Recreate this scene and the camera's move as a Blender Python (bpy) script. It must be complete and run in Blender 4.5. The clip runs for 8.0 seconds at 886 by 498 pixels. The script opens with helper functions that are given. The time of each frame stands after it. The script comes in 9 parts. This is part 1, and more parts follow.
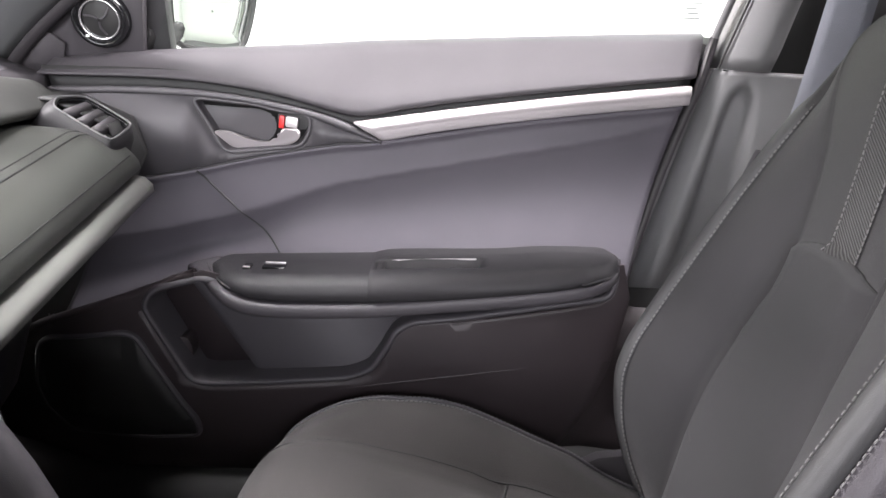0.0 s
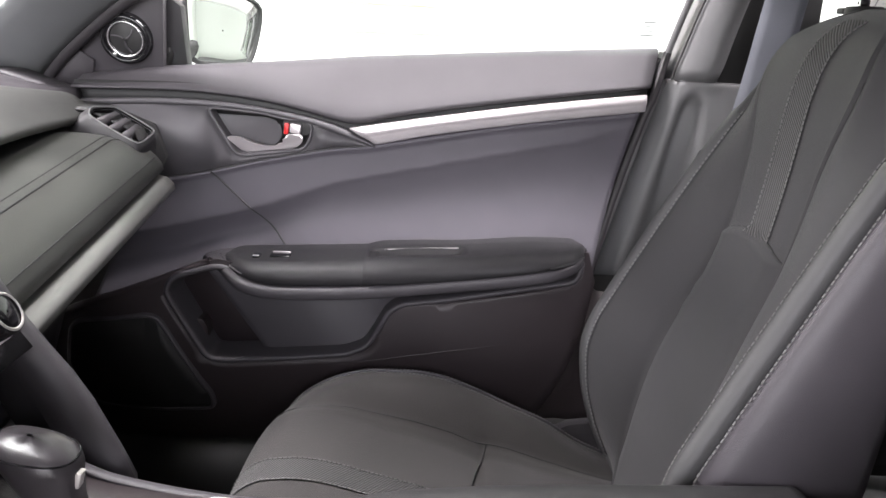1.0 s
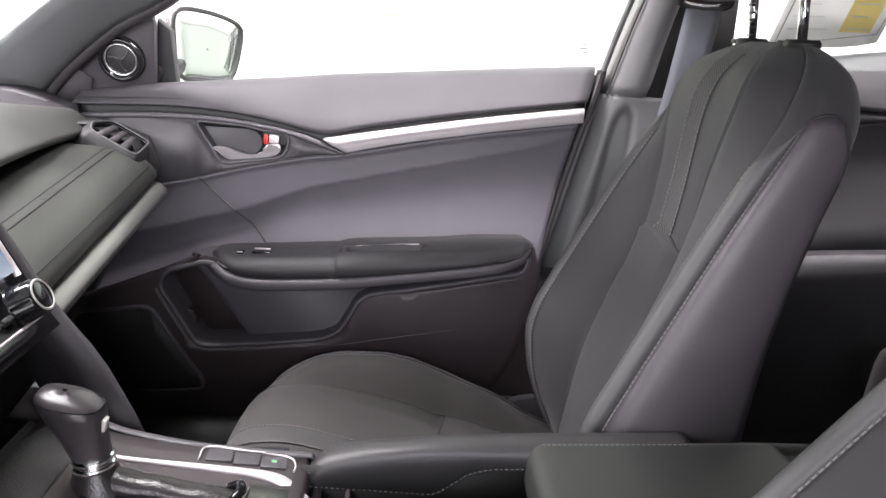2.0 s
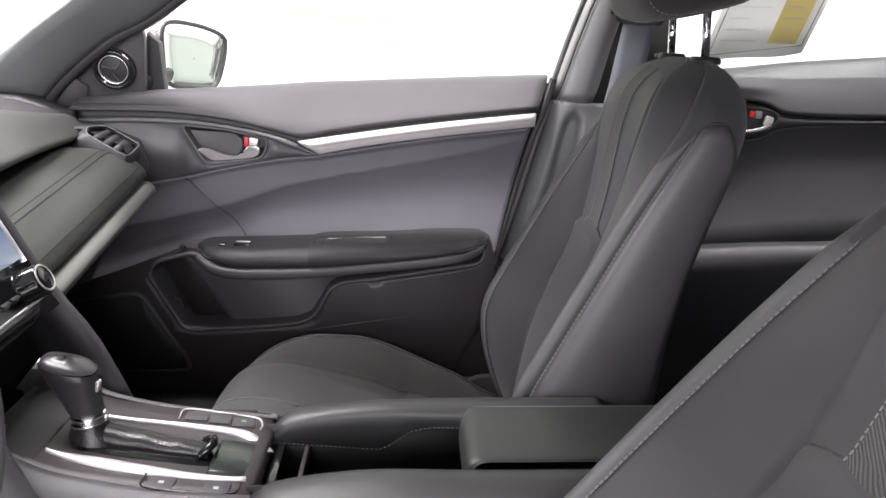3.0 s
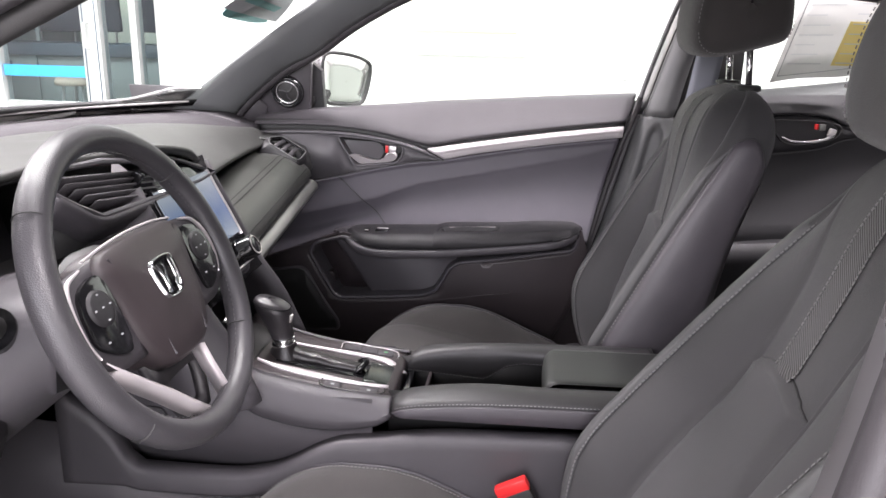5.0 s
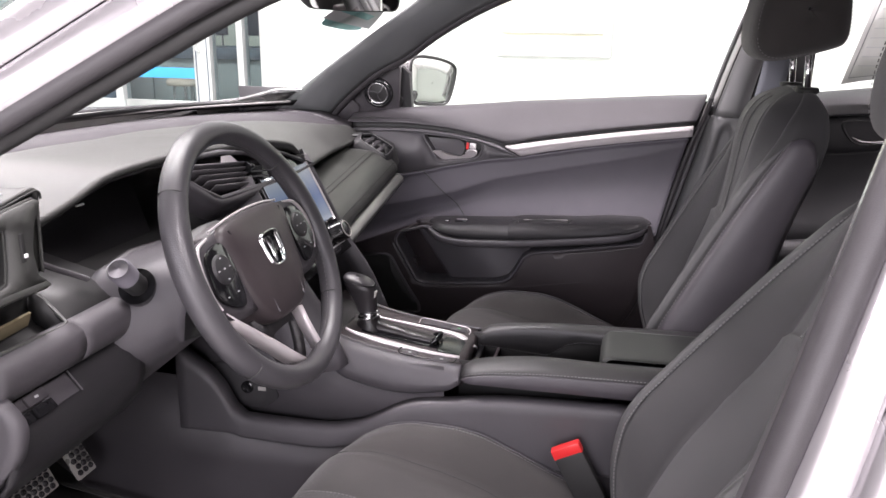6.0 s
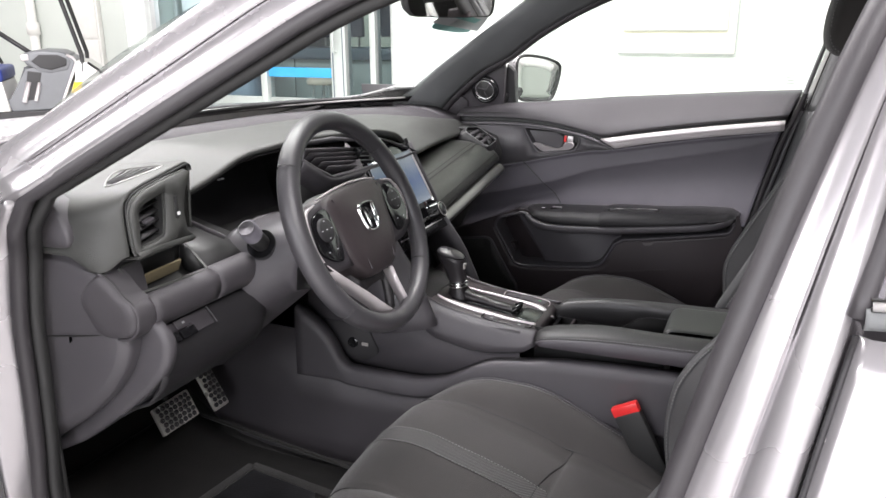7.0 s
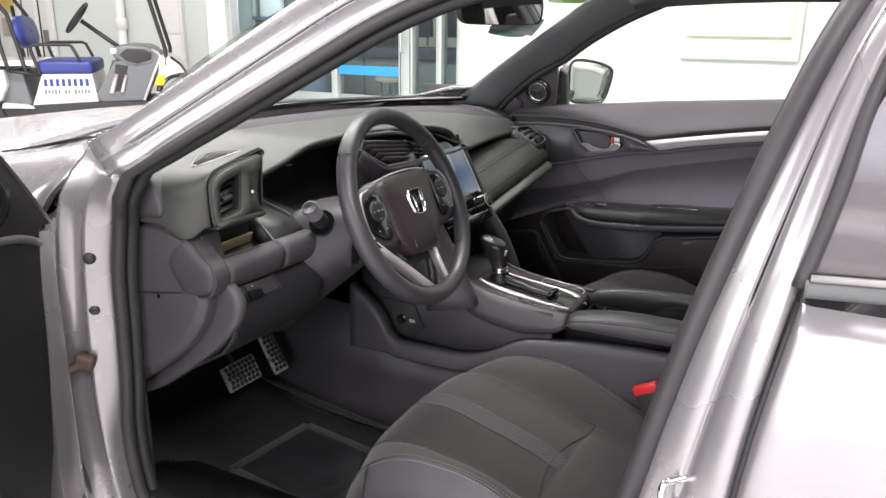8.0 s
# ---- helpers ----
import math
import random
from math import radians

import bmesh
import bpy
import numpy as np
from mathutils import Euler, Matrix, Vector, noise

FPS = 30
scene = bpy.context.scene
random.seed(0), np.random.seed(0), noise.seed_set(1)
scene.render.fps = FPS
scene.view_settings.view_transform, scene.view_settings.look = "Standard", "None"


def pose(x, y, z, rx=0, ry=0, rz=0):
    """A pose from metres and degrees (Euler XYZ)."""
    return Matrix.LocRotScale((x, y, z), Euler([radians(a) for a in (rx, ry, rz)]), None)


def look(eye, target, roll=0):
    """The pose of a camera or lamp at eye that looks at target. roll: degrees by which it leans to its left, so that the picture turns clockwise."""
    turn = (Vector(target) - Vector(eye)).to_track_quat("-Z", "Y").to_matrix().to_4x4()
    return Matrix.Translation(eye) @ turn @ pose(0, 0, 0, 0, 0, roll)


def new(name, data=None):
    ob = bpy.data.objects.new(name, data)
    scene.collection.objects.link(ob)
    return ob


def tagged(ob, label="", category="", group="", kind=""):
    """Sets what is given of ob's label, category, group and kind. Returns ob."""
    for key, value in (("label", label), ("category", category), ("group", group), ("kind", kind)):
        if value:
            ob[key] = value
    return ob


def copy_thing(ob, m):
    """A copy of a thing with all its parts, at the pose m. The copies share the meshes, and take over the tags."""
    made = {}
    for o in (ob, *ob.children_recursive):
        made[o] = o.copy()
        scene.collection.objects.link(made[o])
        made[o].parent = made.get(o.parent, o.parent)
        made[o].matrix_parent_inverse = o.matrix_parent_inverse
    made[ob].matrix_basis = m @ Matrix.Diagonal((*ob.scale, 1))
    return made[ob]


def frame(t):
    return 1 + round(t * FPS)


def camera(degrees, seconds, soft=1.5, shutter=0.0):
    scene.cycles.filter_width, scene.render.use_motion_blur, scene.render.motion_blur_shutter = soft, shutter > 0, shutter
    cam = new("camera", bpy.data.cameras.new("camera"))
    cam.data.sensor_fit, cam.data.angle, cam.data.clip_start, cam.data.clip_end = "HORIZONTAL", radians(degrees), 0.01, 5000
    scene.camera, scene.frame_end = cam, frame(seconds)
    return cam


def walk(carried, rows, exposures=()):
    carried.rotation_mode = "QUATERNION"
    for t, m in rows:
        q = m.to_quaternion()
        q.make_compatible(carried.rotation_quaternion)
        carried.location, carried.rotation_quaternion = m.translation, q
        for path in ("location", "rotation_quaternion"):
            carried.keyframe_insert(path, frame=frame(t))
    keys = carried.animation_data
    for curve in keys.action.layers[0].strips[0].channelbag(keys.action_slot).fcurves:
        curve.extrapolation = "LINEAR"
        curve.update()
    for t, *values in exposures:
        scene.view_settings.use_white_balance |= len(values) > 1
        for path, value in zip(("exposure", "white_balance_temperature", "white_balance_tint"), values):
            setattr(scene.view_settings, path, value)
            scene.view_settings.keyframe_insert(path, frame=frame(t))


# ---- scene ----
cam = camera(60.0, 8.0)
PATH = [
    (0, (-0.0375, -0.3758, 1.0238), (0.0007, 1.5368, 0.4402), 2.87),
    (0.5, (-0.0264, -0.4487, 1.0295), (0.0219, 1.4709, 0.4701), 2.78),
    (1, (-0.0202, -0.5273, 1.0353), (0.0229, 1.3935, 0.4796), 2.57),
    (1.5, (-0.0117, -0.6119, 1.0559), (0.0683, 1.3095, 0.5064), 2.72),
    (3, (0.0720, -0.8340, 1.1077), (0.1703, 1.0839, 0.5491), 2.45),
    (3.5, (0.0911, -0.9081, 1.1282), (0.1664, 1.0114, 0.5716), 2.42),
    (4, (0.0893, -1.0046, 1.1422), (0.0816, 0.9155, 0.5826), 1.90),
    (4.5, (0.0969, -1.1058, 1.1578), (-0.0178, 0.8107, 0.5973), 1.55),
    (6, (0.1621, -1.3296, 1.1907), (-0.2758, 0.5379, 0.6243), 0.73),
    (6.5, (0.2195, -1.4126, 1.1890), (-0.3739, 0.4104, 0.6196), 0.36),
    (7, (0.3062, -1.4865, 1.2015), (-0.4521, 0.2740, 0.6310), -0.34),
    (7.5, (0.3671, -1.5469, 1.2123), (-0.4837, 0.1706, 0.6412), -0.22),
    (8, (0.4100, -1.6104, 1.2159), (-0.4949, 0.0793, 0.6451), 0.57),
]
walk(cam, [(t, look(eye, target, roll)) for t, eye, target, roll in PATH],
     [(0, 1.48, 6350, 17), (0.5, 1.37, 6350, 17), (1.0, 1.28, 6350, 17), (1.5, 1.36, 6350, 17), (3.0, 1.16, 6350, 17), (3.5, 1.09, 6350, 17), (4.5, 1.16, 6350, 18), (6, 0.86, 6420, 22), (6.5, 0.84, 6360, 18), (7, 0.62, 6350, 14), (8, 0.34, 6400, 13)])

# ---- world and large lights ----
world = bpy.data.worlds.new("sky")
scene.world = world
world.use_nodes = True
wn = world.node_tree.nodes
sky = wn.new("ShaderNodeTexSky")
sky.sky_type, sky.sun_disc = "NISHITA", False
sky.sun_elevation, sky.sun_rotation = radians(50), radians(200)
wn["Background"].inputs[1].default_value = 0.10
world.node_tree.links.new(sky.outputs[0], wn["Background"].inputs[0])


def area_lamp(name, eye, target, sx, sy, watts, colour=(1, 0.97, 0.94)):
    data = bpy.data.lights.new(name, "AREA")
    data.shape, data.size, data.size_y, data.energy, data.color = "RECTANGLE", sx, sy, watts, colour
    ob = new(name, data)
    ob.matrix_world = look(eye, target)
    return ob


# daylight that comes in through the open gate behind the camera
area_lamp("gate_daylight", (-0.5, -5.9, 1.9), (0.1, 0, 0.9), 5.8, 3.2, 265, (1, 0.98, 0.97))
# rows of ceiling lamps out of view, added to light the car and hall
LAMPS = [(-11.2, 4.4, 40), (-7.6, 4.2, 62), (-4.6, 1.2, 190), (-1.2, 0.5, 150), (2.2, 0.5, 150), (2.2, -2.6, 150), (-4.6, -4.2, 150)]
for lx, ly, watts in LAMPS:
    area_lamp("added_fill_light", (lx, ly, 3.83), (lx, ly, 0), 2.4, 0.5, watts)

# ---- materials ----
MATS = {}


def material(name, colour, rough=0.5, metal=0.0, grain=0.0, grain_scale=900.0, vary=0.12, vary_scale=14.0,
             coat=0.0, spec=0.5, sheen=0.0, random_tint=0.0, rough_vary=0.08, kind="noise"):
    """A surface in real metres: base colour that varies at two scales, roughness that wears, and fine relief."""
    m = bpy.data.materials.new(name)
    m.use_nodes = True
    nt = m.node_tree
    n, lk = nt.nodes, nt.links
    b = n["Principled BSDF"]
    b.inputs["Metallic"].default_value = metal
    b.inputs["Coat Weight"].default_value = coat
    b.inputs["Coat Roughness"].default_value = 0.06
    b.inputs["Specular IOR Level"].default_value = spec
    b.inputs["Sheen Weight"].default_value = sheen
    pos = n.new("ShaderNodeNewGeometry")
    big = n.new("ShaderNodeTexNoise")
    big.inputs["Scale"].default_value = vary_scale
    big.inputs["Detail"].default_value = 5
    lk.new(pos.outputs["Position"], big.inputs["Vector"])
    fine = n.new("ShaderNodeTexVoronoi" if kind == "cells" else "ShaderNodeTexNoise")
    fine.inputs["Scale"].default_value = grain_scale
    lk.new(pos.outputs["Position"], fine.inputs["Vector"])
    fine_out = fine.outputs["Distance"] if kind == "cells" else fine.outputs["Fac"]
    mix = n.new("ShaderNodeMath")
    mix.operation = "MULTIPLY_ADD"
    mix.inputs[1].default_value, mix.inputs[2].default_value = 0.3, 0.0
    lk.new(fine_out, mix.inputs[0])
    add = n.new("ShaderNodeMath")
    add.operation = "ADD"
    lk.new(big.outputs["Fac"], add.inputs[0])
    lk.new(mix.outputs[0], add.inputs[1])
    ramp = n.new("ShaderNodeMapRange")
    ramp.inputs["From Min"].default_value, ramp.inputs["From Max"].default_value = 0.3, 1.0
    ramp.inputs["To Min"].default_value, ramp.inputs["To Max"].default_value = 1 - vary, 1 + vary
    lk.new(add.outputs[0], ramp.inputs["Value"])
    scale = n.new("ShaderNodeVectorMath")
    scale.operation = "SCALE"
    scale.inputs[0].default_value = colour
    if random_tint:
        info = n.new("ShaderNodeObjectInfo")
        r2 = n.new("ShaderNodeMapRange")
        r2.inputs["To Min"].default_value, r2.inputs["To Max"].default_value = 1 - random_tint, 1 + random_tint
        lk.new(info.outputs["Random"], r2.inputs["Value"])
        mul = n.new("ShaderNodeMath")
        mul.operation = "MULTIPLY"
        lk.new(ramp.outputs[0], mul.inputs[0])
        lk.new(r2.outputs[0], mul.inputs[1])
        lk.new(mul.outputs[0], scale.inputs["Scale"])
    else:
        lk.new(ramp.outputs[0], scale.inputs["Scale"])
    lk.new(scale.outputs[0], b.inputs["Base Color"])
    rr = n.new("ShaderNodeMapRange")
    rr.inputs["To Min"].default_value, rr.inputs["To Max"].default_value = max(0.02, rough - rough_vary), min(1, rough + rough_vary)
    lk.new(big.outputs["Fac"], rr.inputs["Value"])
    lk.new(rr.outputs[0], b.inputs["Roughness"])
    if grain:
        bump = n.new("ShaderNodeBump")
        bump.inputs["Strength"].default_value = grain
        bump.inputs["Distance"].default_value = 0.0006
        lk.new(fine_out, bump.inputs["Height"])
        lk.new(bump.outputs[0], b.inputs["Normal"])
    MATS[name] = m
    return m


def weave_material(name, dark, light, pitch, angle=0.6):
    """Ribbed cloth: light diagonal threads on a dark ground."""
    m = material(name, dark, 0.85, grain=0.5, grain_scale=1500, sheen=0.15)
    nt = m.node_tree
    n, lk = nt.nodes, nt.links
    b = n["Principled BSDF"]
    tc = n.new("ShaderNodeTexCoord")
    mp = n.new("ShaderNodeMapping")
    mp.inputs["Rotation"].default_value = (0, 0, angle)
    lk.new(tc.outputs["UV"], mp.inputs["Vector"])
    w = n.new("ShaderNodeTexWave")
    w.inputs["Scale"].default_value = 1 / pitch / 6.28
    w.inputs["Distortion"].default_value = 0.4
    lk.new(mp.outputs[0], w.inputs["Vector"])
    old = b.inputs["Base Color"].links[0].from_socket
    mx = n.new("ShaderNodeMix")
    mx.data_type = "RGBA"
    st = n.new("ShaderNodeMapRange")
    st.inputs["From Min"].default_value, st.inputs["From Max"].default_value = 0.45, 0.75
    lk.new(w.outputs["Fac"], st.inputs["Value"])
    lk.new(st.outputs[0], mx.inputs["Factor"])
    lk.new(old, mx.inputs["A"])
    mx.inputs["B"].default_value = (*light, 1)
    lk.new(mx.outputs["Result"], b.inputs["Base Color"])
    bp = n.new("ShaderNodeBump")
    bp.inputs["Distance"].default_value = 0.001
    lk.new(w.outputs["Fac"], bp.inputs["Height"])
    lk.new(bp.outputs[0], b.inputs["Normal"])
    return m


def glass_material(name, tint=(1, 1, 1), clear=0.9):
    m = bpy.data.materials.new(name)
    m.use_nodes = True
    n, lk = m.node_tree.nodes, m.node_tree.links
    n.remove(n["Principled BSDF"])
    tr, gl, mx, fr = (n.new("ShaderNodeBsdfTransparent"), n.new("ShaderNodeBsdfGlossy"), n.new("ShaderNodeMixShader"), n.new("ShaderNodeFresnel"))
    tr.inputs[0].default_value = (*tint, 1)
    gl.inputs["Roughness"].default_value = 0.01
    fr.inputs["IOR"].default_value = 1.45
    lk.new(fr.outputs[0], mx.inputs[0])
    lk.new(tr.outputs[0], mx.inputs[1])
    lk.new(gl.outputs[0], mx.inputs[2])
    lk.new(mx.outputs[0], n["Material Output"].inputs[0])
    MATS[name] = m
    return m


def lamp_material(name, colour, power):
    m = bpy.data.materials.new(name)
    m.use_nodes = True
    b = m.node_tree.nodes["Principled BSDF"]
    b.inputs["Base Color"].default_value = (*colour, 1)
    b.inputs["Emission Color"].default_value = (*colour, 1)
    b.inputs["Emission Strength"].default_value = power
    return m


def reflection_screen(name):
    """A display under gloss: a soft blue glowing gradient stands in for its reflection."""
    m = bpy.data.materials.new(name)
    m.use_nodes = True
    n, lk = m.node_tree.nodes, m.node_tree.links
    b = n["Principled BSDF"]
    b.inputs["Base Color"].default_value = (0.01, 0.012, 0.016, 1)
    b.inputs["Roughness"].default_value = 0.1
    g = n.new("ShaderNodeNewGeometry")
    sep = n.new("ShaderNodeSeparateXYZ")
    lk.new(g.outputs["Position"], sep.inputs[0])
    mr = n.new("ShaderNodeMapRange")
    mr.inputs["From Min"].default_value, mr.inputs["From Max"].default_value = 0.81, 0.91
    lk.new(sep.outputs["Z"], mr.inputs["Value"])
    ramp = n.new("ShaderNodeValToRGB")
    ramp.color_ramp.elements[0].color = (0.42, 0.52, 0.60, 1)
    ramp.color_ramp.elements[1].color = (0.50, 0.58, 0.60, 1)
    e = ramp.color_ramp.elements.new(0.45)
    e.color = (0.10, 0.20, 0.42, 1)
    lk.new(mr.outputs[0], ramp.inputs[0])
    lk.new(ramp.outputs[0], b.inputs["Emission Color"])
    b.inputs["Emission Strength"].default_value = 0.28
    return m


def sheer_material(name, colour):
    """Thin paper that lets light through."""
    m = material(name, colour, 0.7, vary=0.04)
    n, lk = m.node_tree.nodes, m.node_tree.links
    tr, mx = n.new("ShaderNodeBsdfTranslucent"), n.new("ShaderNodeMixShader")
    tr.inputs[0].default_value = (*colour, 1)
    mx.inputs[0].default_value = 0.55
    lk.new(n["Principled BSDF"].outputs[0], mx.inputs[1])
    lk.new(tr.outputs[0], mx.inputs[2])
    lk.new(mx.outputs[0], n["Material Output"].inputs[0])
    return m


trim_soft = material("soft black trim", (0.055, 0.051, 0.056), 0.5, grain=0.35, grain_scale=1400, kind="cells", spec=0.4)
trim_hard = material("hard black plastic", (0.047, 0.043, 0.048), 0.42, grain=0.4, grain_scale=1100, kind="cells")
trim_insert = material("padded door cloth", (0.076, 0.070, 0.084), 0.6, grain=0.25, grain_scale=1800, sheen=0.1)
trim_bezel = material("handle bezel plastic", (0.085, 0.081, 0.087), 0.42, grain=0.3, grain_scale=1400, kind="cells")
trim_lower = material("dark lower trim", (0.034, 0.027, 0.029), 0.42, grain=0.35, grain_scale=1200, kind="cells")
trim_dark = material("dark plastic", (0.018, 0.018, 0.018), 0.55, grain=0.25)
trim_gloss = material("gloss black plastic", (0.008, 0.008, 0.009), 0.12, rough_vary=0.04)
dash_pad = material("dash leatherette", (0.052, 0.054, 0.049), 0.34, grain=0.5, grain_scale=900, kind="cells")
dash_top = material("dash top grain", (0.050, 0.051, 0.048), 0.5, grain=0.5, grain_scale=800, kind="cells")
seat_cloth = material("black seat cloth", (0.033, 0.0302, 0.0292), 0.85, grain=1.0, grain_scale=760, sheen=0.2, vary=0.30, vary_scale=11)
seat_vinyl = material("grey seat vinyl", (0.070, 0.064, 0.072), 0.42, grain=0.3, grain_scale=1100, kind="cells")
seat_bolster = material("black bolster cloth", (0.037, 0.036, 0.038), 0.7, grain=0.8, grain_scale=1300, sheen=0.15, vary=0.24, vary_scale=9)
seat_weave = weave_material("ribbed seat cloth", (0.034, 0.033, 0.033), (0.083, 0.081, 0.080), 0.0017)
seat_band = material("grey band vinyl", (0.075, 0.075, 0.076), 0.5, grain=0.3, grain_scale=1100, kind="cells")
thread = material("grey thread", (0.19, 0.186, 0.186), 0.8)
leather = material("wheel leather", (0.046, 0.044, 0.048), 0.36, grain=0.4, grain_scale=700, kind="cells")
knob_skin = material("smooth shifter leather", (0.034, 0.031, 0.034), 0.33, grain=0.12, grain_scale=900, kind="cells")
silver_trim = material("satin silver trim", (0.62, 0.58, 0.59), 0.32, metal=0.35, grain=0.05, vary=0.05)
chrome = material("chrome", (0.8, 0.8, 0.8), 0.1, metal=1.0, rough_vary=0.04, vary=0.03)
chrome_satin = material("satin chrome", (0.72, 0.70, 0.71), 0.24, metal=0.9, vary=0.03, rough_vary=0.04)
grey_satin = material("satin grey trim", (0.20, 0.20, 0.19), 0.38, metal=0.3, grain=0.1, vary=0.05)
rail_skin = material("dark rail skin", (0.040, 0.039, 0.040), 0.42, grain=0.3, grain_scale=1100, kind="cells")
lid_skin = material("armrest lid skin", (0.034, 0.036, 0.034), 0.40, grain=0.3, grain_scale=1100, kind="cells")
gate_green = material("dark glossy plate", (0.022, 0.026, 0.023), 0.22, rough_vary=0.05)
soft_leather = material("soft black leather", (0.018, 0.016, 0.017), 0.30, grain=0.5, grain_scale=420, kind="cells")
green_mark = material("green mark", (0.10, 0.30, 0.14), 0.6)
dull_metal = material("dull steel", (0.55, 0.53, 0.51), 0.35, metal=0.45, grain=0.2, vary=0.2)
paint_silver = material("silver car paint", (0.37, 0.355, 0.367), 0.27, metal=0.66, coat=0.3, vary=0.03, vary_scale=6, rough_vary=0.04)
cart_grey = material("grey moulded plastic", (0.16, 0.165, 0.175), 0.42, vary=0.06)
cart_black = material("black cart plastic", (0.022, 0.021, 0.022), 0.45, vary=0.08)
counter_grey = material("grey green board", (0.20, 0.215, 0.205), 0.5, vary=0.12, vary_scale=3)
counter_dark = material("dark slate board", (0.055, 0.07, 0.085), 0.4, vary=0.15, vary_scale=4)
chair_slate = material("slate chair cloth", (0.035, 0.045, 0.06), 0.7, vary=0.1)
box_buff = material("buff card", (0.42, 0.34, 0.27), 0.7, vary=0.1)
box_white = material("white card", (0.66, 0.65, 0.64), 0.65, vary=0.06)
# trim of the open door, darkened to stand in for shade on it
door_shade = material("black door trim darkened for shade", (0.006, 0.006, 0.006), 0.5, grain=0.3, grain_scale=1100, kind="cells")
pillar_grey = material("grey pillar cover", (0.115, 0.12, 0.122), 0.6, grain=0.25, grain_scale=1400, kind="cells")
# cowl plastic, its colour made pale to stand in for glare
cowl_grey = material("cowl plastic paled for glare", (0.30, 0.29, 0.285), 0.42, vary=0.15, vary_scale=30)
trim_side = material("grey side plastic", (0.062, 0.058, 0.064), 0.48, grain=0.35, grain_scale=1300, kind="cells")
trim_pillar = material("grey pillar trim", (0.16, 0.16, 0.163), 0.45, grain=0.35, grain_scale=1400, kind="cells")
arm_skin = material("armrest skin", (0.026, 0.025, 0.027), 0.55, grain=0.4, grain_scale=900, kind="cells", spec=0.3)
trim_black = material("black lower plastic", (0.020, 0.019, 0.021), 0.5, grain=0.4, grain_scale=1100, kind="cells")
rust_steel = material("browned steel", (0.09, 0.055, 0.045), 0.5, metal=0.4, grain=0.3, vary=0.3, vary_scale=60)
pedal_steel = material("bright pedal steel", (0.72, 0.70, 0.66), 0.28, metal=0.6, grain=0.1, vary=0.1)
rubber = material("black rubber", (0.034, 0.031, 0.034), 0.5, grain=0.3)
carpet = material("black carpet", (0.015, 0.0142, 0.0135), 0.95, grain=1.0, grain_scale=700, vary=0.5, vary_scale=40, sheen=0.2)
mat_pile = material("floor mat pile", (0.009, 0.0085, 0.008), 0.95, grain=1.0, grain_scale=500, vary=0.6, vary_scale=25)
rubber_mat = material("mat rubber", (0.022, 0.022, 0.024), 0.38, grain=0.6, grain_scale=260, kind="cells", vary=0.6, vary_scale=18)
red_plastic = material("red plastic", (0.75, 0.03, 0.03), 0.35)
white_print = material("white print", (0.75, 0.75, 0.75), 0.6)
grey_print = material("grey print", (0.35, 0.36, 0.37), 0.7)
glass_clear = glass_material("clear car glass", (0.91, 0.965, 0.93))
glass_dark = material("mirrored tinted glass", (0.62, 0.60, 0.64), 0.05, metal=0.8, vary=0.02, rough_vary=0.02)
glass_blue = glass_material("bluish door glass", (0.70, 0.85, 0.88))
wood_brown = material("brown drawer lining", (0.22, 0.18, 0.11), 0.6)
mirror_mat = material("mirror silver", (0.86, 0.87, 0.85), 0.02, metal=1.0, rough_vary=0.01, vary=0.01)
belt_web = material("belt webbing", (0.095, 0.10, 0.118), 0.7, grain=0.8, grain_scale=900)
wall_paint = material("white wall paint", (0.61, 0.645, 0.605), 0.6, grain=0.2, grain_scale=120, vary=0.03, vary_scale=2)
ceiling_paint = material("grey ceiling paint", (0.26, 0.26, 0.27), 0.7, vary=0.08, vary_scale=3)
floor_epoxy = material("pale floor", (0.62, 0.61, 0.60), 0.25, grain=0.05, vary=0.08, vary_scale=3)
paper_cream = material("cream board", (0.70, 0.68, 0.54), 0.7, vary=0.04)
blue_vinyl = material("blue vinyl", (0.03, 0.045, 0.22), 0.45, grain=0.2)
blue_paint = material("blue sign paint", (0.02, 0.28, 0.62), 0.4)
cream_plastic = material("white moulded plastic", (0.74, 0.73, 0.70), 0.35, vary=0.05)
yellow_paint = material("yellow plastic", (0.8, 0.55, 0.02), 0.4)
alu = material("door aluminium", (0.62, 0.64, 0.63), 0.35, metal=0.7, vary=0.06)
slate_metal = material("slate metal", (0.10, 0.13, 0.17), 0.45, metal=0.2)
faint_print = sheer_material("faint print", (0.62, 0.63, 0.64))
green_label = material("green label print", (0.25, 0.5, 0.1), 0.6)
teal_label = material("teal label print", (0.10, 0.28, 0.27), 0.6)
screen_mat = reflection_screen("touch screen with glowing reflection")
paper_white = sheer_material("printed paper", (0.72, 0.72, 0.71))
paper_yellow = sheer_material("yellow paper", (0.78, 0.66, 0.28))
lamp_white = lamp_material("lamp diffuser", (1, 0.98, 0.95), 4.0)

# ---- building helpers ----
V = Vector


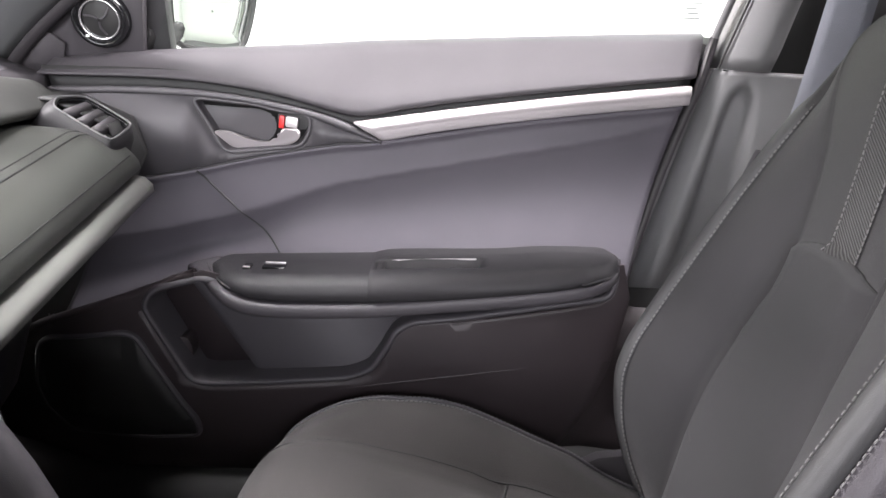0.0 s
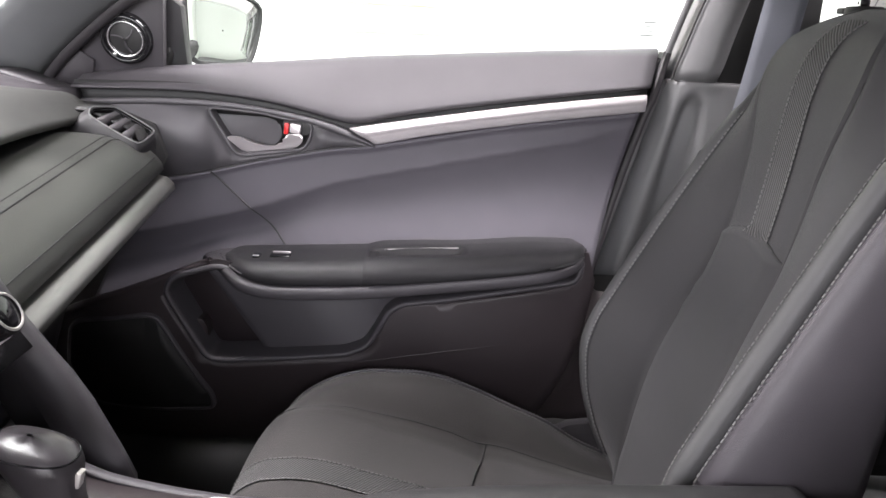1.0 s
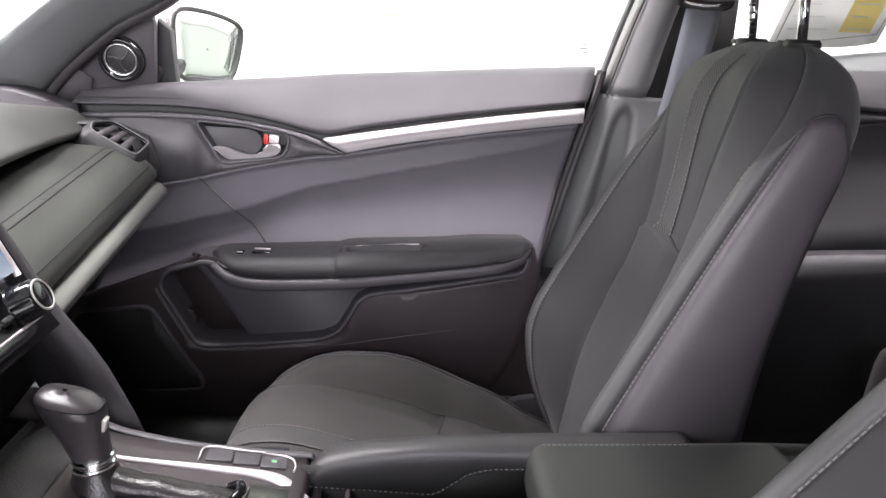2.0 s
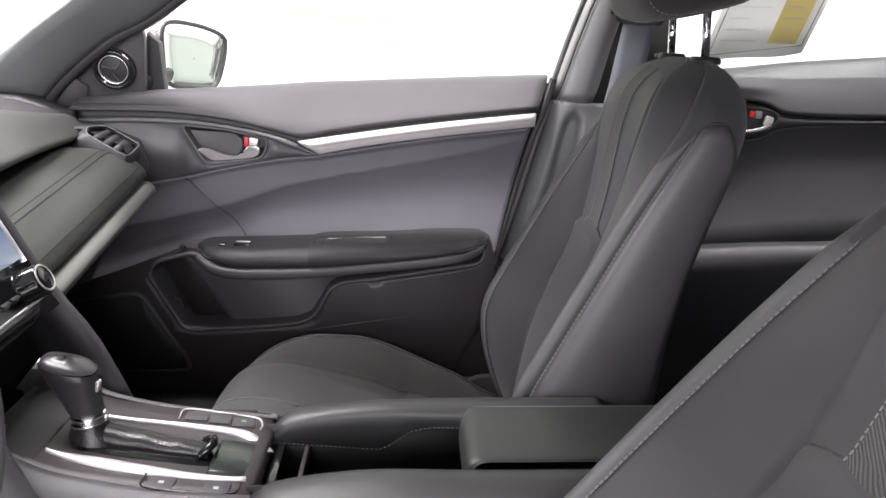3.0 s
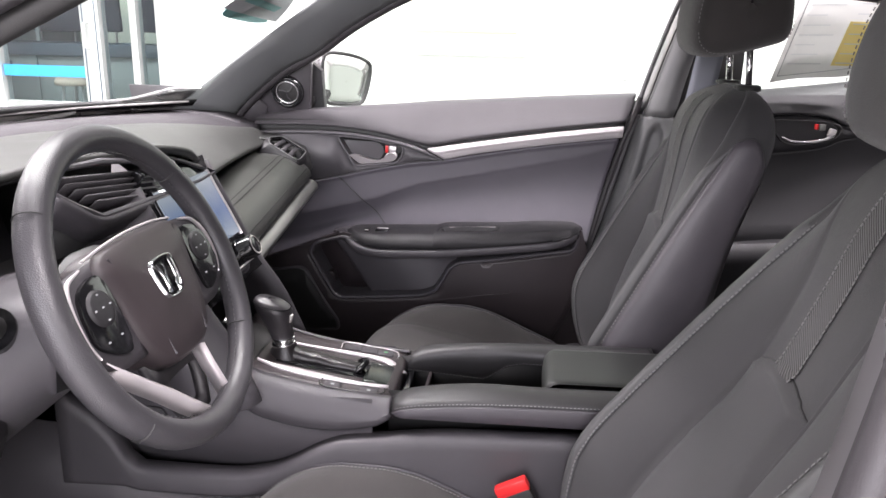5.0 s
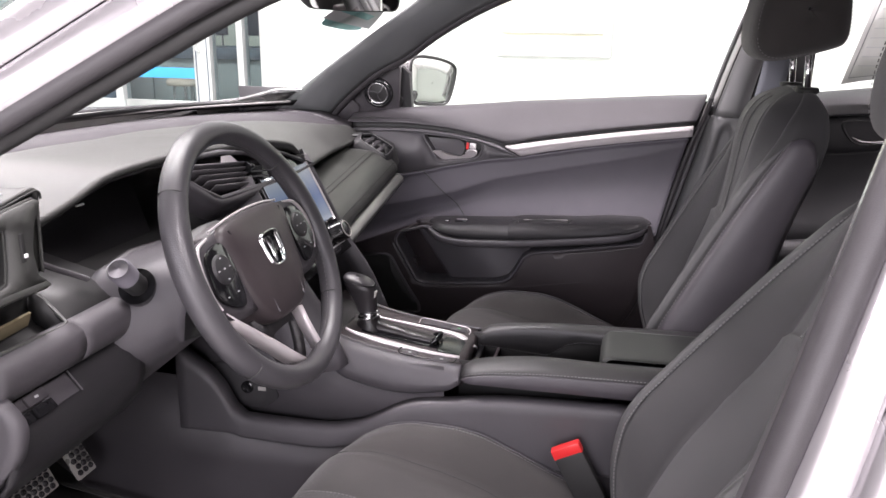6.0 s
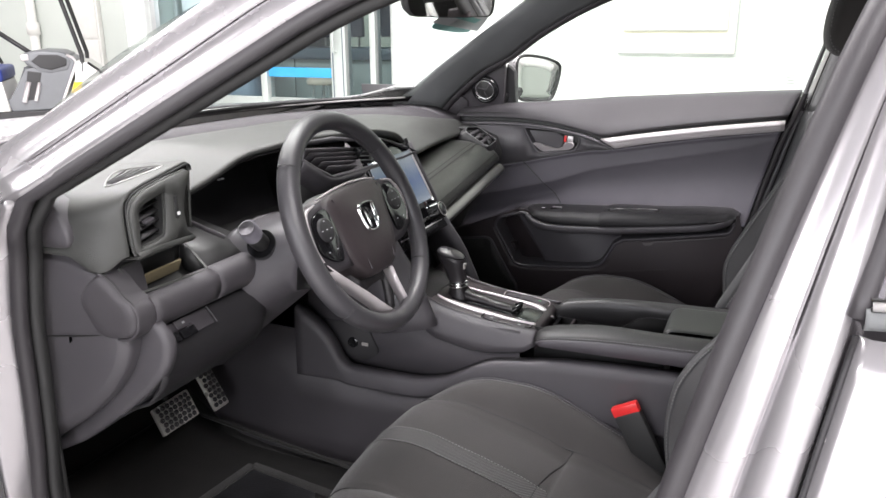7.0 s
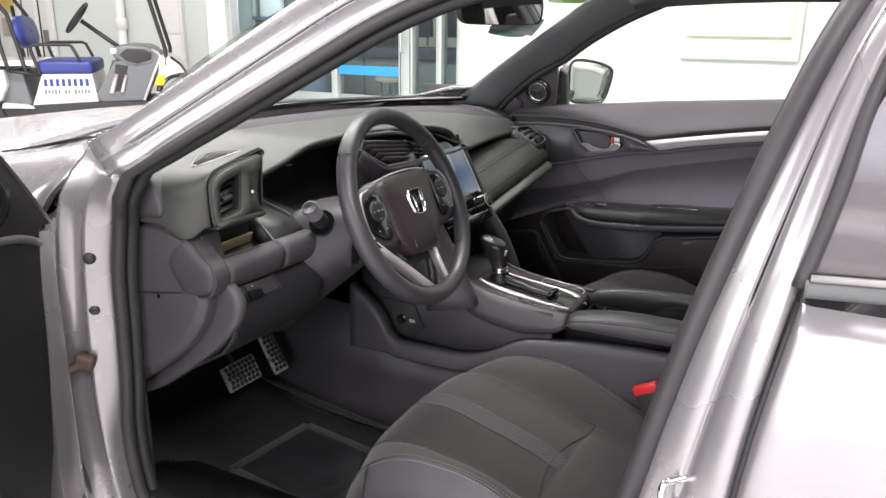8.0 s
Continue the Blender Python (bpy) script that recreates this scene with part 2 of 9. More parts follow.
def spline(pts, n=24, closed=False):
    """n + 1 points on a smooth curve through pts (n when closed)."""
    p = [V(q) for q in pts]
    k = len(p)
    if k == 2 and not closed:
        return [p[0].lerp(p[1], i / n) for i in range(n + 1)]
    segs = k if closed else k - 1
    get = (lambda i: p[i % k]) if closed else (lambda i: p[i] if 0 <= i < k else (2 * p[0] - p[1] if i < 0 else 2 * p[-1] - p[-2]))
    lens = [max(1e-6, (get(i + 1) - get(i)).length) for i in range(segs)]
    total, out = sum(lens), []
    for j in range(n if closed else n + 1):
        d, i = total * j / n, 0
        while i < segs - 1 and d > lens[i]:
            d -= lens[i]
            i += 1
        t = min(1, d / lens[i])
        a, b, c, e = get(i - 1), get(i), get(i + 1), get(i + 2)
        out.append(0.5 * ((2 * b) + (c - a) * t + (2 * a - 5 * b + 4 * c - e) * t * t + (3 * b - a - 3 * c + e) * t ** 3))
    return out


def step(a, b, x):
    t = min(1, max(0, (x - a) / (b - a)))
    return t * t * (3 - 2 * t)


def table(x, pts):
    """Smooth value at x from (x, value) pairs, without overshoot."""
    k = len(pts)
    if x <= pts[0][0]:
        return pts[0][1]
    if x >= pts[-1][0]:
        return pts[-1][1]
    sl = [(pts[i + 1][1] - pts[i][1]) / (pts[i + 1][0] - pts[i][0]) for i in range(k - 1)]
    m = [sl[0]] + [0 if sl[i - 1] * sl[i] <= 0 else 2 * sl[i - 1] * sl[i] / (sl[i - 1] + sl[i]) for i in range(1, k - 1)] + [sl[-1]]
    for i in range(k - 1):
        if x <= pts[i + 1][0]:
            h = pts[i + 1][0] - pts[i][0]
            t = (x - pts[i][0]) / h
            return ((1 + 2 * t) * (1 - t) ** 2 * pts[i][1] + t * (1 - t) ** 2 * h * m[i] + t * t * (3 - 2 * t) * pts[i + 1][1] + t * t * (t - 1) * h * m[i + 1])


def lerp_table(x, pts):
    """Straight-line value at x from (x, value) pairs."""
    if x <= pts[0][0]:
        return pts[0][1]
    for (a, p), (b, q) in zip(pts, pts[1:]):
        if x <= b:
            return p + (q - p) * (x - a) / max(1e-9, b - a)
    return pts[-1][1]


def grid(rows, around=False, caps=False):
    """A skin through rows of points; around closes each row on itself; caps fill the ends."""
    bm = bmesh.new()
    uv = bm.loops.layers.uv.new("UVMap")
    vs = [[bm.verts.new(p) for p in r] for r in rows]
    cols = len(rows[0])
    lu = [0.0]
    for i in range(1, len(rows)):
        lu.append(lu[-1] + (V(rows[i][cols // 2]) - V(rows[i - 1][cols // 2])).length)
    lv = [0.0]
    mid = rows[len(rows) // 2]
    for j in range(1, cols + 1):
        lv.append(lv[-1] + (V(mid[j % cols]) - V(mid[j - 1])).length)
    for i in range(len(rows) - 1):
        for j in range(cols if around else cols - 1):
            k = (j + 1) % cols
            try:
                f = bm.faces.new((vs[i][j], vs[i][k], vs[i + 1][k], vs[i + 1][j]))
            except ValueError:
                continue
            for loop, (a, b) in zip(f.loops, ((i, j), (i, j + 1), (i + 1, j + 1), (i + 1, j))):
                loop[uv].uv = (lu[a], lv[b])
    if caps:
        bm.faces.new(vs[0])
        bm.faces.new(reversed(vs[-1]))
    return bm


def tube(path, r, n=8, closed=False, flat=1.0):
    """A round bar along a path; r a number or a function of 0..1."""
    p = [V(q) for q in path]
    k = len(p)
    rows, side = [], None
    for i in range(k):
        a, b = (p[i - 1], p[(i + 1) % k]) if closed else (p[max(0, i - 1)], p[min(k - 1, i + 1)])
        d = (b - a).normalized()
        if side is None:
            side = d.orthogonal().normalized()
        side = (side - d * side.dot(d)).normalized()
        up = d.cross(side)
        rr = r(i / (k - 1)) if callable(r) else r
        rows.append([p[i] + rr * (math.cos(6.2832 * j / n) * side + flat * math.sin(6.2832 * j / n) * up) for j in range(n)])
    if closed:
        rows.append(rows[0])
        bm = grid(rows, True)
        bmesh.ops.remove_doubles(bm, verts=bm.verts, dist=1e-6)
        return bm
    return grid(rows, True, True)


def rbox(size, m=None, r=0.004, seg=2):
    """A box with rounded edges; m a matrix or a centre."""
    bm = bmesh.new()
    bmesh.ops.create_cube(bm, size=1)
    bmesh.ops.scale(bm, vec=size, verts=bm.verts)
    r = min(r, 0.45 * min(size))
    if r > 0:
        bmesh.ops.bevel(bm, geom=list(bm.edges), offset=r, segments=seg, affect="EDGES", profile=0.6)
    if m is not None:
        bm.transform(m if isinstance(m, Matrix) else Matrix.Translation(m))
    return bm


def lathe(profile, m, n=24, caps=True):
    """A turned shape round local z from (radius, height) pairs."""
    rows = [[V((r * math.cos(6.2832 * j / n), r * math.sin(6.2832 * j / n), h)) for j in range(n)] for r, h in profile]
    bm = grid(rows, True, caps)
    bm.transform(m)
    return bm


def prism(outline, to3d, depth, r=0.0, seg=2):
    """An outline (2D) pushed through a depth vector, with its rims rounded."""
    bm = bmesh.new()
    d = V(depth)
    a = [bm.verts.new(to3d(*q)) for q in outline]
    b = [bm.verts.new(V(to3d(*q)) + d) for q in outline]
    k = len(outline)
    f1, f2 = bm.faces.new(a), bm.faces.new(list(reversed(b)))
    for i in range(k):
        bm.faces.new((a[i], b[i], b[(i + 1) % k], a[(i + 1) % k]))
    if r:
        bmesh.ops.bevel(bm, geom=list(set(f1.edges) | set(f2.edges)), offset=r, segments=seg, affect="EDGES", profile=0.6)
    bmesh.ops.recalc_face_normals(bm, faces=bm.faces)
    return bm


def plate(outer, holes, to3d, refine=0):
    """A sheet with holes: outlines in 2D, to3d gives the place; refine splits a sheet in x and z to follow it."""
    bm = bmesh.new()
    edges = []
    for loop in (outer, *holes):
        vs = [bm.verts.new(to3d(*q)) for q in loop]
        edges += [bm.edges.new((vs[i], vs[(i + 1) % len(vs)])) for i in range(len(vs))]
    bmesh.ops.triangle_fill(bm, use_beauty=True, use_dissolve=False, edges=edges)
    for _ in range(refine):
        bmesh.ops.subdivide_edges(bm, edges=list(bm.edges), cuts=1, use_grid_fill=True)
    if refine:
        bmesh.ops.triangulate(bm, faces=list(bm.faces))
        for v in bm.verts:
            v.co = to3d(v.co.x, v.co.z)
    bmesh.ops.recalc_face_normals(bm, faces=bm.faces)
    return bm


def join(*bms):
    out = bmesh.new()
    for b in bms:
        me = bpy.data.meshes.new("tmp")
        b.to_mesh(me)
        out.from_mesh(me)
        bpy.data.meshes.remove(me)
        b.free()
    return out


def part(name, bm, mat, parent=None, label="", thick=0.0, sub=0, sharp=38, bevel=0.0, shift=-1.0):
    """Links a bmesh as ONE mesh object under a thing or a part."""
    for f in bm.faces:
        f.smooth = True
    for e in bm.edges:
        if len(e.link_faces) == 2 and e.calc_face_angle(0) > radians(sharp):
            e.smooth = False
    me = bpy.data.meshes.new(name)
    bm.to_mesh(me)
    bm.free()
    me.materials.append(mat)
    ob = new(name, me)
    if parent is not None:
        ob.parent = parent
    if thick:
        s = ob.modifiers.new("thick", "SOLIDIFY")
        s.thickness, s.offset = thick, shift
    if bevel:
        s = ob.modifiers.new("bevel", "BEVEL")
        s.width, s.segments, s.limit_method = bevel, 2, "ANGLE"
    if sub:
        s = ob.modifiers.new("sub", "SUBSURF")
        s.levels = s.render_levels = sub
    if label:
        ob["label"] = label
    return ob


def thing(name, label, category, group="", kind=""):
    return tagged(new(name), label, category, group, kind)


def stitches(points, parent, mat=None, length=0.004, gap=0.0025, r=0.0007, lift=(0, 0, 0), name="stitching"):
    """A row of short threads along a curve, one mesh."""
    bm, acc, lift = bmesh.new(), 0.0, V(lift)
    pieces = []
    pts = [V(p) + lift for p in points]
    dist = [0.0]
    for a, b in zip(pts, pts[1:]):
        dist.append(dist[-1] + (b - a).length)

    def at(d):
        for i in range(len(dist) - 1):
            if d <= dist[i + 1]:
                return pts[i].lerp(pts[i + 1], (d - dist[i]) / max(1e-9, dist[i + 1] - dist[i]))
        return pts[-1]
    while acc + length < dist[-1]:
        a, b = at(acc), at(acc + length)
        d = (b - a).normalized()
        s = d.orthogonal().normalized() * r
        u = d.cross(s).normalized() * r
        ring = [(s + u), (u - s), (-s - u), (s - u)]
        va, vb = [bm.verts.new(a + q) for q in ring], [bm.verts.new(b + q) for q in ring]
        for i in range(4):
            bm.faces.new((va[i], va[(i + 1) % 4], vb[(i + 1) % 4], vb[i]))
        acc += length + gap
    return part(name, bm, mat or thread, parent)

# ---- the hall ----
WALL_Y = 3.6


def slab(name, lo, hi, mat, label, category, parent=None, r=0.0):
    lo, hi = V(lo), V(hi)
    ob = part(name, rbox(hi - lo, (lo + hi) / 2, r), mat, parent)
    if parent is None:
        tagged(ob, label, category, kind="structure")
    return ob


slab("floor", (-16, -8, -0.2), (9, 9, 0), floor_epoxy, "pale polished concrete floor of a car hall", "floor")
slab("ceiling", (-16, -8, 3.95), (9, 9, 4.1), ceiling_paint, "grey painted ceiling", "ceiling")
slab("wall_east", (8.8, -8, 0), (9, 9, 3.95), wall_paint, "plain white wall", "wall")
slab("wall_west", (-16, -8, 0), (-15.8, 9, 3.95), wall_paint, "plain white wall", "wall")
# the wall beside the car, with the opening of the glass front
slab("wall_north_1", (-2.25, WALL_Y, 0), (8.8, WALL_Y + 0.2, 3.95), wall_paint, "white painted wall behind the car", "wall")
slab("wall_north_2", (-15.8, 6.3, 0), (-4.75, 6.5, 3.95), wall_paint, "white painted wall beside the glass doors", "wall")
slab("wall_north_3", (-4.55, WALL_Y, 2.6), (-2.25, WALL_Y + 0.2, 3.95), wall_paint, "white wall above the glass doors", "wall")
slab("wall_return", (-4.75, WALL_Y, 0), (-4.55, 6.5, 3.95), wall_paint, "white return wall beside the glass doors", "wall")
slab("wall_back_room", (-4.75, 8.8, 0), (4, 9, 3.95), wall_paint, "white wall of the room behind the glass", "wall")
# the wall with the wide open gate, behind the camera
slab("wall_south_1", (-15.8, -6.2, 0), (-3.45, -6.0, 3.95), wall_paint, "plain white wall beside the gate", "wall")
slab("wall_south_2", (2.45, -6.2, 0), (8.8, -6.0, 3.95), wall_paint, "plain white wall beside the gate", "wall")

# bodies for the added ceiling lamps, all out of view
for lx, ly, watts in LAMPS:
    lamp = thing("ceiling_lamp", "unseen ceiling lamp with a lit diffuser, added for fill light", "lamp", "ceiling lamps")
    part("housing", rbox((2.5, 0.6, 0.06), (lx, ly, 3.915), 0.01), cream_plastic, lamp)
    part("diffuser", rbox((2.4, 0.5, 0.02), (lx, ly, 3.875), 0.004), lamp_white, lamp, "lit white diffuser")

# unseen beams, added to reflect as dark stripes in the rear side window
for y0, y1 in ((-4.95, -4.80), (-5.67, -5.49)):
    slab("ceiling_beam", (-6.0, y0, 3.72), (6.0, y1, 3.95), rust_steel, "unseen dark beam, added for stripes in the rear window's reflection", "beam")

# ---- car body ----
body = thing("car_body", "silver car body shell seen round the open driver's doorway", "car")


def pillar_line(a, b, k):
    p = V(a).lerp(V(b), k)
    return p - V((0, 0, max(0.0, k - 1.0) ** 2 * 0.12))


def o_edge(k):
    """Outer edge of the driver's front pillar, 0 at its foot, 1 high up."""
    return pillar_line((-0.667, -0.795, 1.022), (-0.350, -0.690, 1.228), k)


def i_edge(k):
    """Where the painted pillar meets the rubber."""
    return pillar_line((-0.585, -0.826, 0.984), (-0.233, -0.717, 1.199), k)


def c_edge(k):
    """Inner edge of the black trim inside the seal."""
    return pillar_line((-0.567, -0.774, 0.987), (-0.212, -0.670, 1.185), k)


POUT = V((0.28, -0.86, 0.42)).normalized()


def pillar_rows(k0, k1, n, side=1):
    rows = []
    for i in range(n + 1):
        k = k0 + (k1 - k0) * i / n
        a, b = o_edge(k), i_edge(k)
        row = []
        for f, h in ((-0.06, -0.05), (-0.01, -0.006), (0.02, 0.0), (0.10, 0.004), (0.25, 0.0068), (0.40, 0.0065), (0.52, 0.004), (0.555, 0.0015), (0.575, -0.0035), (0.605, -0.0035), (0.63, -0.0005), (0.80, -0.0015), (0.86, -0.004), (0.93, -0.007), (0.97, -0.012), (1.0, -0.03)):
            p = a.lerp(b, f) + POUT * (h if h < -0.02 else h * step(0.0, 0.22, k))
            row.append(V((p.x, side * p.y, p.z)))
        rows.append(row)
    return rows


part("front_pillar", grid(pillar_rows(-0.02, 1.9, 26)), paint_silver, body, "silver painted pillar", thick=0.006, shift=0, sharp=75)
# ---- passenger door ----
pdoor = thing("passenger_door", "closed front passenger door with black trim and silver strip", "car door")
BELT_T = [(-0.62, 0.826, 0.930), (-0.487, 0.826, 0.945), (-0.185, 0.826, 0.966), (0.154, 0.828, 0.993), (0.365, 0.83, 1.008)]
BELT_B = [(-0.615, 0.773, 0.914), (-0.44, 0.770, 0.917), (-0.333, 0.768, 0.910), (-0.258, 0.767, 0.898), (-0.206, 0.766, 0.886), (-0.150, 0.766, 0.875), (-0.08, 0.766, 0.889), (0.02, 0.766, 0.907), (0.15, 0.766, 0.927), (0.338, 0.766, 0.953)]
REAR = [(0.365, 0.80, 1.010), (0.340, 0.765, 0.94), (0.324, 0.76, 0.899), (0.293, 0.76, 0.783), (0.264, 0.75, 0.66), (0.242, 0.74, 0.539), (0.206, 0.73, 0.437), (0.150, 0.72, 0.345)]


def band(top, bottom, profile, n=40):
    """A skin between two curves; profile gives (share of the way down, push towards the cabin)."""
    a, b = spline(top, n), spline(bottom, n)
    return grid([[p.lerp(q, f) - V((0, h, 0)) for f, h in profile] for p, q in zip(a, b)])


def eased(pts, r=0.02, n=4):
    """A polygon whose corners are rounded with about r metres."""
    out, k = [], len(pts)
    for i in range(k):
        p, a, b = V((*pts[i], 0)), V((*pts[i - 1], 0)), V((*pts[(i + 1) % k], 0))
        u = p + (a - p).normalized() * min(r, 0.45 * (a - p).length)
        w = p + (b - p).normalized() * min(r, 0.45 * (b - p).length)
        for j in range(n + 1):
            t = j / n
            q = u * (1 - t) ** 2 + p * (2 * t * (1 - t)) + w * t * t
            out.append((q.x, q.y))
    return out


def grown(loop, d):
    """A closed 2D outline moved outwards by d."""
    k = len(loop)
    area = sum(loop[i][0] * loop[(i + 1) % k][1] - loop[(i + 1) % k][0] * loop[i][1] for i in range(k))
    s, out = (1 if area > 0 else -1), []
    for i in range(k):
        t = V((loop[(i + 1) % k][0] - loop[i - 1][0], loop[(i + 1) % k][1] - loop[i - 1][1], 0)).normalized()
        out.append((loop[i][0] + s * t.y * d, loop[i][1] - s * t.x * d))
    return out


def rim_band(loop, profile, to3d):
    """A moulded rim round an outline; profile gives (distance outwards, depth)."""
    return grid([[to3d(x, z, h) for x, z in grown(loop, d)] for d, h in profile], True)


part("belt_trim", band(BELT_T, BELT_B, [(-0.10, -0.035), (-0.10, -0.012), (-0.05, -0.002), (0.04, 0.002), (0.10, 0.003), (0.3, 0.004), (0.7, 0.008), (0.90, 0.011), (0.97, 0.009), (1.0, 0.002), (0.99, -0.008), (0.95, -0.02)]), trim_soft, pdoor, "soft black upper trim", thick=0.003, shift=0, sharp=50)
part("shadow_gap", band([(x, 0.778, z + 0.012) for x, y, z in BELT_B], [(x, 0.778, z - 0.035) for x, y, z in BELT_B], [(0, 0), (1, 0)]), trim_dark, pdoor, thick=0.002)
# handle bezel: a flat blade with a raised upper edge that runs out into the silver strip
RID_U = [(-0.61, 0.772, 0.895), (-0.50, 0.765, 0.901), (-0.422, 0.760, 0.902), (-0.368, 0.758, 0.900), (-0.314, 0.757, 0.895), (-0.259, 0.757, 0.887), (-0.204, 0.757, 0.876), (-0.163, 0.757, 0.863), (-0.113, 0.757, 0.840)]
RID_L = [(-0.61, 0.772, 0.885), (-0.50, 0.765, 0.892), (-0.423, 0.760, 0.893), (-0.368, 0.758, 0.892), (-0.314, 0.757, 0.888), (-0.268, 0.757, 0.881), (-0.218, 0.757, 0.871), (-0.180, 0.757, 0.858), (-0.114, 0.757, 0.837)]
BEZ_B = [(-0.50, 0.765, 0.762), (-0.462, 0.763, 0.770), (-0.388, 0.758, 0.786), (-0.296, 0.757, 0.809), (-0.182, 0.757, 0.832), (-0.115, 0.757, 0.838)]
bez_out = [(p.x, p.z) for p in spline(RID_L, 36)] + [(p.x, p.z) for p in reversed(spline(BEZ_B, 24))]


def bez_y(x, z):
    return 0.759 + 0.10 * max(0, -x - 0.42) ** 1.5 + 0.25 * max(0.0, 0.80 - z) ** 1.2


cup = eased([(-0.388, 0.890), (-0.300, 0.884), (-0.262, 0.8755), (-0.230, 0.875), (-0.2195, 0.867), (-0.223, 0.846), (-0.234, 0.829), (-0.335, 0.8155), (-0.347, 0.820)], 0.010, 4)
part("handle_bezel", plate(bez_out, [grown(cup, 0.0035)], lambda x, z: V((x, bez_y(x, z), z))), trim_bezel, pdoor, "grey handle bezel", thick=0.004, shift=0)
part("bezel_ridge", band(RID_U, RID_L, [(0, -0.014), (0.0, -0.002), (0.12, 0.003), (0.45, 0.005), (0.8, 0.003), (1.0, -0.001)], 50), trim_bezel, pdoor, "raised bezel edge", thick=0.002, shift=0)
part("bezel_edge", tube([p + V((0, -0.001, 0)) for p in spline(BEZ_B, 40)], 0.0022, 6), trim_black, pdoor)
hbowl = part("handle_cup", rim_band(cup, [(0.0045, 0.0), (0.004, -0.002), (0.0015, -0.0035), (-0.0005, -0.002), (-0.0015, 0.003), (-0.003, 0.030), (-0.012, 0.033)], lambda x, z, h: V((x, 0.757 + h, z))), trim_bezel, pdoor, "recess behind the handle", sharp=50)
part("cup_floor", plate(grown(cup, -0.002), [], lambda x, z: V((x, 0.789, z))), trim_dark, hbowl, thick=0.001)
part("cup_plate", prism(eased([(-0.387, 0.880), (-0.293, 0.877), (-0.272, 0.866), (-0.274, 0.836), (-0.296, 0.826), (-0.345, 0.826), (-0.362, 0.842)], 0.010, 3), lambda x, z: V((x, 0.7765 + 0.12 * (0.88 - z), z)), (0, 0.008, 0), 0.002), trim_bezel, hbowl, "grey plate in the recess")
lev = eased([(-0.362, 0.844), (-0.350, 0.8455), (-0.336, 0.845), (-0.323, 0.839), (-0.308, 0.8335), (-0.290, 0.8305), (-0.273, 0.833), (-0.264, 0.841), (-0.261, 0.853), (-0.2345, 0.854), (-0.2325, 0.842), (-0.244, 0.830), (-0.270, 0.8245), (-0.306, 0.820), (-0.337, 0.8175)], 0.006, 3)
part("release_lever", prism(lev, lambda x, z: V((x, 0.7505 + 0.95 * max(0.0, 0.840 - z) + 0.15 * max(0, -0.33 - x), z)), (0, 0.010, 0), 0.003, 3), silver_trim, hbowl, "bright satin chrome lever")
part("knob_well", prism(eased([(-0.268, 0.874), (-0.223, 0.873), (-0.221, 0.866), (-0.224, 0.851), (-0.266, 0.850)], 0.004, 2), lambda x, z: V((x, 0.762, z)), (0, 0.016, 0), 0.001), trim_dark, hbowl)
part("lock_knob", rbox((0.019, 0.010, 0.017), pose(-0.2455, 0.757, 0.8625, 0, 6, 0), 0.004), silver_trim, hbowl, "grey lock knob")
part("lock_mark", rbox((0.0075, 0.008, 0.0185), pose(-0.2605, 0.758, 0.862, 0, 6, 0), 0.0015), red_plastic, hbowl, "red lock mark")

STRIP_T = [(-0.155, 0.758, 0.866), (-0.012, 0.758, 0.891), (0.152, 0.758, 0.917), (0.333, 0.758, 0.941)]
STRIP_B = [(-0.112, 0.756, 0.842), (-0.012, 0.756, 0.863), (0.152, 0.756, 0.890), (0.333, 0.756, 0.915)]
part("silver_strip", band(STRIP_T, STRIP_B, [(0, -0.012), (0.0, 0.004), (0.05, 0.007), (0.44, 0.0085), (0.50, 0.006), (0.56, 0.0055), (0.92, 0.003), (1.0, 0.0), (1.0, -0.015)]), silver_trim, pdoor, "satin silver trim strip", thick=0.002, shift=0, sharp=30)

# padded insert: leans in under the strip, falls back below a soft crease, comes forward to the armrest
INS_T = [(-0.52, 0.769, 0.757), (-0.462, 0.763, 0.768), (-0.388, 0.759, 0.784), (-0.296, 0.759, 0.807), (-0.182, 0.759, 0.830), (-0.11, 0.759, 0.839), (0.10, 0.759, 0.878), (0.325, 0.759, 0.911)]
INS_B = [(-0.60, 0.69, 0.545), (-0.448, 0.69, 0.605), (-0.345, 0.69, 0.635), (-0.10, 0.695, 0.650), (0.10, 0.70, 0.660), (0.262, 0.715, 0.65)]
CREASE = [(-0.60, 0.655), (-0.45, 0.688), (-0.29, 0.730), (-0.172, 0.774), (0.03, 0.817), (0.23, 0.859), (0.33, 0.890)]


def ins_y(x, z, zt, zb):
    """Depth of the padded insert."""
    zc = min(zt - 0.004, lerp_table(x, CREASE))
    y = 0.761 - 0.10 * min(zt - z, zt - zc)
    if z < zc:
        u = (zc - z) / max(0.02, zc - zb)
        y += 0.012 * step(-0.25, 0.45, u) - 0.0019 - 0.050 * u ** 2.2 * (1 - 0.35 * step(-0.25, -0.5, x))
    wedge = step(-0.215 - 0.9 * (0.70 - z), -0.300 - 0.9 * (0.70 - z), x) * step(zc + 0.01, zc - 0.05, z)
    return y + 0.010 * wedge - 0.006 * math.exp(-((zt - z) / 0.006) ** 2)


rows = []
for p, q in zip(spline(INS_T, 90), spline(INS_B, 90)):
    col = []
    for j in range(49):
        f = j / 48
        x, z = p.x + (q.x - p.x) * f, p.z + (q.z - p.z) * f
        col.append(V((x, ins_y(x, z, p.z, q.z), z)))
    rows.append([p + V((0, 0.012, 0.003))] + col)
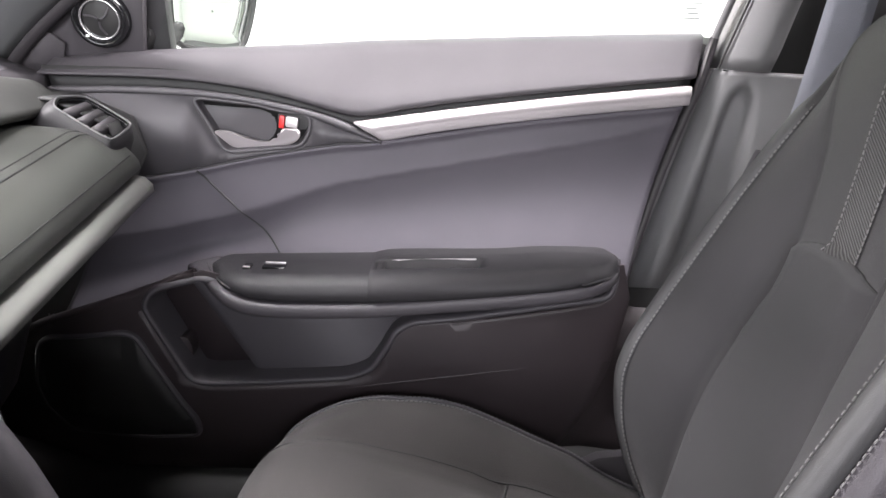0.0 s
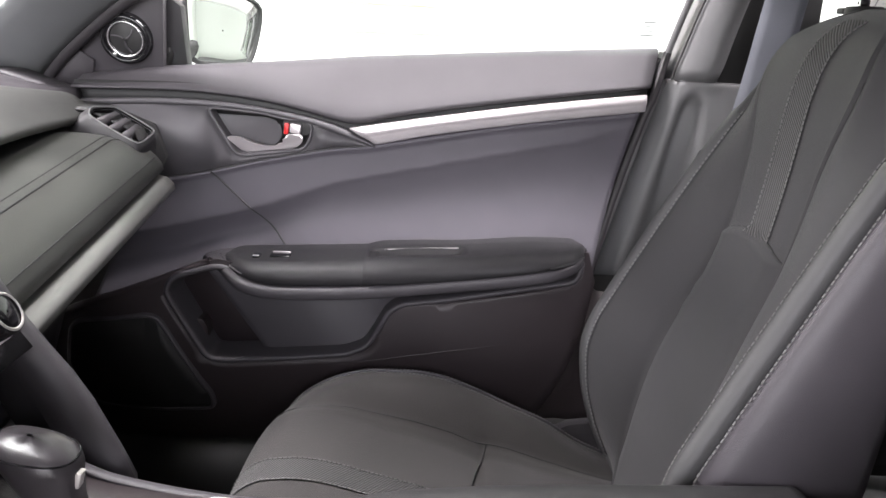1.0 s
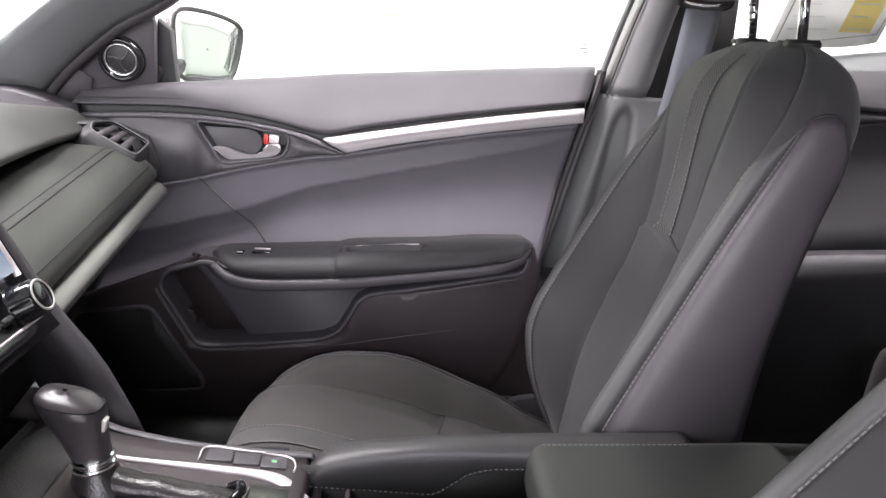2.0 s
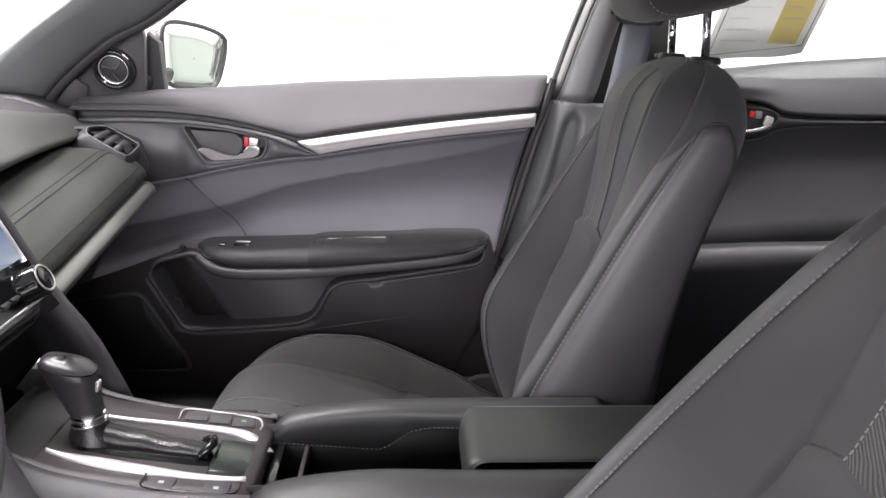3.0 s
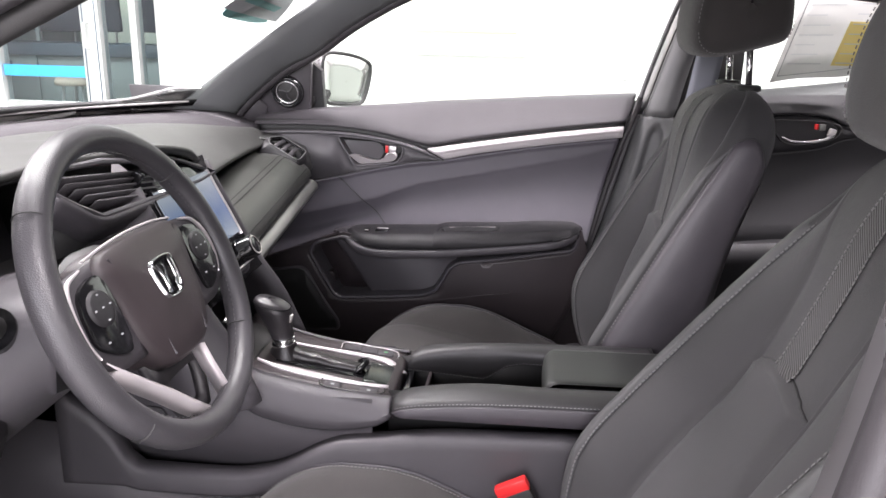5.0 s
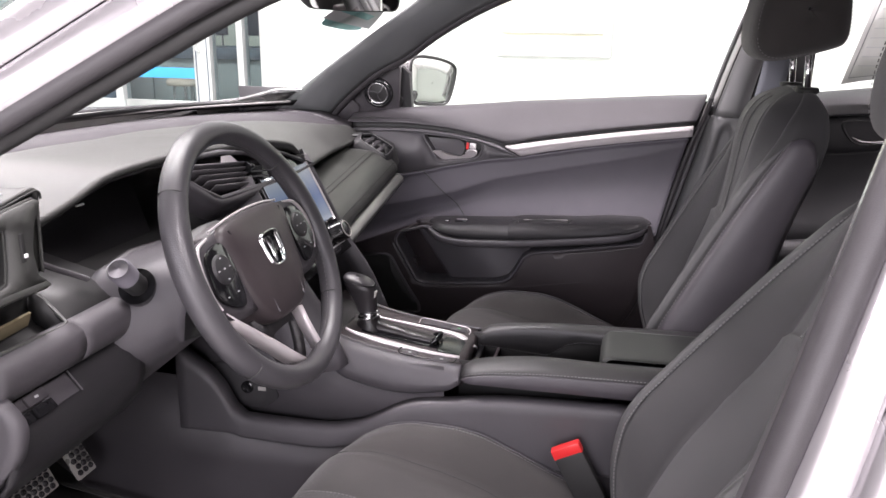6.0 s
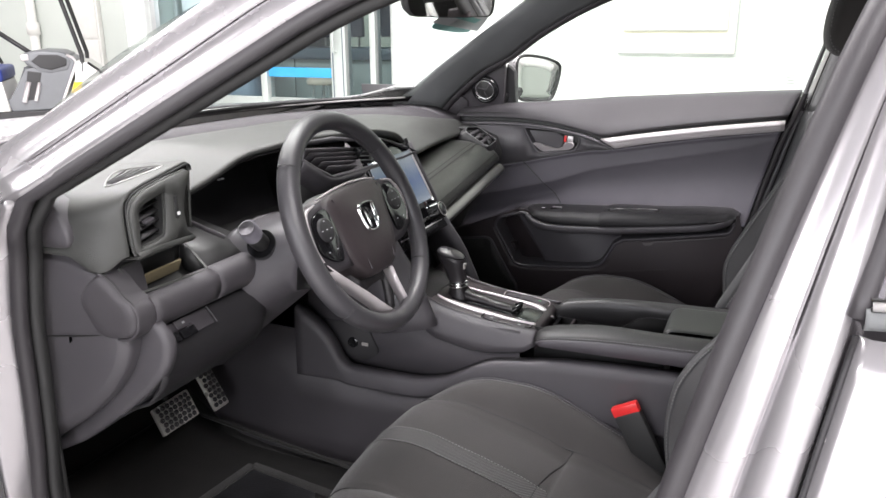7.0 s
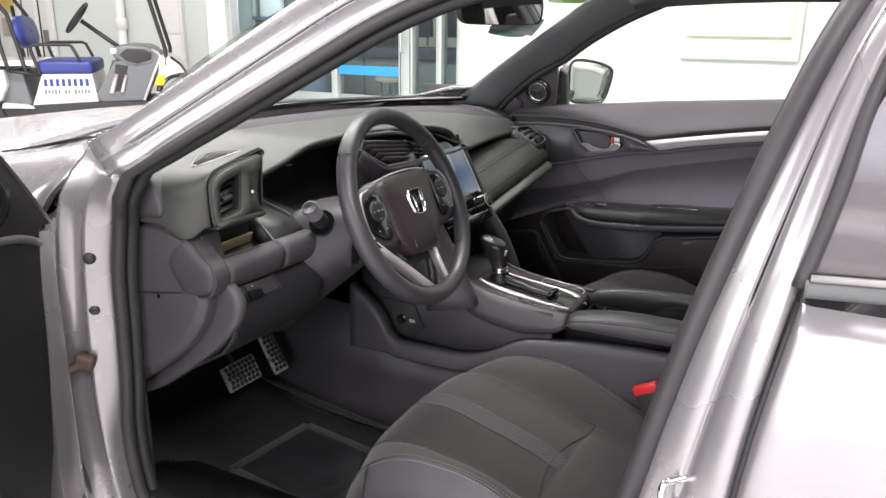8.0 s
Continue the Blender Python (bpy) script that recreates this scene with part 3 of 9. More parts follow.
part("padded_insert", grid(rows), trim_insert, pdoor, "dark grey padded door insert", thick=0.003, shift=0, sharp=80)


def insert_at(x, z):
    a = min(spline(INS_T, 90), key=lambda p: abs(p.x - x))
    b = min(spline(INS_B, 90), key=lambda p: abs(p.x - x))
    return V((x, ins_y(x, z, a.z, b.z), z))


part("panel_seam", tube([insert_at(p.x, p.z) - V((0, 0.0022, 0)) for p in spline([(-0.388, 0, 0.784), (-0.344, 0, 0.744), (-0.300, 0, 0.704), (-0.272, 0, 0.678), (-0.262, 0, 0.667)], 24)], 0.0016, 6), trim_dark, pdoor)

# armrest: rail below, switch plate in front, soft pad with a pull slot behind
RAIL = [(-0.392, 0.705, 0.652), (-0.362, 0.672, 0.652), (-0.336, 0.634, 0.647), (-0.305, 0.608, 0.639), (-0.25, 0.598, 0.634), (-0.129, 0.595, 0.640), (0.003, 0.594, 0.655), (0.13, 0.596, 0.671), (0.19, 0.606, 0.680), (0.225, 0.635, 0.686), (0.246, 0.70, 0.690)]


def rail_at(path, profile, n=70):
    """A moulding along a plan path; profile gives (distance behind the edge, height)."""
    pts, rows = spline(path, n), []
    for i, p in enumerate(pts):
        t = (pts[min(n, i + 1)] - pts[max(0, i - 1)])
        t.z = 0
        t.normalize()
        back = V((-t.y, t.x, 0))
        rows.append([p + back * d + V((0, 0, h)) for d, h in profile])
    return grid(rows)


part("armrest_rail", rail_at(RAIL, [(0.05, 0.004), (0.016, 0.003), (0.005, 0.0012), (0.0015, 0.0), (0.0, -0.003), (0.0008, -0.012), (0.004, -0.0165), (0.010, -0.019), (0.06, -0.022)]), trim_side, pdoor, "grey armrest rail", thick=0.002, shift=0, sharp=45)


def arm_body(x0, x1, n, inner, top, low, dip=None, back=0.735, m=30):
    rows = []
    for i in range(n + 1):
        x = x0 + (x1 - x0) * i / n
        yi, zt, zl = inner(x), top(x), low(x)
        row = []
        for j in range(m + 1):
            y = back + (yi + 0.012 - back) * j / m
            e = max(0.0, (yi + 0.028 - y) / 0.016)
            row.append(V((x, y, zt - 0.0045 * e * e + (dip(x, y) if dip else 0.0) - 0.0035 * max(0, (y - 0.69) / 0.045))))
        row += [V((x, yi + 0.006, zt - 0.0085)), V((x, yi + 0.002, zt - 0.0135)), V((x, yi + 0.0005, zt - 0.019)), V((x, yi + 0.001, zl + 0.003)), V((x, yi + 0.004, zl)), V((x, yi + 0.03, zl - 0.001))]
        rows.append(row)
    return grid(rows)


inner_front = lambda x: lerp_table(x, [(-0.362, 0.70), (-0.356, 0.685), (-0.345, 0.664), (-0.328, 0.638), (-0.31, 0.620), (-0.29, 0.609), (-0.25, 0.602), (-0.10, 0.598)])
part("switch_plate", arm_body(-0.362, -0.098, 44, inner_front, lambda x: 0.6635 + 0.060 * max(0.0, x + 0.362) - 0.008 * step(-0.33, -0.362, x), lambda x: table(x, [(-0.362, 0.655), (-0.33, 0.652), (-0.29, 0.6435), (-0.25, 0.640), (-0.098, 0.6455)])), trim_black, pdoor, "black switch plate", thick=0.002, shift=0, sharp=60)
pull_dip = lambda x, y: -0.020 * step(-0.112, -0.096, x) * step(0.045, 0.028, x) * step(0.630, 0.637, y) * step(0.674, 0.667, y)
part("armrest_pad", arm_body(-0.128, 0.246, 62, lambda x: lerp_table(x, [(-0.128, 0.640), (-0.124, 0.612), (-0.118, 0.599), (-0.105, 0.592), (-0.08, 0.589), (0.13, 0.592), (0.18, 0.600), (0.215, 0.622), (0.235, 0.655), (0.246, 0.70)]), lambda x: table(x, [(-0.128, 0.668), (-0.118, 0.678), (-0.09, 0.6845), (0.05, 0.692), (0.16, 0.7005), (0.22, 0.701), (0.246, 0.690)]), lambda x: table(x, [(-0.128, 0.6475), (0.0, 0.658), (0.14, 0.6755), (0.21, 0.686), (0.246, 0.6885)]), pull_dip), arm_skin, pdoor, "soft black armrest pad", thick=0.002, shift=0, sharp=60)
part("pull_lip", tube([(-0.088, 0.6735, 0.6825), (-0.03, 0.6745, 0.6865), (0.032, 0.6735, 0.690)], 0.0018, 6), silver_trim, pdoor, "bright lip of the pull slot")
for sx, w in ((-0.292, 0.011), (-0.254, 0.032)):
    sw = part("window_switch" if w > 0.02 else "lock_switch", rbox((w, 0.020, 0.005), (sx, 0.658, 0.667 + 0.06 * (sx + 0.33)), 0.0015), trim_gloss, pdoor)
    part("switch_edge", rbox((w * 0.9, 0.0022, 0.002), (sx, 0.6675 if w > 0.02 else 0.650, 0.670 + 0.06 * (sx + 0.33)), 0.0006), silver_trim, sw)

# lower panel with one long opening: the map pocket in front, a slot under the armrest behind
opening = eased([(-0.435, 0.606), (-0.422, 0.628), (-0.352, 0.648), (-0.30, 0.626), (0.0, 0.650), (0.232, 0.678), (0.226, 0.6455), (0.006, 0.6125), (-0.058, 0.6035), (-0.082, 0.588), (-0.100, 0.553), (-0.118, 0.524), (-0.150, 0.5105), (-0.264, 0.4985), (-0.352, 0.4915), (-0.374, 0.494)], 0.011, 4)
rear_low = [(p.x, p.z) for p in spline(REAR, 40) if p.z < 0.668]
low_out = [(-0.66, 0.530), (-0.619, 0.547), (-0.582, 0.567), (-0.448, 0.620), (-0.40, 0.640), (-0.352, 0.664), (-0.28, 0.650), (0.0, 0.668), (0.245, 0.692)] + rear_low[1:] + [(0.08, 0.330), (-0.3, 0.315), (-0.60, 0.31), (-0.70, 0.35), (-0.72, 0.45)]


def low_y(x, z):
    return 0.650 + 0.030 * step(0.54, 0.30, z) + 0.40 * max(0.0, x) ** 2 + 0.05 * step(-0.5, -0.72, x)


part("lower_panel", plate(low_out, [grown(opening, 0.010)], lambda x, z: V((x, low_y(x, z), z)), 4), trim_lower, pdoor, "black lower door panel", thick=0.003, shift=0, sharp=80)
part("panel_top", tube([V((x, low_y(x, z) + 0.006, z + 0.002)) for x, z in [(p.x, p.y) for p in spline([V((-0.66, 0.530, 0)), V((-0.619, 0.547, 0)), V((-0.582, 0.567, 0)), V((-0.448, 0.620, 0)), V((-0.40, 0.640, 0)), V((-0.365, 0.655, 0))], 30)]], 0.008, 10), trim_lower, pdoor)
part("panel_crease", tube([V((p.x, low_y(p.x, p.y) + 0.0005, p.y)) for p in spline([V((-0.29, 0.464, 0)), V((-0.155, 0.487, 0)), V((0.011, 0.516, 0)), V((0.164, 0.540, 0)), V((0.226, 0.550, 0))], 30)], lambda f: 0.0004 + 0.0026 * math.sin(math.pi * f), 6), trim_lower, pdoor)
part("pocket_lip", rim_band(opening, [(0.0115, 0.002), (0.0105, -0.001), (0.0075, -0.005), (0.0045, -0.006), (0.0018, -0.0045), (0.0004, -0.001), (-0.0005, 0.006), (-0.003, 0.030), (-0.006, 0.080)], lambda x, z, h: V((x, low_y(x, z) + h, z))), trim_side, pdoor, "rounded pocket lip", sharp=70)
pock = part("map_pocket", plate(grown(opening, 0.004), [], lambda x, z: V((x, 0.712, z))), trim_lower, pdoor, "open map pocket", thick=0.002)
part("pocket_back", grid([[V((x + dx, y, z)) for dx, y in ((-0.006, 0.728), (0.0, 0.694), (0.004, 0.686), (0.016, 0.682), (0.12, 0.678), (0.30, 0.676))] for x, z in [(-0.388 + 0.122 * k / 10, 0.640 - 0.180 * k / 10) for k in range(11)]]), trim_side, pock, "pocket back panel", thick=0.002, shift=0, sharp=60)
part("bottle_step", prism(eased([(-0.446, 0.546), (-0.390, 0.548), (-0.384, 0.535), (-0.378, 0.470), (-0.436, 0.470)], 0.005, 3), lambda x, z: V((x, 0.676 + 0.16 * (0.556 - z), z)), (0, 0.05, 0), 0.003), trim_lower, pock, "step of the bottle holder")
spl = eased([(-0.612, 0.505), (-0.606, 0.532), (-0.586, 0.546), (-0.468, 0.5655), (-0.451, 0.5585), (-0.394, 0.452), (-0.374, 0.42), (-0.373, 0.392), (-0.45, 0.386), (-0.572, 0.388), (-0.610, 0.42), (-0.621, 0.46)], 0.012, 4)
grille = part("speaker_grille", plate(grown(spl, -0.003), [], lambda x, z: V((x, low_y(x, z) - 0.005, z)), 2), trim_dark, pdoor, "black speaker grille", thick=0.003, shift=0)
part("grille_rim", rim_band(spl, [(0.0045, 0.001), (0.0035, -0.006), (0.0, -0.009), (-0.003, -0.008), (-0.004, -0.002)], lambda x, z, h: V((x, low_y(x, z) + h, z))), trim_side, grille, sharp=60)
part("door_skin", prism([(-0.74, 0.30), (-0.72, 0.93), (0.37, 1.008), (0.34, 0.94), (0.29, 0.78), (0.24, 0.54), (0.15, 0.345), (0.08, 0.31)], lambda x, z: V((x, 0.842, z)), (0, 0.05, 0), 0.01), paint_silver, pdoor)
part("rear_seal", tube([p + V((0.010, 0.008, 0)) for p in spline(REAR, 40)], 0.007, 8), rubber, pdoor, "black rubber door seal")
part("door_rear_edge", grid([[p + V((0.004, -0.002, 0)), p + V((0.008, 0.01, 0)), p + V((0.010, 0.06, 0))] for p in spline(REAR, 40)]), trim_dark, pdoor, thick=0.002)
sail = part("mirror_sail", prism([(-0.645, 0.930), (-0.485, 0.947), (-0.470, 1.06), (-0.475, 1.09), (-0.55, 1.06), (-0.62, 1.00)], lambda x, z: V((x, 0.838 - 0.25 * (z - 0.94), z)), (0, 0.02, 0), 0.006), trim_hard, pdoor)
tw = pose(-0.540, 0.822, 0.994, 90 + 14, 0, 0)
part("tweeter", lathe([(0.026, 0.003), (0.031, 0.005), (0.034, 0.010), (0.038, 0.0125), (0.0415, 0.009), (0.044, 0.0), (0.044, -0.01)], tw, 40, False), trim_gloss, sail, "round black tweeter")
part("tweeter_ring", lathe([(0.0275, 0.006), (0.029, 0.0085), (0.0305, 0.0075), (0.0310, 0.005)], tw, 40, False), chrome_satin, sail, "thin bright tweeter ring")
part("tweeter_mesh", lathe([(0.001, 0.0075), (0.012, 0.007), (0.022, 0.005), (0.030, 0.002)], tw, 28), trim_dark, sail)
for k in range(3):
    q = tw @ pose(0, 0, 0.0085, 0, 0, 120 * k + 20)
    part("tweeter_vane", tube(spline([q @ V((0.003, 0, 0)), q @ V((0.012, 0.003, 0)), q @ V((0.021, 0.011, -0.003))], 8), 0.0016, 6), trim_side, sail)
part("window_glass", plate([(-0.48, 0.94), (0.37, 1.0), (0.42, 1.14), (0.35, 1.30), (0.10, 1.335), (-0.15, 1.29), (-0.35, 1.18)], [], lambda x, z: V((x, 0.845 - 0.42 * (z - 0.95), z))), glass_clear, pdoor, "clear side window").visible_shadow = False

# passenger mirror outside
pmir = thing("door_mirror", "silver door mirror outside the passenger window", "mirror")
def mirror_loop(s, d, cx=-0.43, cy=1.02, cz=1.01):
    shape = [(-0.075, -0.05), (-0.085, 0.02), (-0.075, 0.075), (0.0, 0.075), (0.075, 0.055), (0.09, 0.03), (0.07, -0.04), (0.045, -0.065), (-0.02, -0.062)]
    n = V((0.80, -0.58, 0.0)).normalized()
    u = V((0.58, 0.80, 0)).normalized()
    c = V((cx, cy, cz)) - n * d
    return [c + u * (p.x * s) + V((0, 0, p.z * s)) for p in spline([V((a, 0, b)) for a, b in shape], 36, True)]
part("housing", grid([mirror_loop(s, d) for s, d in ((0.02, 0.10), (0.6, 0.095), (0.9, 0.06), (1.04, 0.015), (1.05, -0.004), (1.0, -0.004))], True), paint_silver, pmir)
part("mirror_glass", grid([mirror_loop(s, d) for s, d in ((1.01, -0.002), (0.97, 0.0), (0.5, 0.0), (0.02, 0.0))], True), mirror_mat, pmir, "mirror glass")
part("mirror_rim", tube(mirror_loop(1.02, -0.004), 0.005, 6, True), trim_dark, pmir)
part("mirror_base", prism([(-0.50, 0.935), (-0.452, 0.940), (-0.452, 1.05), (-0.475, 1.07)], lambda x, z: V((x, 0.868 - 0.25 * (z - 0.94), z)), (0, 0.03, 0), 0.006), trim_black, pmir, "dark mirror base")
part("mirror_arm", tube(spline([(-0.50, 0.85, 0.96), (-0.49, 0.90, 0.955), (-0.48, 0.96, 0.97)], 8), 0.03, 10, flat=0.5), trim_dark, pmir)
# ---- seats ----
def make_seat(label, yc, nose, lean, foot, inboard, head, stripe):
    """A front seat. nose: x of the cushion's front; lean, foot: slope and place of the backrest; inboard: +1 or -1, the console's side;
    head: (x, z) shift of the headrest; stripe: the ribbed stripe's offset from the middle."""
    seat = thing("front_seat", label, "car seat", "front seats")
    # cushion: a flat middle between two raised rolls, vinyl on the flanks
    MID = [(0, 0.405), (0.012, 0.438), (0.03, 0.462), (0.06, 0.477), (0.10, 0.480), (0.20, 0.459), (0.30, 0.430), (0.345, 0.414), (0.36, 0.414), (0.45, 0.392), (0.60, 0.36)]
    ROLL = [(0, 0.400), (0.03, 0.446), (0.07, 0.476), (0.11, 0.493), (0.16, 0.502), (0.22, 0.502), (0.27, 0.495), (0.335, 0.472), (0.39, 0.448), (0.45, 0.423), (0.51, 0.388), (0.60, 0.35)]

    def cushion(d, o, lift=0.0):
        a = abs(o)
        c, r = table(d, MID) - 0.004 * (o / 0.16) ** 2, table(d, ROLL)
        z = c + (r - c) * step(0.135, 0.232, a) + 0.006 * math.exp(-((a - 0.195) / 0.022) ** 2) * step(0.02, 0.1, d)
        z -= 0.004 * math.exp(-((a - 0.166) / 0.006) ** 2) * step(0.03, 0.08, d)
        if a < 0.166:
            z -= 0.004 * math.exp(-((d - 0.347) / 0.006) ** 2)
        z -= 0.020 * step(0.236, 0.262, a) ** 2
        return V((nose + d + 0.035 * (a / 0.26) ** 3 * (1 - d / 0.6), yc + o, z + lift))
    W, rows = 0.262, []
    ds = [0, 0.006, 0.012, 0.02, 0.03, 0.045, 0.06, 0.08] + [0.10 + 0.02 * k for k in range(12)] + [0.335, 0.341, 0.347, 0.353, 0.36] + [0.38 + 0.02 * k for k in range(12)]
    os_ = [W * (2 * j / 64 - 1) for j in range(65)]
    for d in ds:
        row = [cushion(d, o) for o in os_]
        bot = 0.27
        row += [V((row[-1].x, yc + W + 0.006, row[-1].z - 0.025)), V((row[-1].x, yc + W + 0.004, bot)), V((row[-1].x, yc, bot - 0.01)), V((row[0].x, yc - W - 0.004, bot)), V((row[0].x, yc - W - 0.006, row[0].z - 0.025))]
        rows.append(row)
    front = []
    for d, dz, sq in ((0.03, -0.15, 0.90), (0.006, -0.13, 0.94), (-0.012, -0.095, 0.965), (-0.018, -0.06, 0.98), (-0.013, -0.03, 0.99), (-0.005, -0.011, 0.997)):
        front.append([V((p.x + d, yc + (p.y - yc) * sq, max(p.z + dz, 0.255))) for p in rows[0]])
    cu = part("cushion", grid(front + rows, True, True), seat_cloth, seat, "black cloth seat cushion", sharp=65)
    run = [0.004 + 0.343 * k / 40 for k in range(41)]
    a, b = [cushion(d, stripe - 0.024, 0.0016) for d in run], [cushion(d, stripe + 0.024, 0.0016) for d in run]
    part("cushion_stripe", grid([[p.lerp(q, k / 4) for k in range(5)] for p, q in zip(a, b)]), seat_weave, cu, "ribbed grey cloth stripe")
    for e in (a, b):
        stitches(e, cu, lift=(0, 0, 0.001))
    whole = [0.002 + 0.575 * k / 60 for k in range(61)]
    for s in (-1, 1):
        part("seam", tube([cushion(d, s * 0.166, 0.0002) for d in whole], 0.0013, 5), trim_dark, cu)
        e = [cushion(d, s * 0.238, 0.0015) for d in whole]
        part("piping", tube(e, 0.0022, 6), seat_vinyl, cu, "grey piping")
        stitches([cushion(d, s * 0.231, 0.0015) for d in whole], cu)
        flank = [[cushion(d, s * o, 0.0015) for o in (0.240, 0.246, 0.253, 0.262)] + [cushion(d, s * W) + V((0, s * 0.008, -0.026)), V((cushion(d, s * W).x, yc + s * (W + 0.0065), 0.30))] for d in whole[4:]]
        part("flank", grid(flank), seat_vinyl, cu, "dark vinyl flank", thick=0.002, shift=0)
        stitches([cushion(d, s * 0.2455, 0.003) for d in whole[4:]], cu)
    part("cross_seam", tube([cushion(0.347 - 0.02 * math.cos(o * 12), o, 0.0006) for o in [0.164 * (k / 16 - 1) for k in range(33)]], 0.0014, 5), trim_dark, cu)

    # backrest
    def sh(z):
        return foot + lean * (z - 0.62)
    FRONT = [(0.36, 0.270), (0.45, 0.284), (0.57, 0.300), (0.70, 0.336), (0.80, 0.370), (0.90, 0.386), (0.97, 0.394), (1.01, 0.403), (1.04, 0.418), (1.06, 0.441), (1.076, 0.478)]
    CREST = [(0.36, 0.292), (0.40, 0.270), (0.46, 0.245), (0.52, 0.230), (0.57, 0.226), (0.61, 0.234), (0.67, 0.261), (0.77, 0.311), (0.86, 0.358), (0.93, 0.398), (0.985, 0.432), (1.02, 0.450), (1.05, 0.470), (1.076, 0.488)]
    WIDE = [(0.36, 0.185), (0.42, 0.200), (0.50, 0.208), (0.62, 0.212), (0.75, 0.208), (0.88, 0.200), (0.985, 0.188), (1.02, 0.176), (1.05, 0.148), (1.068, 0.115), (1.076, 0.08)]
    REAR = [(0.36, 0.41), (0.58, 0.436), (0.69, 0.447), (0.78, 0.463), (0.87, 0.488), (0.945, 0.513), (1.0, 0.524), (1.035, 0.522), (1.06, 0.510), (1.076, 0.497)]
    SEAM = [(0.36, 0.145), (0.50, 0.132), (0.62, 0.115), (0.79, 0.086), (0.90, 0.092), (1.0, 0.115), (1.04, 0.105), (1.076, 0.05)]

    def arc_z(o):
        return 0.792 + 0.022 * (1 - (min(abs(o), 0.09) / 0.09) ** 2)

    def half(z):
        """Half a cross-section from the middle outwards and round to the back, as (offset, x)."""
        f, c, w, r, si = (table(z, q) for q in (FRONT, CREST, WIDE, REAR, SEAM))
        e = step(1.085, 0.98, z)
        pts = []
        for o in (0, 0.012, 0.025, 0.04, 0.055, 0.07, 0.08, 0.09, 0.10, 0.11, 0.12, 0.13):
            if o < si - 0.010:
                low = step(0.004, -0.004, z - arc_z(o))
                pts.append((o, f + 0.004 * (o / 0.1) ** 2 - low * (0.004 + 0.010 * math.exp(-(arc_z(o) - z) / 0.10)) * (1 - 0.5 * (o / si) ** 3)))
            else:
                pts.append((si - 0.010 + 0.0006 * len(pts), f + 0.004))
        pts.append((si, f + 0.0085))
        bo, bx = w - 0.016, c + 0.007
        puff = 0.008 * step(0.40, 0.5, z)
        for t in (0.08, 0.18, 0.32, 0.48, 0.64, 0.80, 0.92):
            pts.append((si + (bo - si) * t, f + 0.006 + (bx - f - 0.006) * t - puff * math.sin(math.pi * t ** 0.8)))
        pts += [(bo, bx), (w - 0.008, c + 0.001), (w, c), (w + 0.007 * e, c + 0.005), (w + 0.012 * e, c + 0.014 * e + 0.004)]
        d = r - c
        pts += [(w + (0.013 + 0.012 * math.sin(math.pi * min(1, t * 1.1))) * e, c + d * t) for t in (0.22, 0.34, 0.48, 0.62, 0.75, 0.86)]
        pts += [(w + 0.004 * e, c + d * 0.95), (w - 0.012, r), (w * 0.6, r + 0.008), (0.0, r + 0.010)]
        return pts

    def place(z, s, o, x, lift=0.0):
        return V((x + sh(z) - lift, yc + s * o, z))
    zs = [0.36, 0.39, 0.42, 0.45, 0.48, 0.51, 0.54, 0.57, 0.60, 0.63, 0.66, 0.69, 0.72, 0.745, 0.765, 0.780] + [0.785 + 0.003 * k for k in range(13)] + [0.83, 0.845, 0.86, 0.88, 0.90, 0.92, 0.94, 0.96, 0.98, 0.995, 1.01, 1.022, 1.033, 1.043, 1.052, 1.059, 1.065, 1.070, 1.074, 1.076]
    rows = []
    for z in zs:
        h = half(z)
        rows.append([place(z, 1, o, x) for o, x in h] + [place(z, -1, o, x) for o, x in h[-2:0:-1]])
    bk = part("backrest", grid(rows, True, True), seat_bolster, seat, "black cloth backrest with tall side bolsters", sharp=70)

    def on_front(z, o, lift=0.0015):
        h = half(z)
        k = max(i for i, p in enumerate(h) if p[0] >= max(q[0] for q in h[:i + 1]) and i < 26)
        return place(z, 1 if o >= 0 else -1, abs(o), lerp_table(abs(o), h[:k + 1]), lift)
    top = [arc_z(stripe) + (1.062 - arc_z(stripe)) * k / 30 for k in range(31)]
    part("backrest_stripe", grid([[on_front(z, stripe + 0.024 * (k / 2 - 1), 0.0018) for k in range(5)] for z in top]), seat_weave, bk, "ribbed grey cloth stripe")
    for g in (-0.025, 0.025):
        stitches([on_front(z, stripe + g, 0.0028) for z in top], bk)
    part("arc_seam", tube([on_front(arc_z(o) + 0.002, o, -0.0012) for o in [0.084 * (k / 20 - 1) for k in range(41)]], 0.0017, 5), trim_dark, bk)
    for s in (-1, 1):
        up = [0.50 + 0.50 * k / 40 for k in range(41)]
        part("panel_seam", tube([place(z, s, *half(z)[12], 0.0) for z in up], 0.0013, 5), trim_dark, bk)
        run = [0.40 + 0.586 * k / 60 for k in range(61)]
        band_rows, inner, outer = [], [], []
        for z in run:
            h, k = half(z), step(0.93, 0.988, z)
            q = [place(z, s, *h[j]) for j in (20, 21, 22, 23, 24)]
            q = [p.lerp(q[4], k) for p in q]
            out = V((-0.45, s * 0.55, 0)).normalized()
            band_rows.append([p + out * m for p, m in zip(q, (0.0004, 0.002, 0.003, 0.003, 0.0006))])
            inner.append(q[0] + V((-0.003, -s * 0.0005, 0)))
            outer.append(q[4] + V((-0.001, s * 0.0035, 0)))
        part("bolster_band", grid(band_rows), seat_band, bk, "stitched grey vinyl band", thick=0.002, shift=0)
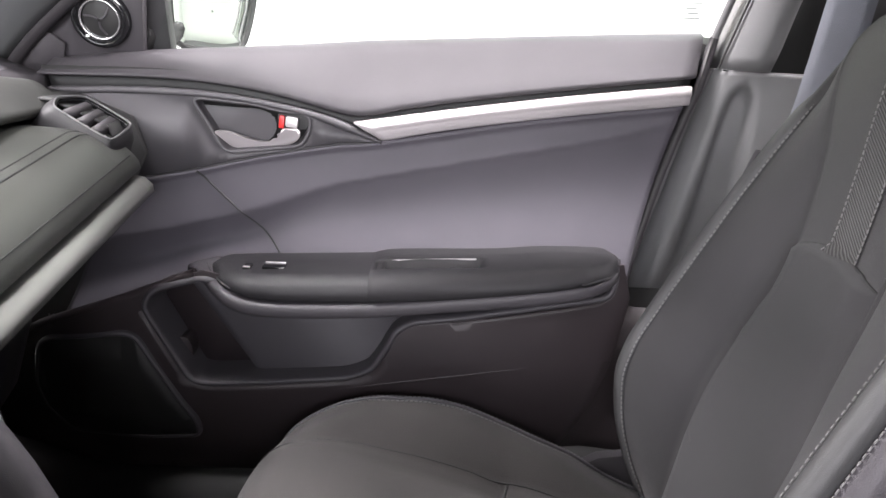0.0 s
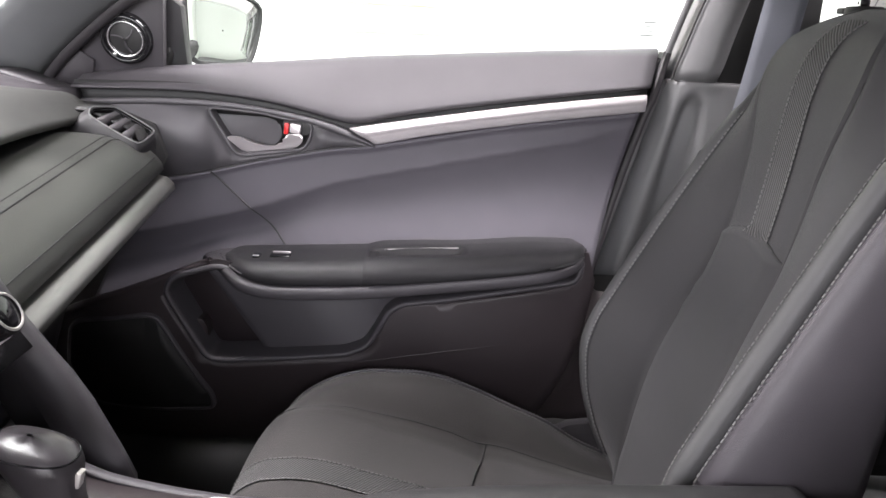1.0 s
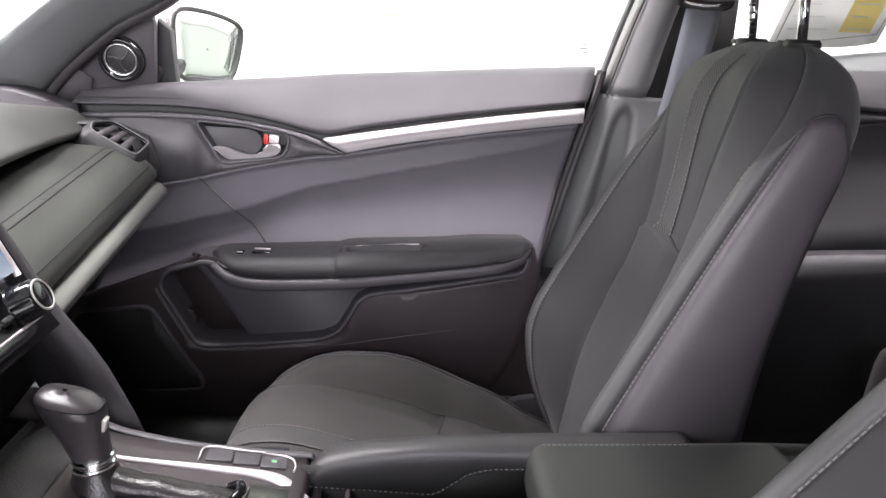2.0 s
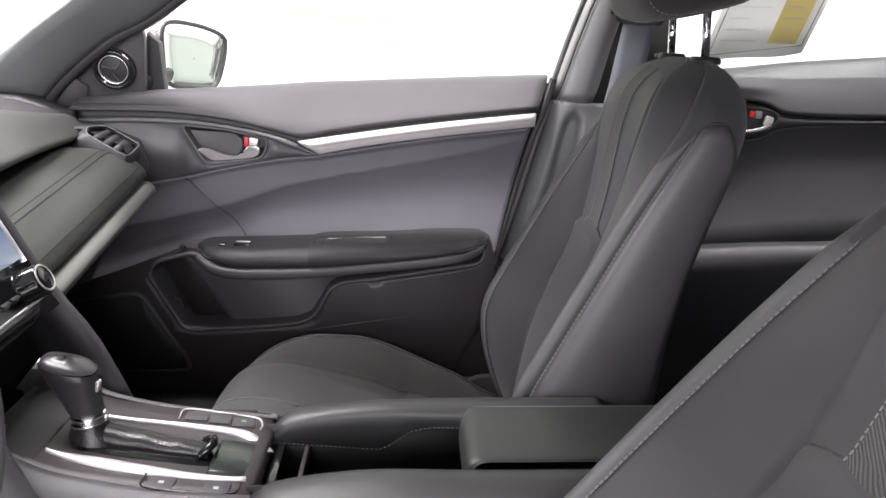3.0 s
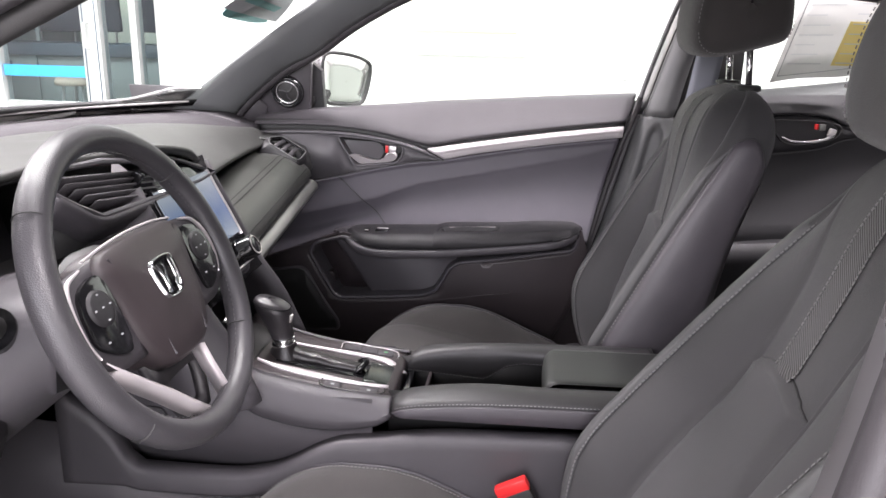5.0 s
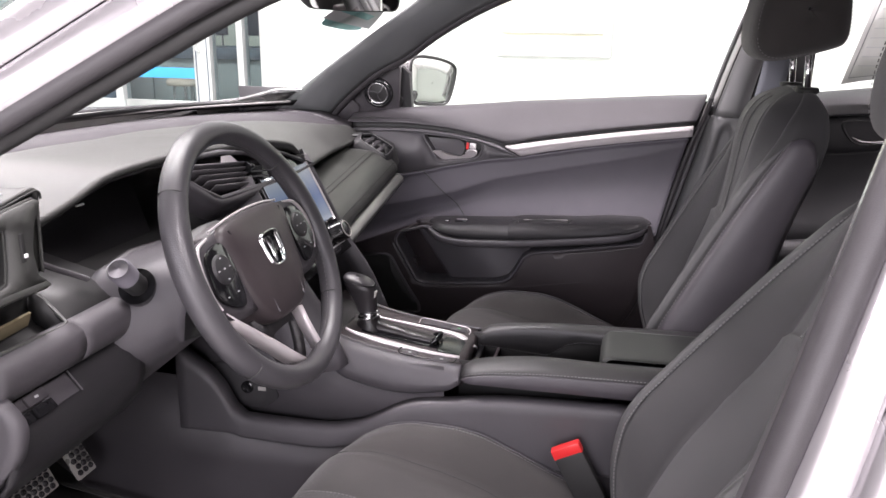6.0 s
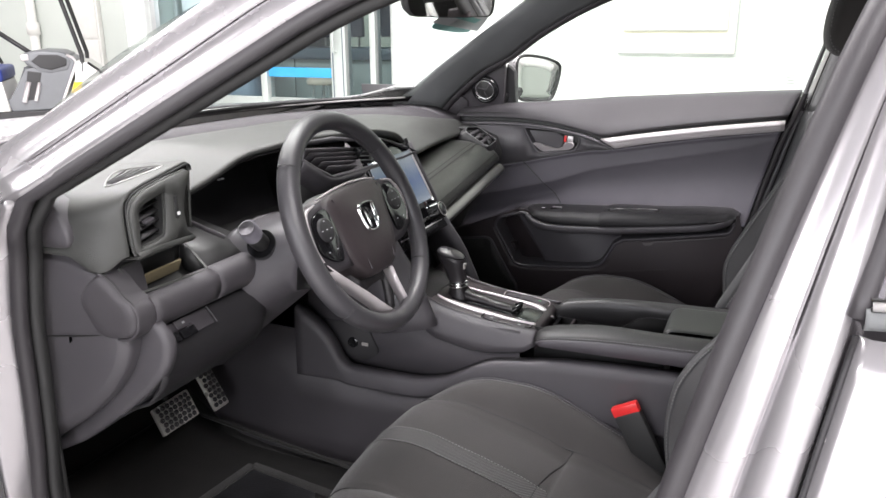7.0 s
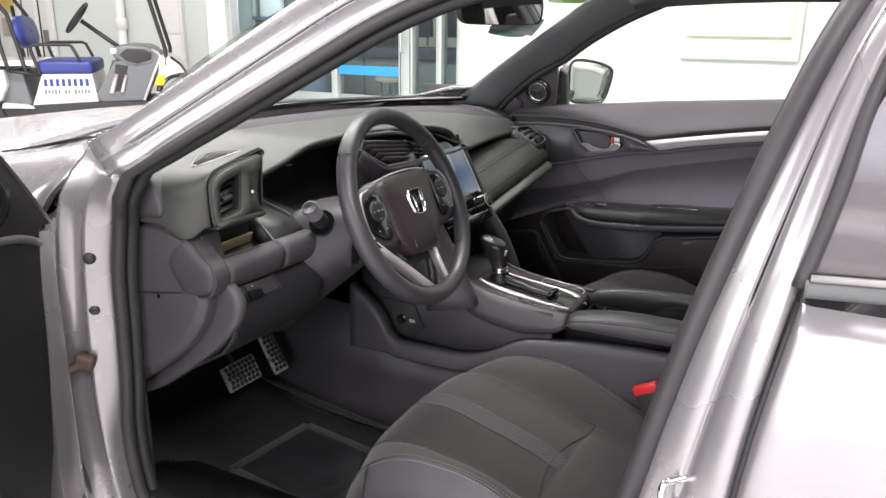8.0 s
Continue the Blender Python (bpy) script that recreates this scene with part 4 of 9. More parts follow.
        stitches(inner[:58], bk, length=0.0045, r=0.0008)
        stitches(outer, bk, length=0.0045, r=0.0008)
        side_rows = []
        for k in range(41):
            f = k / 40
            row = []
            for j in range(24, 32):
                g = (j - 24) / 7
                z = 0.385 + (0.988 + 0.012 * math.sin(math.pi * min(1, g * 1.4)) - 0.06 * max(0, g - 0.5) ** 2 * 4 - 0.385) * f
                row.append(place(z, s, *half(z)[j]) + V((0, s * 0.0022, 0)))
            side_rows.append(row)
        part("side_panel", grid(side_rows), seat_vinyl, bk, "dark grey vinyl side panel", thick=0.003, shift=0)
        part("arch_seam", tube([p + V((0, s * 0.001, 0.001)) for p in side_rows[-1]], 0.0016, 5), trim_dark, bk)
    # headrest: a rounded block that slopes up underneath towards the back
    hx, hz = head
    prof = spline([V((x + hx, 0, z + hz)) for x, z in ((0.382, 1.165), (0.392, 1.138), (0.418, 1.126), (0.466, 1.133), (0.527, 1.150), (0.550, 1.163), (0.554, 1.20), (0.545, 1.27), (0.52, 1.315), (0.475, 1.330), (0.43, 1.318), (0.40, 1.275), (0.384, 1.215))], 52, True)
    mid = V((0.468 + hx, 0, 1.222 + hz))
    hrows = []
    for t in (-1, -0.995, -0.985, -0.96, -0.92, -0.86, -0.78, -0.6, -0.3, 0, 0.3, 0.6, 0.78, 0.86, 0.92, 0.96, 0.985, 0.995, 1):
        k = max(0.03, (1 - abs(t) ** 5) ** 0.25)
        hrows.append([mid + (p - mid) * k + V((0, yc + 0.132 * t, 0)) for p in prof])
    hr = part("headrest", grid(hrows, True, True), seat_cloth, seat, "black cloth headrest", sharp=75)
    for s in (-1, 1):
        rim = [mid + (p - mid) * 0.885 + V((0, yc + s * 0.109, 0)) for p in prof]
        stitches([p + (p - V((0, yc + s * 0.109, 0)) - mid).normalized() * 0.003 for p in rim], hr, length=0.004, gap=0.003, r=0.0006)
    px = 0.495 + sh(1.07)
    for o in (-0.074, 0.074):
        p0 = V((px, yc + o, 1.066))
        ptop = V((0.488 + hx, yc + o, 1.16 + hz))
        post = part("headrest_post", tube([p0, ptop], 0.0062, 14), chrome, seat, "chrome headrest post")
        part("post_collar", join(lathe([(0.021, 0.0), (0.0215, 0.006), (0.019, 0.010), (0.007, 0.0105)], Matrix.Translation(p0 + V((0, 0, 0.004))) @ Matrix.Scale(1.25, 4, (0, 1, 0)), 24), rbox((0.014, 0.016, 0.007), p0 + V((-0.014, 0.018, 0.009)), 0.002)), trim_dark, post, "black post collar")
        if o * inboard < 0:
            n = 7 if ptop.z - p0.z > 0.07 else 3
            for k in range(n):
                q = p0.lerp(ptop, (0.2 + 0.75 * k / n))
                part("notch", rbox((0.005, 0.0135, 0.0035), q + V((-0.003, 0, 0)), 0.001), trim_dark, post)
    # plastic base and rails
    for s in (-1, 1):
        bx = nose + 0.535
        part("hinge_cover", prism([(bx - 0.10, 0.30), (bx - 0.085, 0.372), (bx - 0.03, 0.402), (bx + 0.06, 0.415), (bx + 0.10, 0.37), (bx + 0.10, 0.29)], lambda x, z: V((x, yc + s * 0.268, z)), (0, s * 0.022, 0), 0.006), trim_side, seat, "grey recliner cover")
    part("base_frame", rbox((0.46, 0.46, 0.10), (nose + 0.33, yc, 0.235), 0.02), trim_dark, seat)
    for o in (-0.20, 0.20):
        part("seat_rail", rbox((0.56, 0.04, 0.04), (nose + 0.33, yc + o, 0.19), 0.006), dull_metal, seat)
    return seat


make_seat("black cloth front passenger seat with grey stitching", 0.36, -0.275, 0.0, 0.0, -1, (0.0, 0.0), -0.015)
make_seat("black cloth driver's seat with grey stitching", -0.38, -0.335, 0.25, -0.020, 1, (0.064, -0.070), 0.005)
# ---- driver's doorway, pillars, roof ----
E1 = [(0.44, -0.60, 1.36), (0.383, -0.70, 1.24), (0.345, -0.751, 1.138), (0.288, -0.80, 0.939), (0.253, -0.81, 0.796), (0.224, -0.81, 0.667), (0.17, -0.80, 0.48), (0.10, -0.79, 0.40), (0.0, -0.785, 0.375)]
E2 = [(0.47, -0.61, 1.37), (0.405, -0.705, 1.24), (0.366, -0.755, 1.138), (0.308, -0.815, 0.939), (0.272, -0.825, 0.796), (0.243, -0.825, 0.667), (0.19, -0.82, 0.47), (0.12, -0.81, 0.385), (0.0, -0.81, 0.355)]
E3 = [(0.50, -0.635, 1.37), (0.442, -0.732, 1.24), (0.412, -0.772, 1.138), (0.381, -0.836, 0.96), (0.357, -0.858, 0.80), (0.343, -0.866, 0.667), (0.323, -0.866, 0.47), (0.295, -0.85, 0.34), (0.276, -0.84, 0.26)]
rows = []
for a, b in zip(spline(E2, 40), spline(E3, 40)):
    n = V((0.15, -1, 0.25)).normalized()
    rows.append([a.lerp(b, f) + n * h for f, h in ((-0.12, -0.05), (0, -0.010), (0.03, 0.0), (0.10, 0.001), (0.36, 0.0025), (0.41, 0.001), (0.44, -0.004), (0.47, -0.004), (0.51, 0.001), (0.60, 0.004), (0.80, 0.003), (0.93, 0.001), (0.975, -0.006), (1.0, -0.04))])
bp = part("centre_pillar", grid(rows), paint_silver, body, "silver painted pillar", thick=0.004, shift=0)
part("pillar_seal", tube([p.lerp(q, 0.42) for p, q in zip(spline(E1, 50), spline(E2, 50))], 0.0135, 10), rubber, body, "thick black rubber door seal")
part("inner_trim", grid([[p + V((0.14, 0.07, 0.0)), p + V((0.05, 0.045, 0)), p + V((0.008, 0.012, 0))] for p in spline(E1, 40)]), trim_hard, body, thick=0.004, shift=0)
# striker
SK = V((0.300, -0.832, 0.728))
part("striker_plate", rbox((0.05, 0.006, 0.06), pose(0.305, -0.832, 0.722, 0, 12, -8), 0.004), paint_silver, bp)
part("striker", tube([SK + V(d) for d in ((0.012, 0.004, 0.013), (-0.012, -0.022, 0.013), (-0.019, -0.028, 0.010), (-0.020, -0.029, 0.004), (-0.020, -0.029, -0.006), (-0.018, -0.027, -0.012), (-0.012, -0.022, -0.015), (0.012, 0.004, -0.015))], 0.0042, 10), chrome, bp, "bright steel striker loop")
for dz in (0.013, -0.015):
    part("striker_foot", lathe([(0.001, 0.005), (0.007, 0.005), (0.009, 0.002), (0.009, -0.003)], Matrix.Translation(SK + V((0.010, 0.001, dz))) @ pose(0, 0, 0, 90, 0, -45), 14), chrome_satin, bp)
part("bump_stop", lathe([(0.001, 0.008), (0.018, 0.008), (0.022, 0.0), (0.022, -0.01)], pose(0.262, -0.836, 0.668, 90, 0, 10), 20), rubber, bp)
# hinge pillar
HP_S = [tuple(i_edge(0)), (-0.612, -0.812, 0.935), (-0.634, -0.80, 0.89), (-0.650, -0.80, 0.80), (-0.655, -0.80, 0.70), (-0.662, -0.80, 0.60), (-0.672, -0.80, 0.507), (-0.664, -0.80, 0.42), (-0.64, -0.80, 0.36), (-0.56, -0.80, 0.335)]
HP_M = [(-0.611, -0.818, 0.994), (-0.640, -0.834, 0.945), (-0.660, -0.832, 0.90), (-0.677, -0.83, 0.81), (-0.686, -0.83, 0.70), (-0.688, -0.83, 0.60), (-0.682, -0.83, 0.515), (-0.668, -0.83, 0.42), (-0.636, -0.83, 0.35), (-0.55, -0.83, 0.315)]
HP_O = [tuple(o_edge(0)), (-0.688, -0.835, 0.965), (-0.692, -0.855, 0.91), (-0.709, -0.856, 0.815), (-0.727, -0.857, 0.70), (-0.736, -0.86, 0.60), (-0.738, -0.86, 0.515), (-0.712, -0.86, 0.40), (-0.67, -0.86, 0.31), (-0.58, -0.86, 0.24)]
rows = []
for a, b, c in zip(spline(HP_S, 44), spline(HP_M, 44), spline(HP_O, 44)):
    n = V((0.55, -0.83, 0))
    w = step(0.96, 0.88, c.z)
    rows.append([a + V((0, 0.03, 0)), a, a.lerp(b, 0.3) + n * 0.003 * w, a.lerp(b, 0.7) + n * 0.005 * w, a.lerp(b, 0.93) + n * 0.004 * w, b + n * 0.004 * w, b.lerp(c, 0.06), b.lerp(c, 0.14) - n * 0.004 * w, b.lerp(c, 0.5) - n * 0.002 * w, b.lerp(c, 0.9), c, c + V((-0.012 * w, 0.006, -0.004 * (1 - w))), c + V((-0.047 * w, 0.010, -0.012 * (1 - w))), c + V((-0.094 * w, 0.016, -0.03 * (1 - w)))])
hp = part("hinge_pillar", grid(rows), paint_silver, body, "silver painted door frame", thick=0.004, shift=0, sharp=75)
part("pillar_joint", tube([o_edge(0.0).lerp(i_edge(0.0), f) + POUT * 0.0005 for f in (0.02, 0.12, 0.24, 0.34)], 0.0016, 6), trim_dark, hp, "dark joint at the foot of the pillar")
ks = [1.9 - 1.88 * k / 28 for k in range(29)]
part("front_seal", tube([i_edge(k).lerp(c_edge(k), 0.22) - POUT * 0.010 for k in ks] + [p + V((0.010, 0.004, 0)) for p in spline(HP_S, 44)][3:], 0.0115, 10), rubber, body, "thick black rubber door seal")
part("inner_seal", tube([i_edge(k).lerp(c_edge(k), 0.70) - POUT * 0.012 for k in ks] + [p + V((0.014, 0.026, 0)) for p in spline(HP_S, 44)][3:], 0.0115, 10), trim_dark, body, "black inner door seal")
part("pillar_inner_trim", grid([[i_edge(k) - POUT * 0.03, c_edge(k) - POUT * 0.012, c_edge(k) + V((0.0, 0.004, -0.002)), c_edge(k) + V((-0.03, 0.03, 0.012)), c_edge(k) + V((-0.09, 0.045, 0.035))] for k in ks]), trim_dark, body, "black pillar trim", thick=0.004, shift=0)
for px, z in ((-0.668, 0.838), (-0.674, 0.745)):
    part("pillar_plug", lathe([(0.001, 0.006), (0.007, 0.006), (0.0098, 0.003), (0.0108, -0.004)], pose(px + (0.004 if z > 0.8 else 0.0), -0.824 - (0.005 if z > 0.8 else 0.0), z, 90, 0, 32), 16), rubber, hp, "black rubber plug")
part("door_check", tube([(-0.688, -0.846, 0.655), (-0.705, -0.884, 0.640), (-0.722, -0.934, 0.618)], 0.0085, 10), rust_steel, hp, "brown door check rod")
part("check_bracket", rbox((0.034, 0.022, 0.026), pose(-0.686, -0.846, 0.656, 0, 20, 30), 0.008, 3), rust_steel, hp)
part("sill", grid([[V((x, y, z)) for y, z in ((-0.60, 0.30), (-0.72, 0.335), (-0.78, 0.375), (-0.80, 0.37), (-0.83, 0.335), (-0.87, 0.33), (-0.88, 0.29), (-0.87, 0.2))] for x in (-0.80, -0.4, 0.0, 0.30)]), paint_silver, body, thick=0.004, shift=0)
part("sill_trim", grid([[V((x, y, z)) for y, z in ((-0.56, 0.285), (-0.68, 0.342), (-0.77, 0.385), (-0.79, 0.38))] for x in (-0.76, -0.4, 0.0, 0.28)]), trim_dark, body, thick=0.004, shift=0)
# kick panel and bonnet latch lever side
part("kick_panel", grid([[V((x, -0.70 - 0.045 * (x + 0.95) / 0.25, z)) for z in (0.28, 0.40, 0.52, 0.60)] for x in (-1.0, -0.85, -0.72, -0.66)]), trim_dark, body, thick=0.006, shift=0)
part("kick_clip", rbox((0.016, 0.007, 0.010), pose(-0.674, -0.7545, 0.5045, 0, 15, -10), 0.003), white_print, body, "small white trim clip")
# roof skin and headliner
def roof_z(x, y):
    return 1.405 - 0.10 * (x - 0.25) ** 2 - 0.09 * (y / 0.6) ** 2
rows = [[V((x, y, roof_z(x, y))) for y in [0.62 * (2 * j / 12 - 1) for j in range(13)]] for x in [-0.18 + 1.75 * i / 14 for i in range(15)]]
part("roof", grid(rows), paint_silver, body, thick=0.01)
rows = [[V((p.x, p.y * 0.98, p.z - 0.04)) for p in r] for r in rows]
part("headliner", grid(rows), trim_insert, body, thick=0.01)
# passenger front pillar
PA_R = [(-0.70, 0.80, 0.925), (-0.655, 0.79, 0.975), (-0.545, 0.765, 1.06), (-0.450, 0.745, 1.108), (-0.345, 0.705, 1.176), (-0.195, 0.655, 1.25), (0.0, 0.61, 1.315), (0.25, 0.60, 1.345)]
PA_L = [(-0.86, 0.78, 0.935), (-0.78, 0.755, 0.985), (-0.62, 0.705, 1.09), (-0.46, 0.655, 1.19), (-0.30, 0.60, 1.285), (-0.18, 0.55, 1.335), (0.25, 0.53, 1.36)]
rows = [[a.lerp(b, f) + V((0, -h, h * 0.5)) for f, h in ((-0.03, -0.03), (0, -0.004), (0.12, 0.012), (0.5, 0.024), (0.85, 0.012), (1.0, -0.004), (1.03, -0.03))] for a, b in zip(spline(PA_R, 30), spline(PA_L, 30))]
part("passenger_front_pillar", grid(rows), pillar_grey, body, "grey pillar trim", thick=0.004, shift=0)
part("passenger_window_frame", tube(spline([p + V((0.01, 0.03, -0.01)) for p in spline(PA_R, 30)], 40), 0.012, 8), rubber, body)
part("corner_filler", plate([(-0.98, 0.88), (-0.62, 0.88), (-0.60, 0.955), (-0.66, 1.0), (-0.98, 1.0)], [], lambda x, z: V((x, 0.832 - 0.25 * (z - 0.94), z))), trim_soft, body, thick=0.006, shift=0)
# passenger centre pillar
PB_F = [(0.275, 0.80, 0.52), (0.302, 0.80, 0.62), (0.325, 0.80, 0.70), (0.366, 0.80, 0.86), (0.386, 0.795, 0.966), (0.418, 0.765, 1.10), (0.450, 0.72, 1.22), (0.485, 0.65, 1.34)]
PB_R = [(0.56, 0.77, 0.52), (0.55, 0.77, 0.62), (0.54, 0.765, 0.70), (0.525, 0.765, 0.86), (0.515, 0.76, 0.966), (0.53, 0.73, 1.10), (0.55, 0.69, 1.22), (0.58, 0.63, 1.34)]


def pb(i0, i1, prof, n=20):
    a, b = PB_F[i0:i1], PB_R[i0:i1]
    return grid([[p.lerp(q, f) - V((0, h, 0)) for f, h in prof] for p, q in zip(spline(a, n), spline(b, n))])


rows = []
for p, q in zip(spline(PB_F[:5], 48), spline(PB_R[:5], 48)):
    row = [p + V((-0.02, 0.05, 0)), p + V((-0.008, 0.004, 0))]
    for j in range(31):
        f = j / 30
        c = p.lerp(q, f)
        z = c.z
        # a long scoop, rounded at its upper end, that runs out downwards
        lo, hi = table(z, [(0.55, 0.10), (0.72, 0.12), (0.86, 0.11), (0.92, 0.13), (0.945, 0.20)]), table(z, [(0.55, 0.62), (0.72, 0.50), (0.86, 0.44), (0.92, 0.40), (0.945, 0.32)])
        deep = 0.017 * step(lo - 0.02, lo + 0.10, f) * step(hi + 0.03, hi - 0.04, f) * step(0.952, 0.925, z)
        row.append(c - V((0, 0.010 * step(0, 0.06, f) - deep, 0)))
    rows.append(row)
part("centre_pillar_lower_trim", grid(rows), trim_pillar, body, "grey lower pillar trim with a long scoop", thick=0.003, shift=0, sharp=60)
part("pillar_trim_lip", tube([p.lerp(q, f) - V((0, 0.0105, 0.001)) for p, q in [(V(PB_F[4]), V(PB_R[4]))] for f in [k / 12 for k in range(13)]], 0.0012, 5), trim_dark, body)
part("centre_pillar_upper_trim", pb(4, 8, [(-0.10, -0.05), (0, -0.004), (0.04, 0.004), (0.15, 0.013), (0.32, 0.018), (0.46, 0.012), (0.54, -0.004), (0.58, -0.03), (0.60, -0.05), (1.0, -0.05)]), trim_pillar, body, "grey upper pillar trim", thick=0.003, shift=0, sharp=60)
# painted edge, given a grey colour that stands in for dimmer light
part("passenger_frame_edge", tube([p + V((-0.022, 0.02, 0)) for p in spline(PB_F[4:], 30)], 0.006, 8), trim_pillar, body, "painted door frame edge, greyed in place of dimmer light")
part("frame_gap", tube([p + V((-0.004, -0.001, 0)) for p in spline(PB_F[4:], 30)], 0.0018, 6), trim_dark, body)
part("passenger_door_seal", tube([p + V((-0.010, 0.006, 0)) for p in spline([(0.16, 0.752, 0.345), (0.222, 0.765, 0.44), (0.258, 0.78, 0.54), (0.296, 0.79, 0.66), (0.330, 0.795, 0.783), (0.360, 0.795, 0.90), (0.380, 0.79, 0.966)], 30)], 0.006, 8), trim_pillar, body, "grey seal edge")
part("passenger_sill_trim", grid([[V((x, y, z)) for y, z in ((0.60, 0.26), (0.66, 0.32), (0.74, 0.345), (0.80, 0.335))] for x in (-0.85, -0.3, 0.3, 0.5)]), trim_dark, body, thick=0.006, shift=0)
part("passenger_lower_pillar", grid([[V((x - 0.01, 0.79, z)), V((x, 0.752, z)), V((x + 0.012, 0.745, z)), V((x + 0.05, 0.747, z)), V((x + 0.09, 0.757, z)), V((x + 0.14, 0.745, z)), V((x + 0.30, 0.74, z))] for x, z in ((0.10, 0.31), (0.16, 0.365), (0.205, 0.43), (0.245, 0.52), (0.280, 0.60))]), trim_lower, body, "black lower pillar trim", thick=0.003, shift=0, sharp=60)
part("pillar_backing", plate([(0.10, 0.34), (0.40, 0.34), (0.47, 0.99), (0.362, 1.0), (0.33, 0.985), (0.28, 0.965), (0.22, 0.75), (0.15, 0.45)], [], lambda x, z: V((x, 0.826, z))), trim_black, body, thick=0.004, shift=0)
part("pillar_recess", grid([[V((x, y, z)) for x, y in ((0.44, 0.775), (0.50, 0.775), (0.60, 0.76))] for z in (0.95, 1.10, 1.30)]), trim_dark, body, thick=0.003, shift=0)
# seat belt on the passenger's side
belt = thing("seat_belt", "dark grey seat belt hanging on the passenger's centre pillar", "seat belt")
strap = spline([(0.499, 0.650, 1.130), (0.492, 0.655, 1.07), (0.478, 0.648, 0.99), (0.458, 0.630, 0.915), (0.435, 0.615, 0.84), (0.41, 0.61, 0.74), (0.40, 0.61, 0.60)], 30)
part("strap", grid([[p + V((-0.028, 0.010, 0)), p + V((-0.014, 0.004, 0)), p, p + V((0.014, -0.005, 0)), p + V((0.028, -0.010, 0))] for p in strap]), belt_web, belt, "grey woven belt strap", thick=0.0015, shift=0)
part("guide_loop", tube(spline([(0.462, 0.664, 1.135), (0.470, 0.652, 1.150), (0.500, 0.640, 1.156), (0.530, 0.634, 1.150), (0.536, 0.640, 1.132), (0.50, 0.655, 1.126)], 28, True), 0.0065, 8, True), trim_dark, belt, "black guide loop")
part("guide_plate", rbox((0.10, 0.02, 0.11), pose(0.505, 0.690, 1.19, -14, 6, -12), 0.012, 3), trim_lower, belt, "black guide cover")
for k in range(3):
    part("belt_tag", rbox((0.010, 0.001, 0.0035), pose(0.420 + 0.008 * k + 0.002 * (k % 2), 0.6155 - 0.002 * k, 0.900 + 0.006 * k, 0, -38, -18), 0.0004), white_print, belt, "small white belt label")
part("tongue", rbox((0.03, 0.012, 0.04), pose(0.393, 0.62, 0.852, 0, 20, 0), 0.006), trim_side, belt)

# glass
def pane(name, pts, mat, label, category):
    ob = part(name, grid(pts), mat)
    ob.visible_shadow = False
    return tagged(ob, label, category, kind="structure")
wrows = []
for k in range(13):
    f = k / 12
    y0 = 0.77 - 0.20 * f
    row = []
    for j in range(13):
        g = 2 * j / 12 - 1
        base = V((-1.075 + 0.30 * abs(g) ** 2.2, 0.77 * g, 0.955 + 0.01 * (1 - g * g)))
        top = V((-0.22 + 0.06 * abs(g) ** 2, 0.56 * g, 1.375 - 0.05 * g * g))
        p = base.lerp(top, f)
        p.z += 0.05 * math.sin(math.pi * f)
        row.append(p)
    wrows.append(row)
windshield = pane("windshield", wrows, glass_clear, "clear curved windshield glass", "windshield")
part("windshield_black_edge", grid([[wrows[0][j] + V((0, 0, 0.001)), wrows[0][j].lerp(wrows[1][j], 0.35) + V((0, 0, 0.002))] for j in range(13)]), trim_dark, windshield, thick=0.002)

# rear passenger door, window and the paper on it
rdoor = thing("rear_passenger_door", "closed rear passenger door with trim darkened for shade", "car door")
RT = [(0.55, 0.825, 1.012), (0.70, 0.83, 1.030), (0.95, 0.83, 1.055), (1.25, 0.82, 1.08)]
RB = [(0.55, 0.775, 0.960), (0.66, 0.772, 0.978), (0.74, 0.772, 0.985), (0.82, 0.772, 0.978), (0.90, 0.772, 0.955), (1.25, 0.772, 0.960)]
# rear trim darker than the front's, to stand in for dimmer light here
part("belt_trim", band(RT, RB, [(-0.1, -0.03), (-0.1, -0.01), (0, 0.0), (0.25, 0.005), (0.9, 0.008), (0.97, 0.006), (1.0, -0.008)]), trim_black, rdoor, thick=0.004, shift=0)
RB2 = [(0.55, 0.775, 0.875), (0.66, 0.772, 0.885), (0.74, 0.772, 0.893), (0.82, 0.772, 0.908), (0.90, 0.772, 0.935), (1.25, 0.772, 0.952)]
part("handle_bezel", band([(p[0], p[1], p[2] - 0.005) for p in RB], RB2, [(0, -0.004), (0.05, 0.001), (0.3, 0.004), (0.8, 0.005), (0.96, 0.001), (1, -0.006)]), trim_black, rdoor, "handle surround, darkened in place of shade", thick=0.004, shift=0)
part("padded_insert", band(RB2, [(0.55, 0.72, 0.66), (0.8, 0.72, 0.68), (1.25, 0.72, 0.72)], [(0, -0.004), (0.03, -0.006), (0.10, -0.018), (0.35, -0.022), (0.8, -0.012), (1, 0)]), trim_black, rdoor, "padded door insert, darkened in place of shade", thick=0.004, shift=0)
part("lower_panel", band([(0.55, 0.70, 0.66), (0.8, 0.66, 0.69), (1.0, 0.66, 0.70), (1.25, 0.68, 0.72)], [(0.55, 0.70, 0.30), (0.9, 0.70, 0.32), (1.25, 0.74, 0.50)], [(0, -0.05), (0, 0), (0.12, 0.01), (0.2, -0.02), (1, 0)]), trim_black, rdoor, thick=0.004, shift=0)
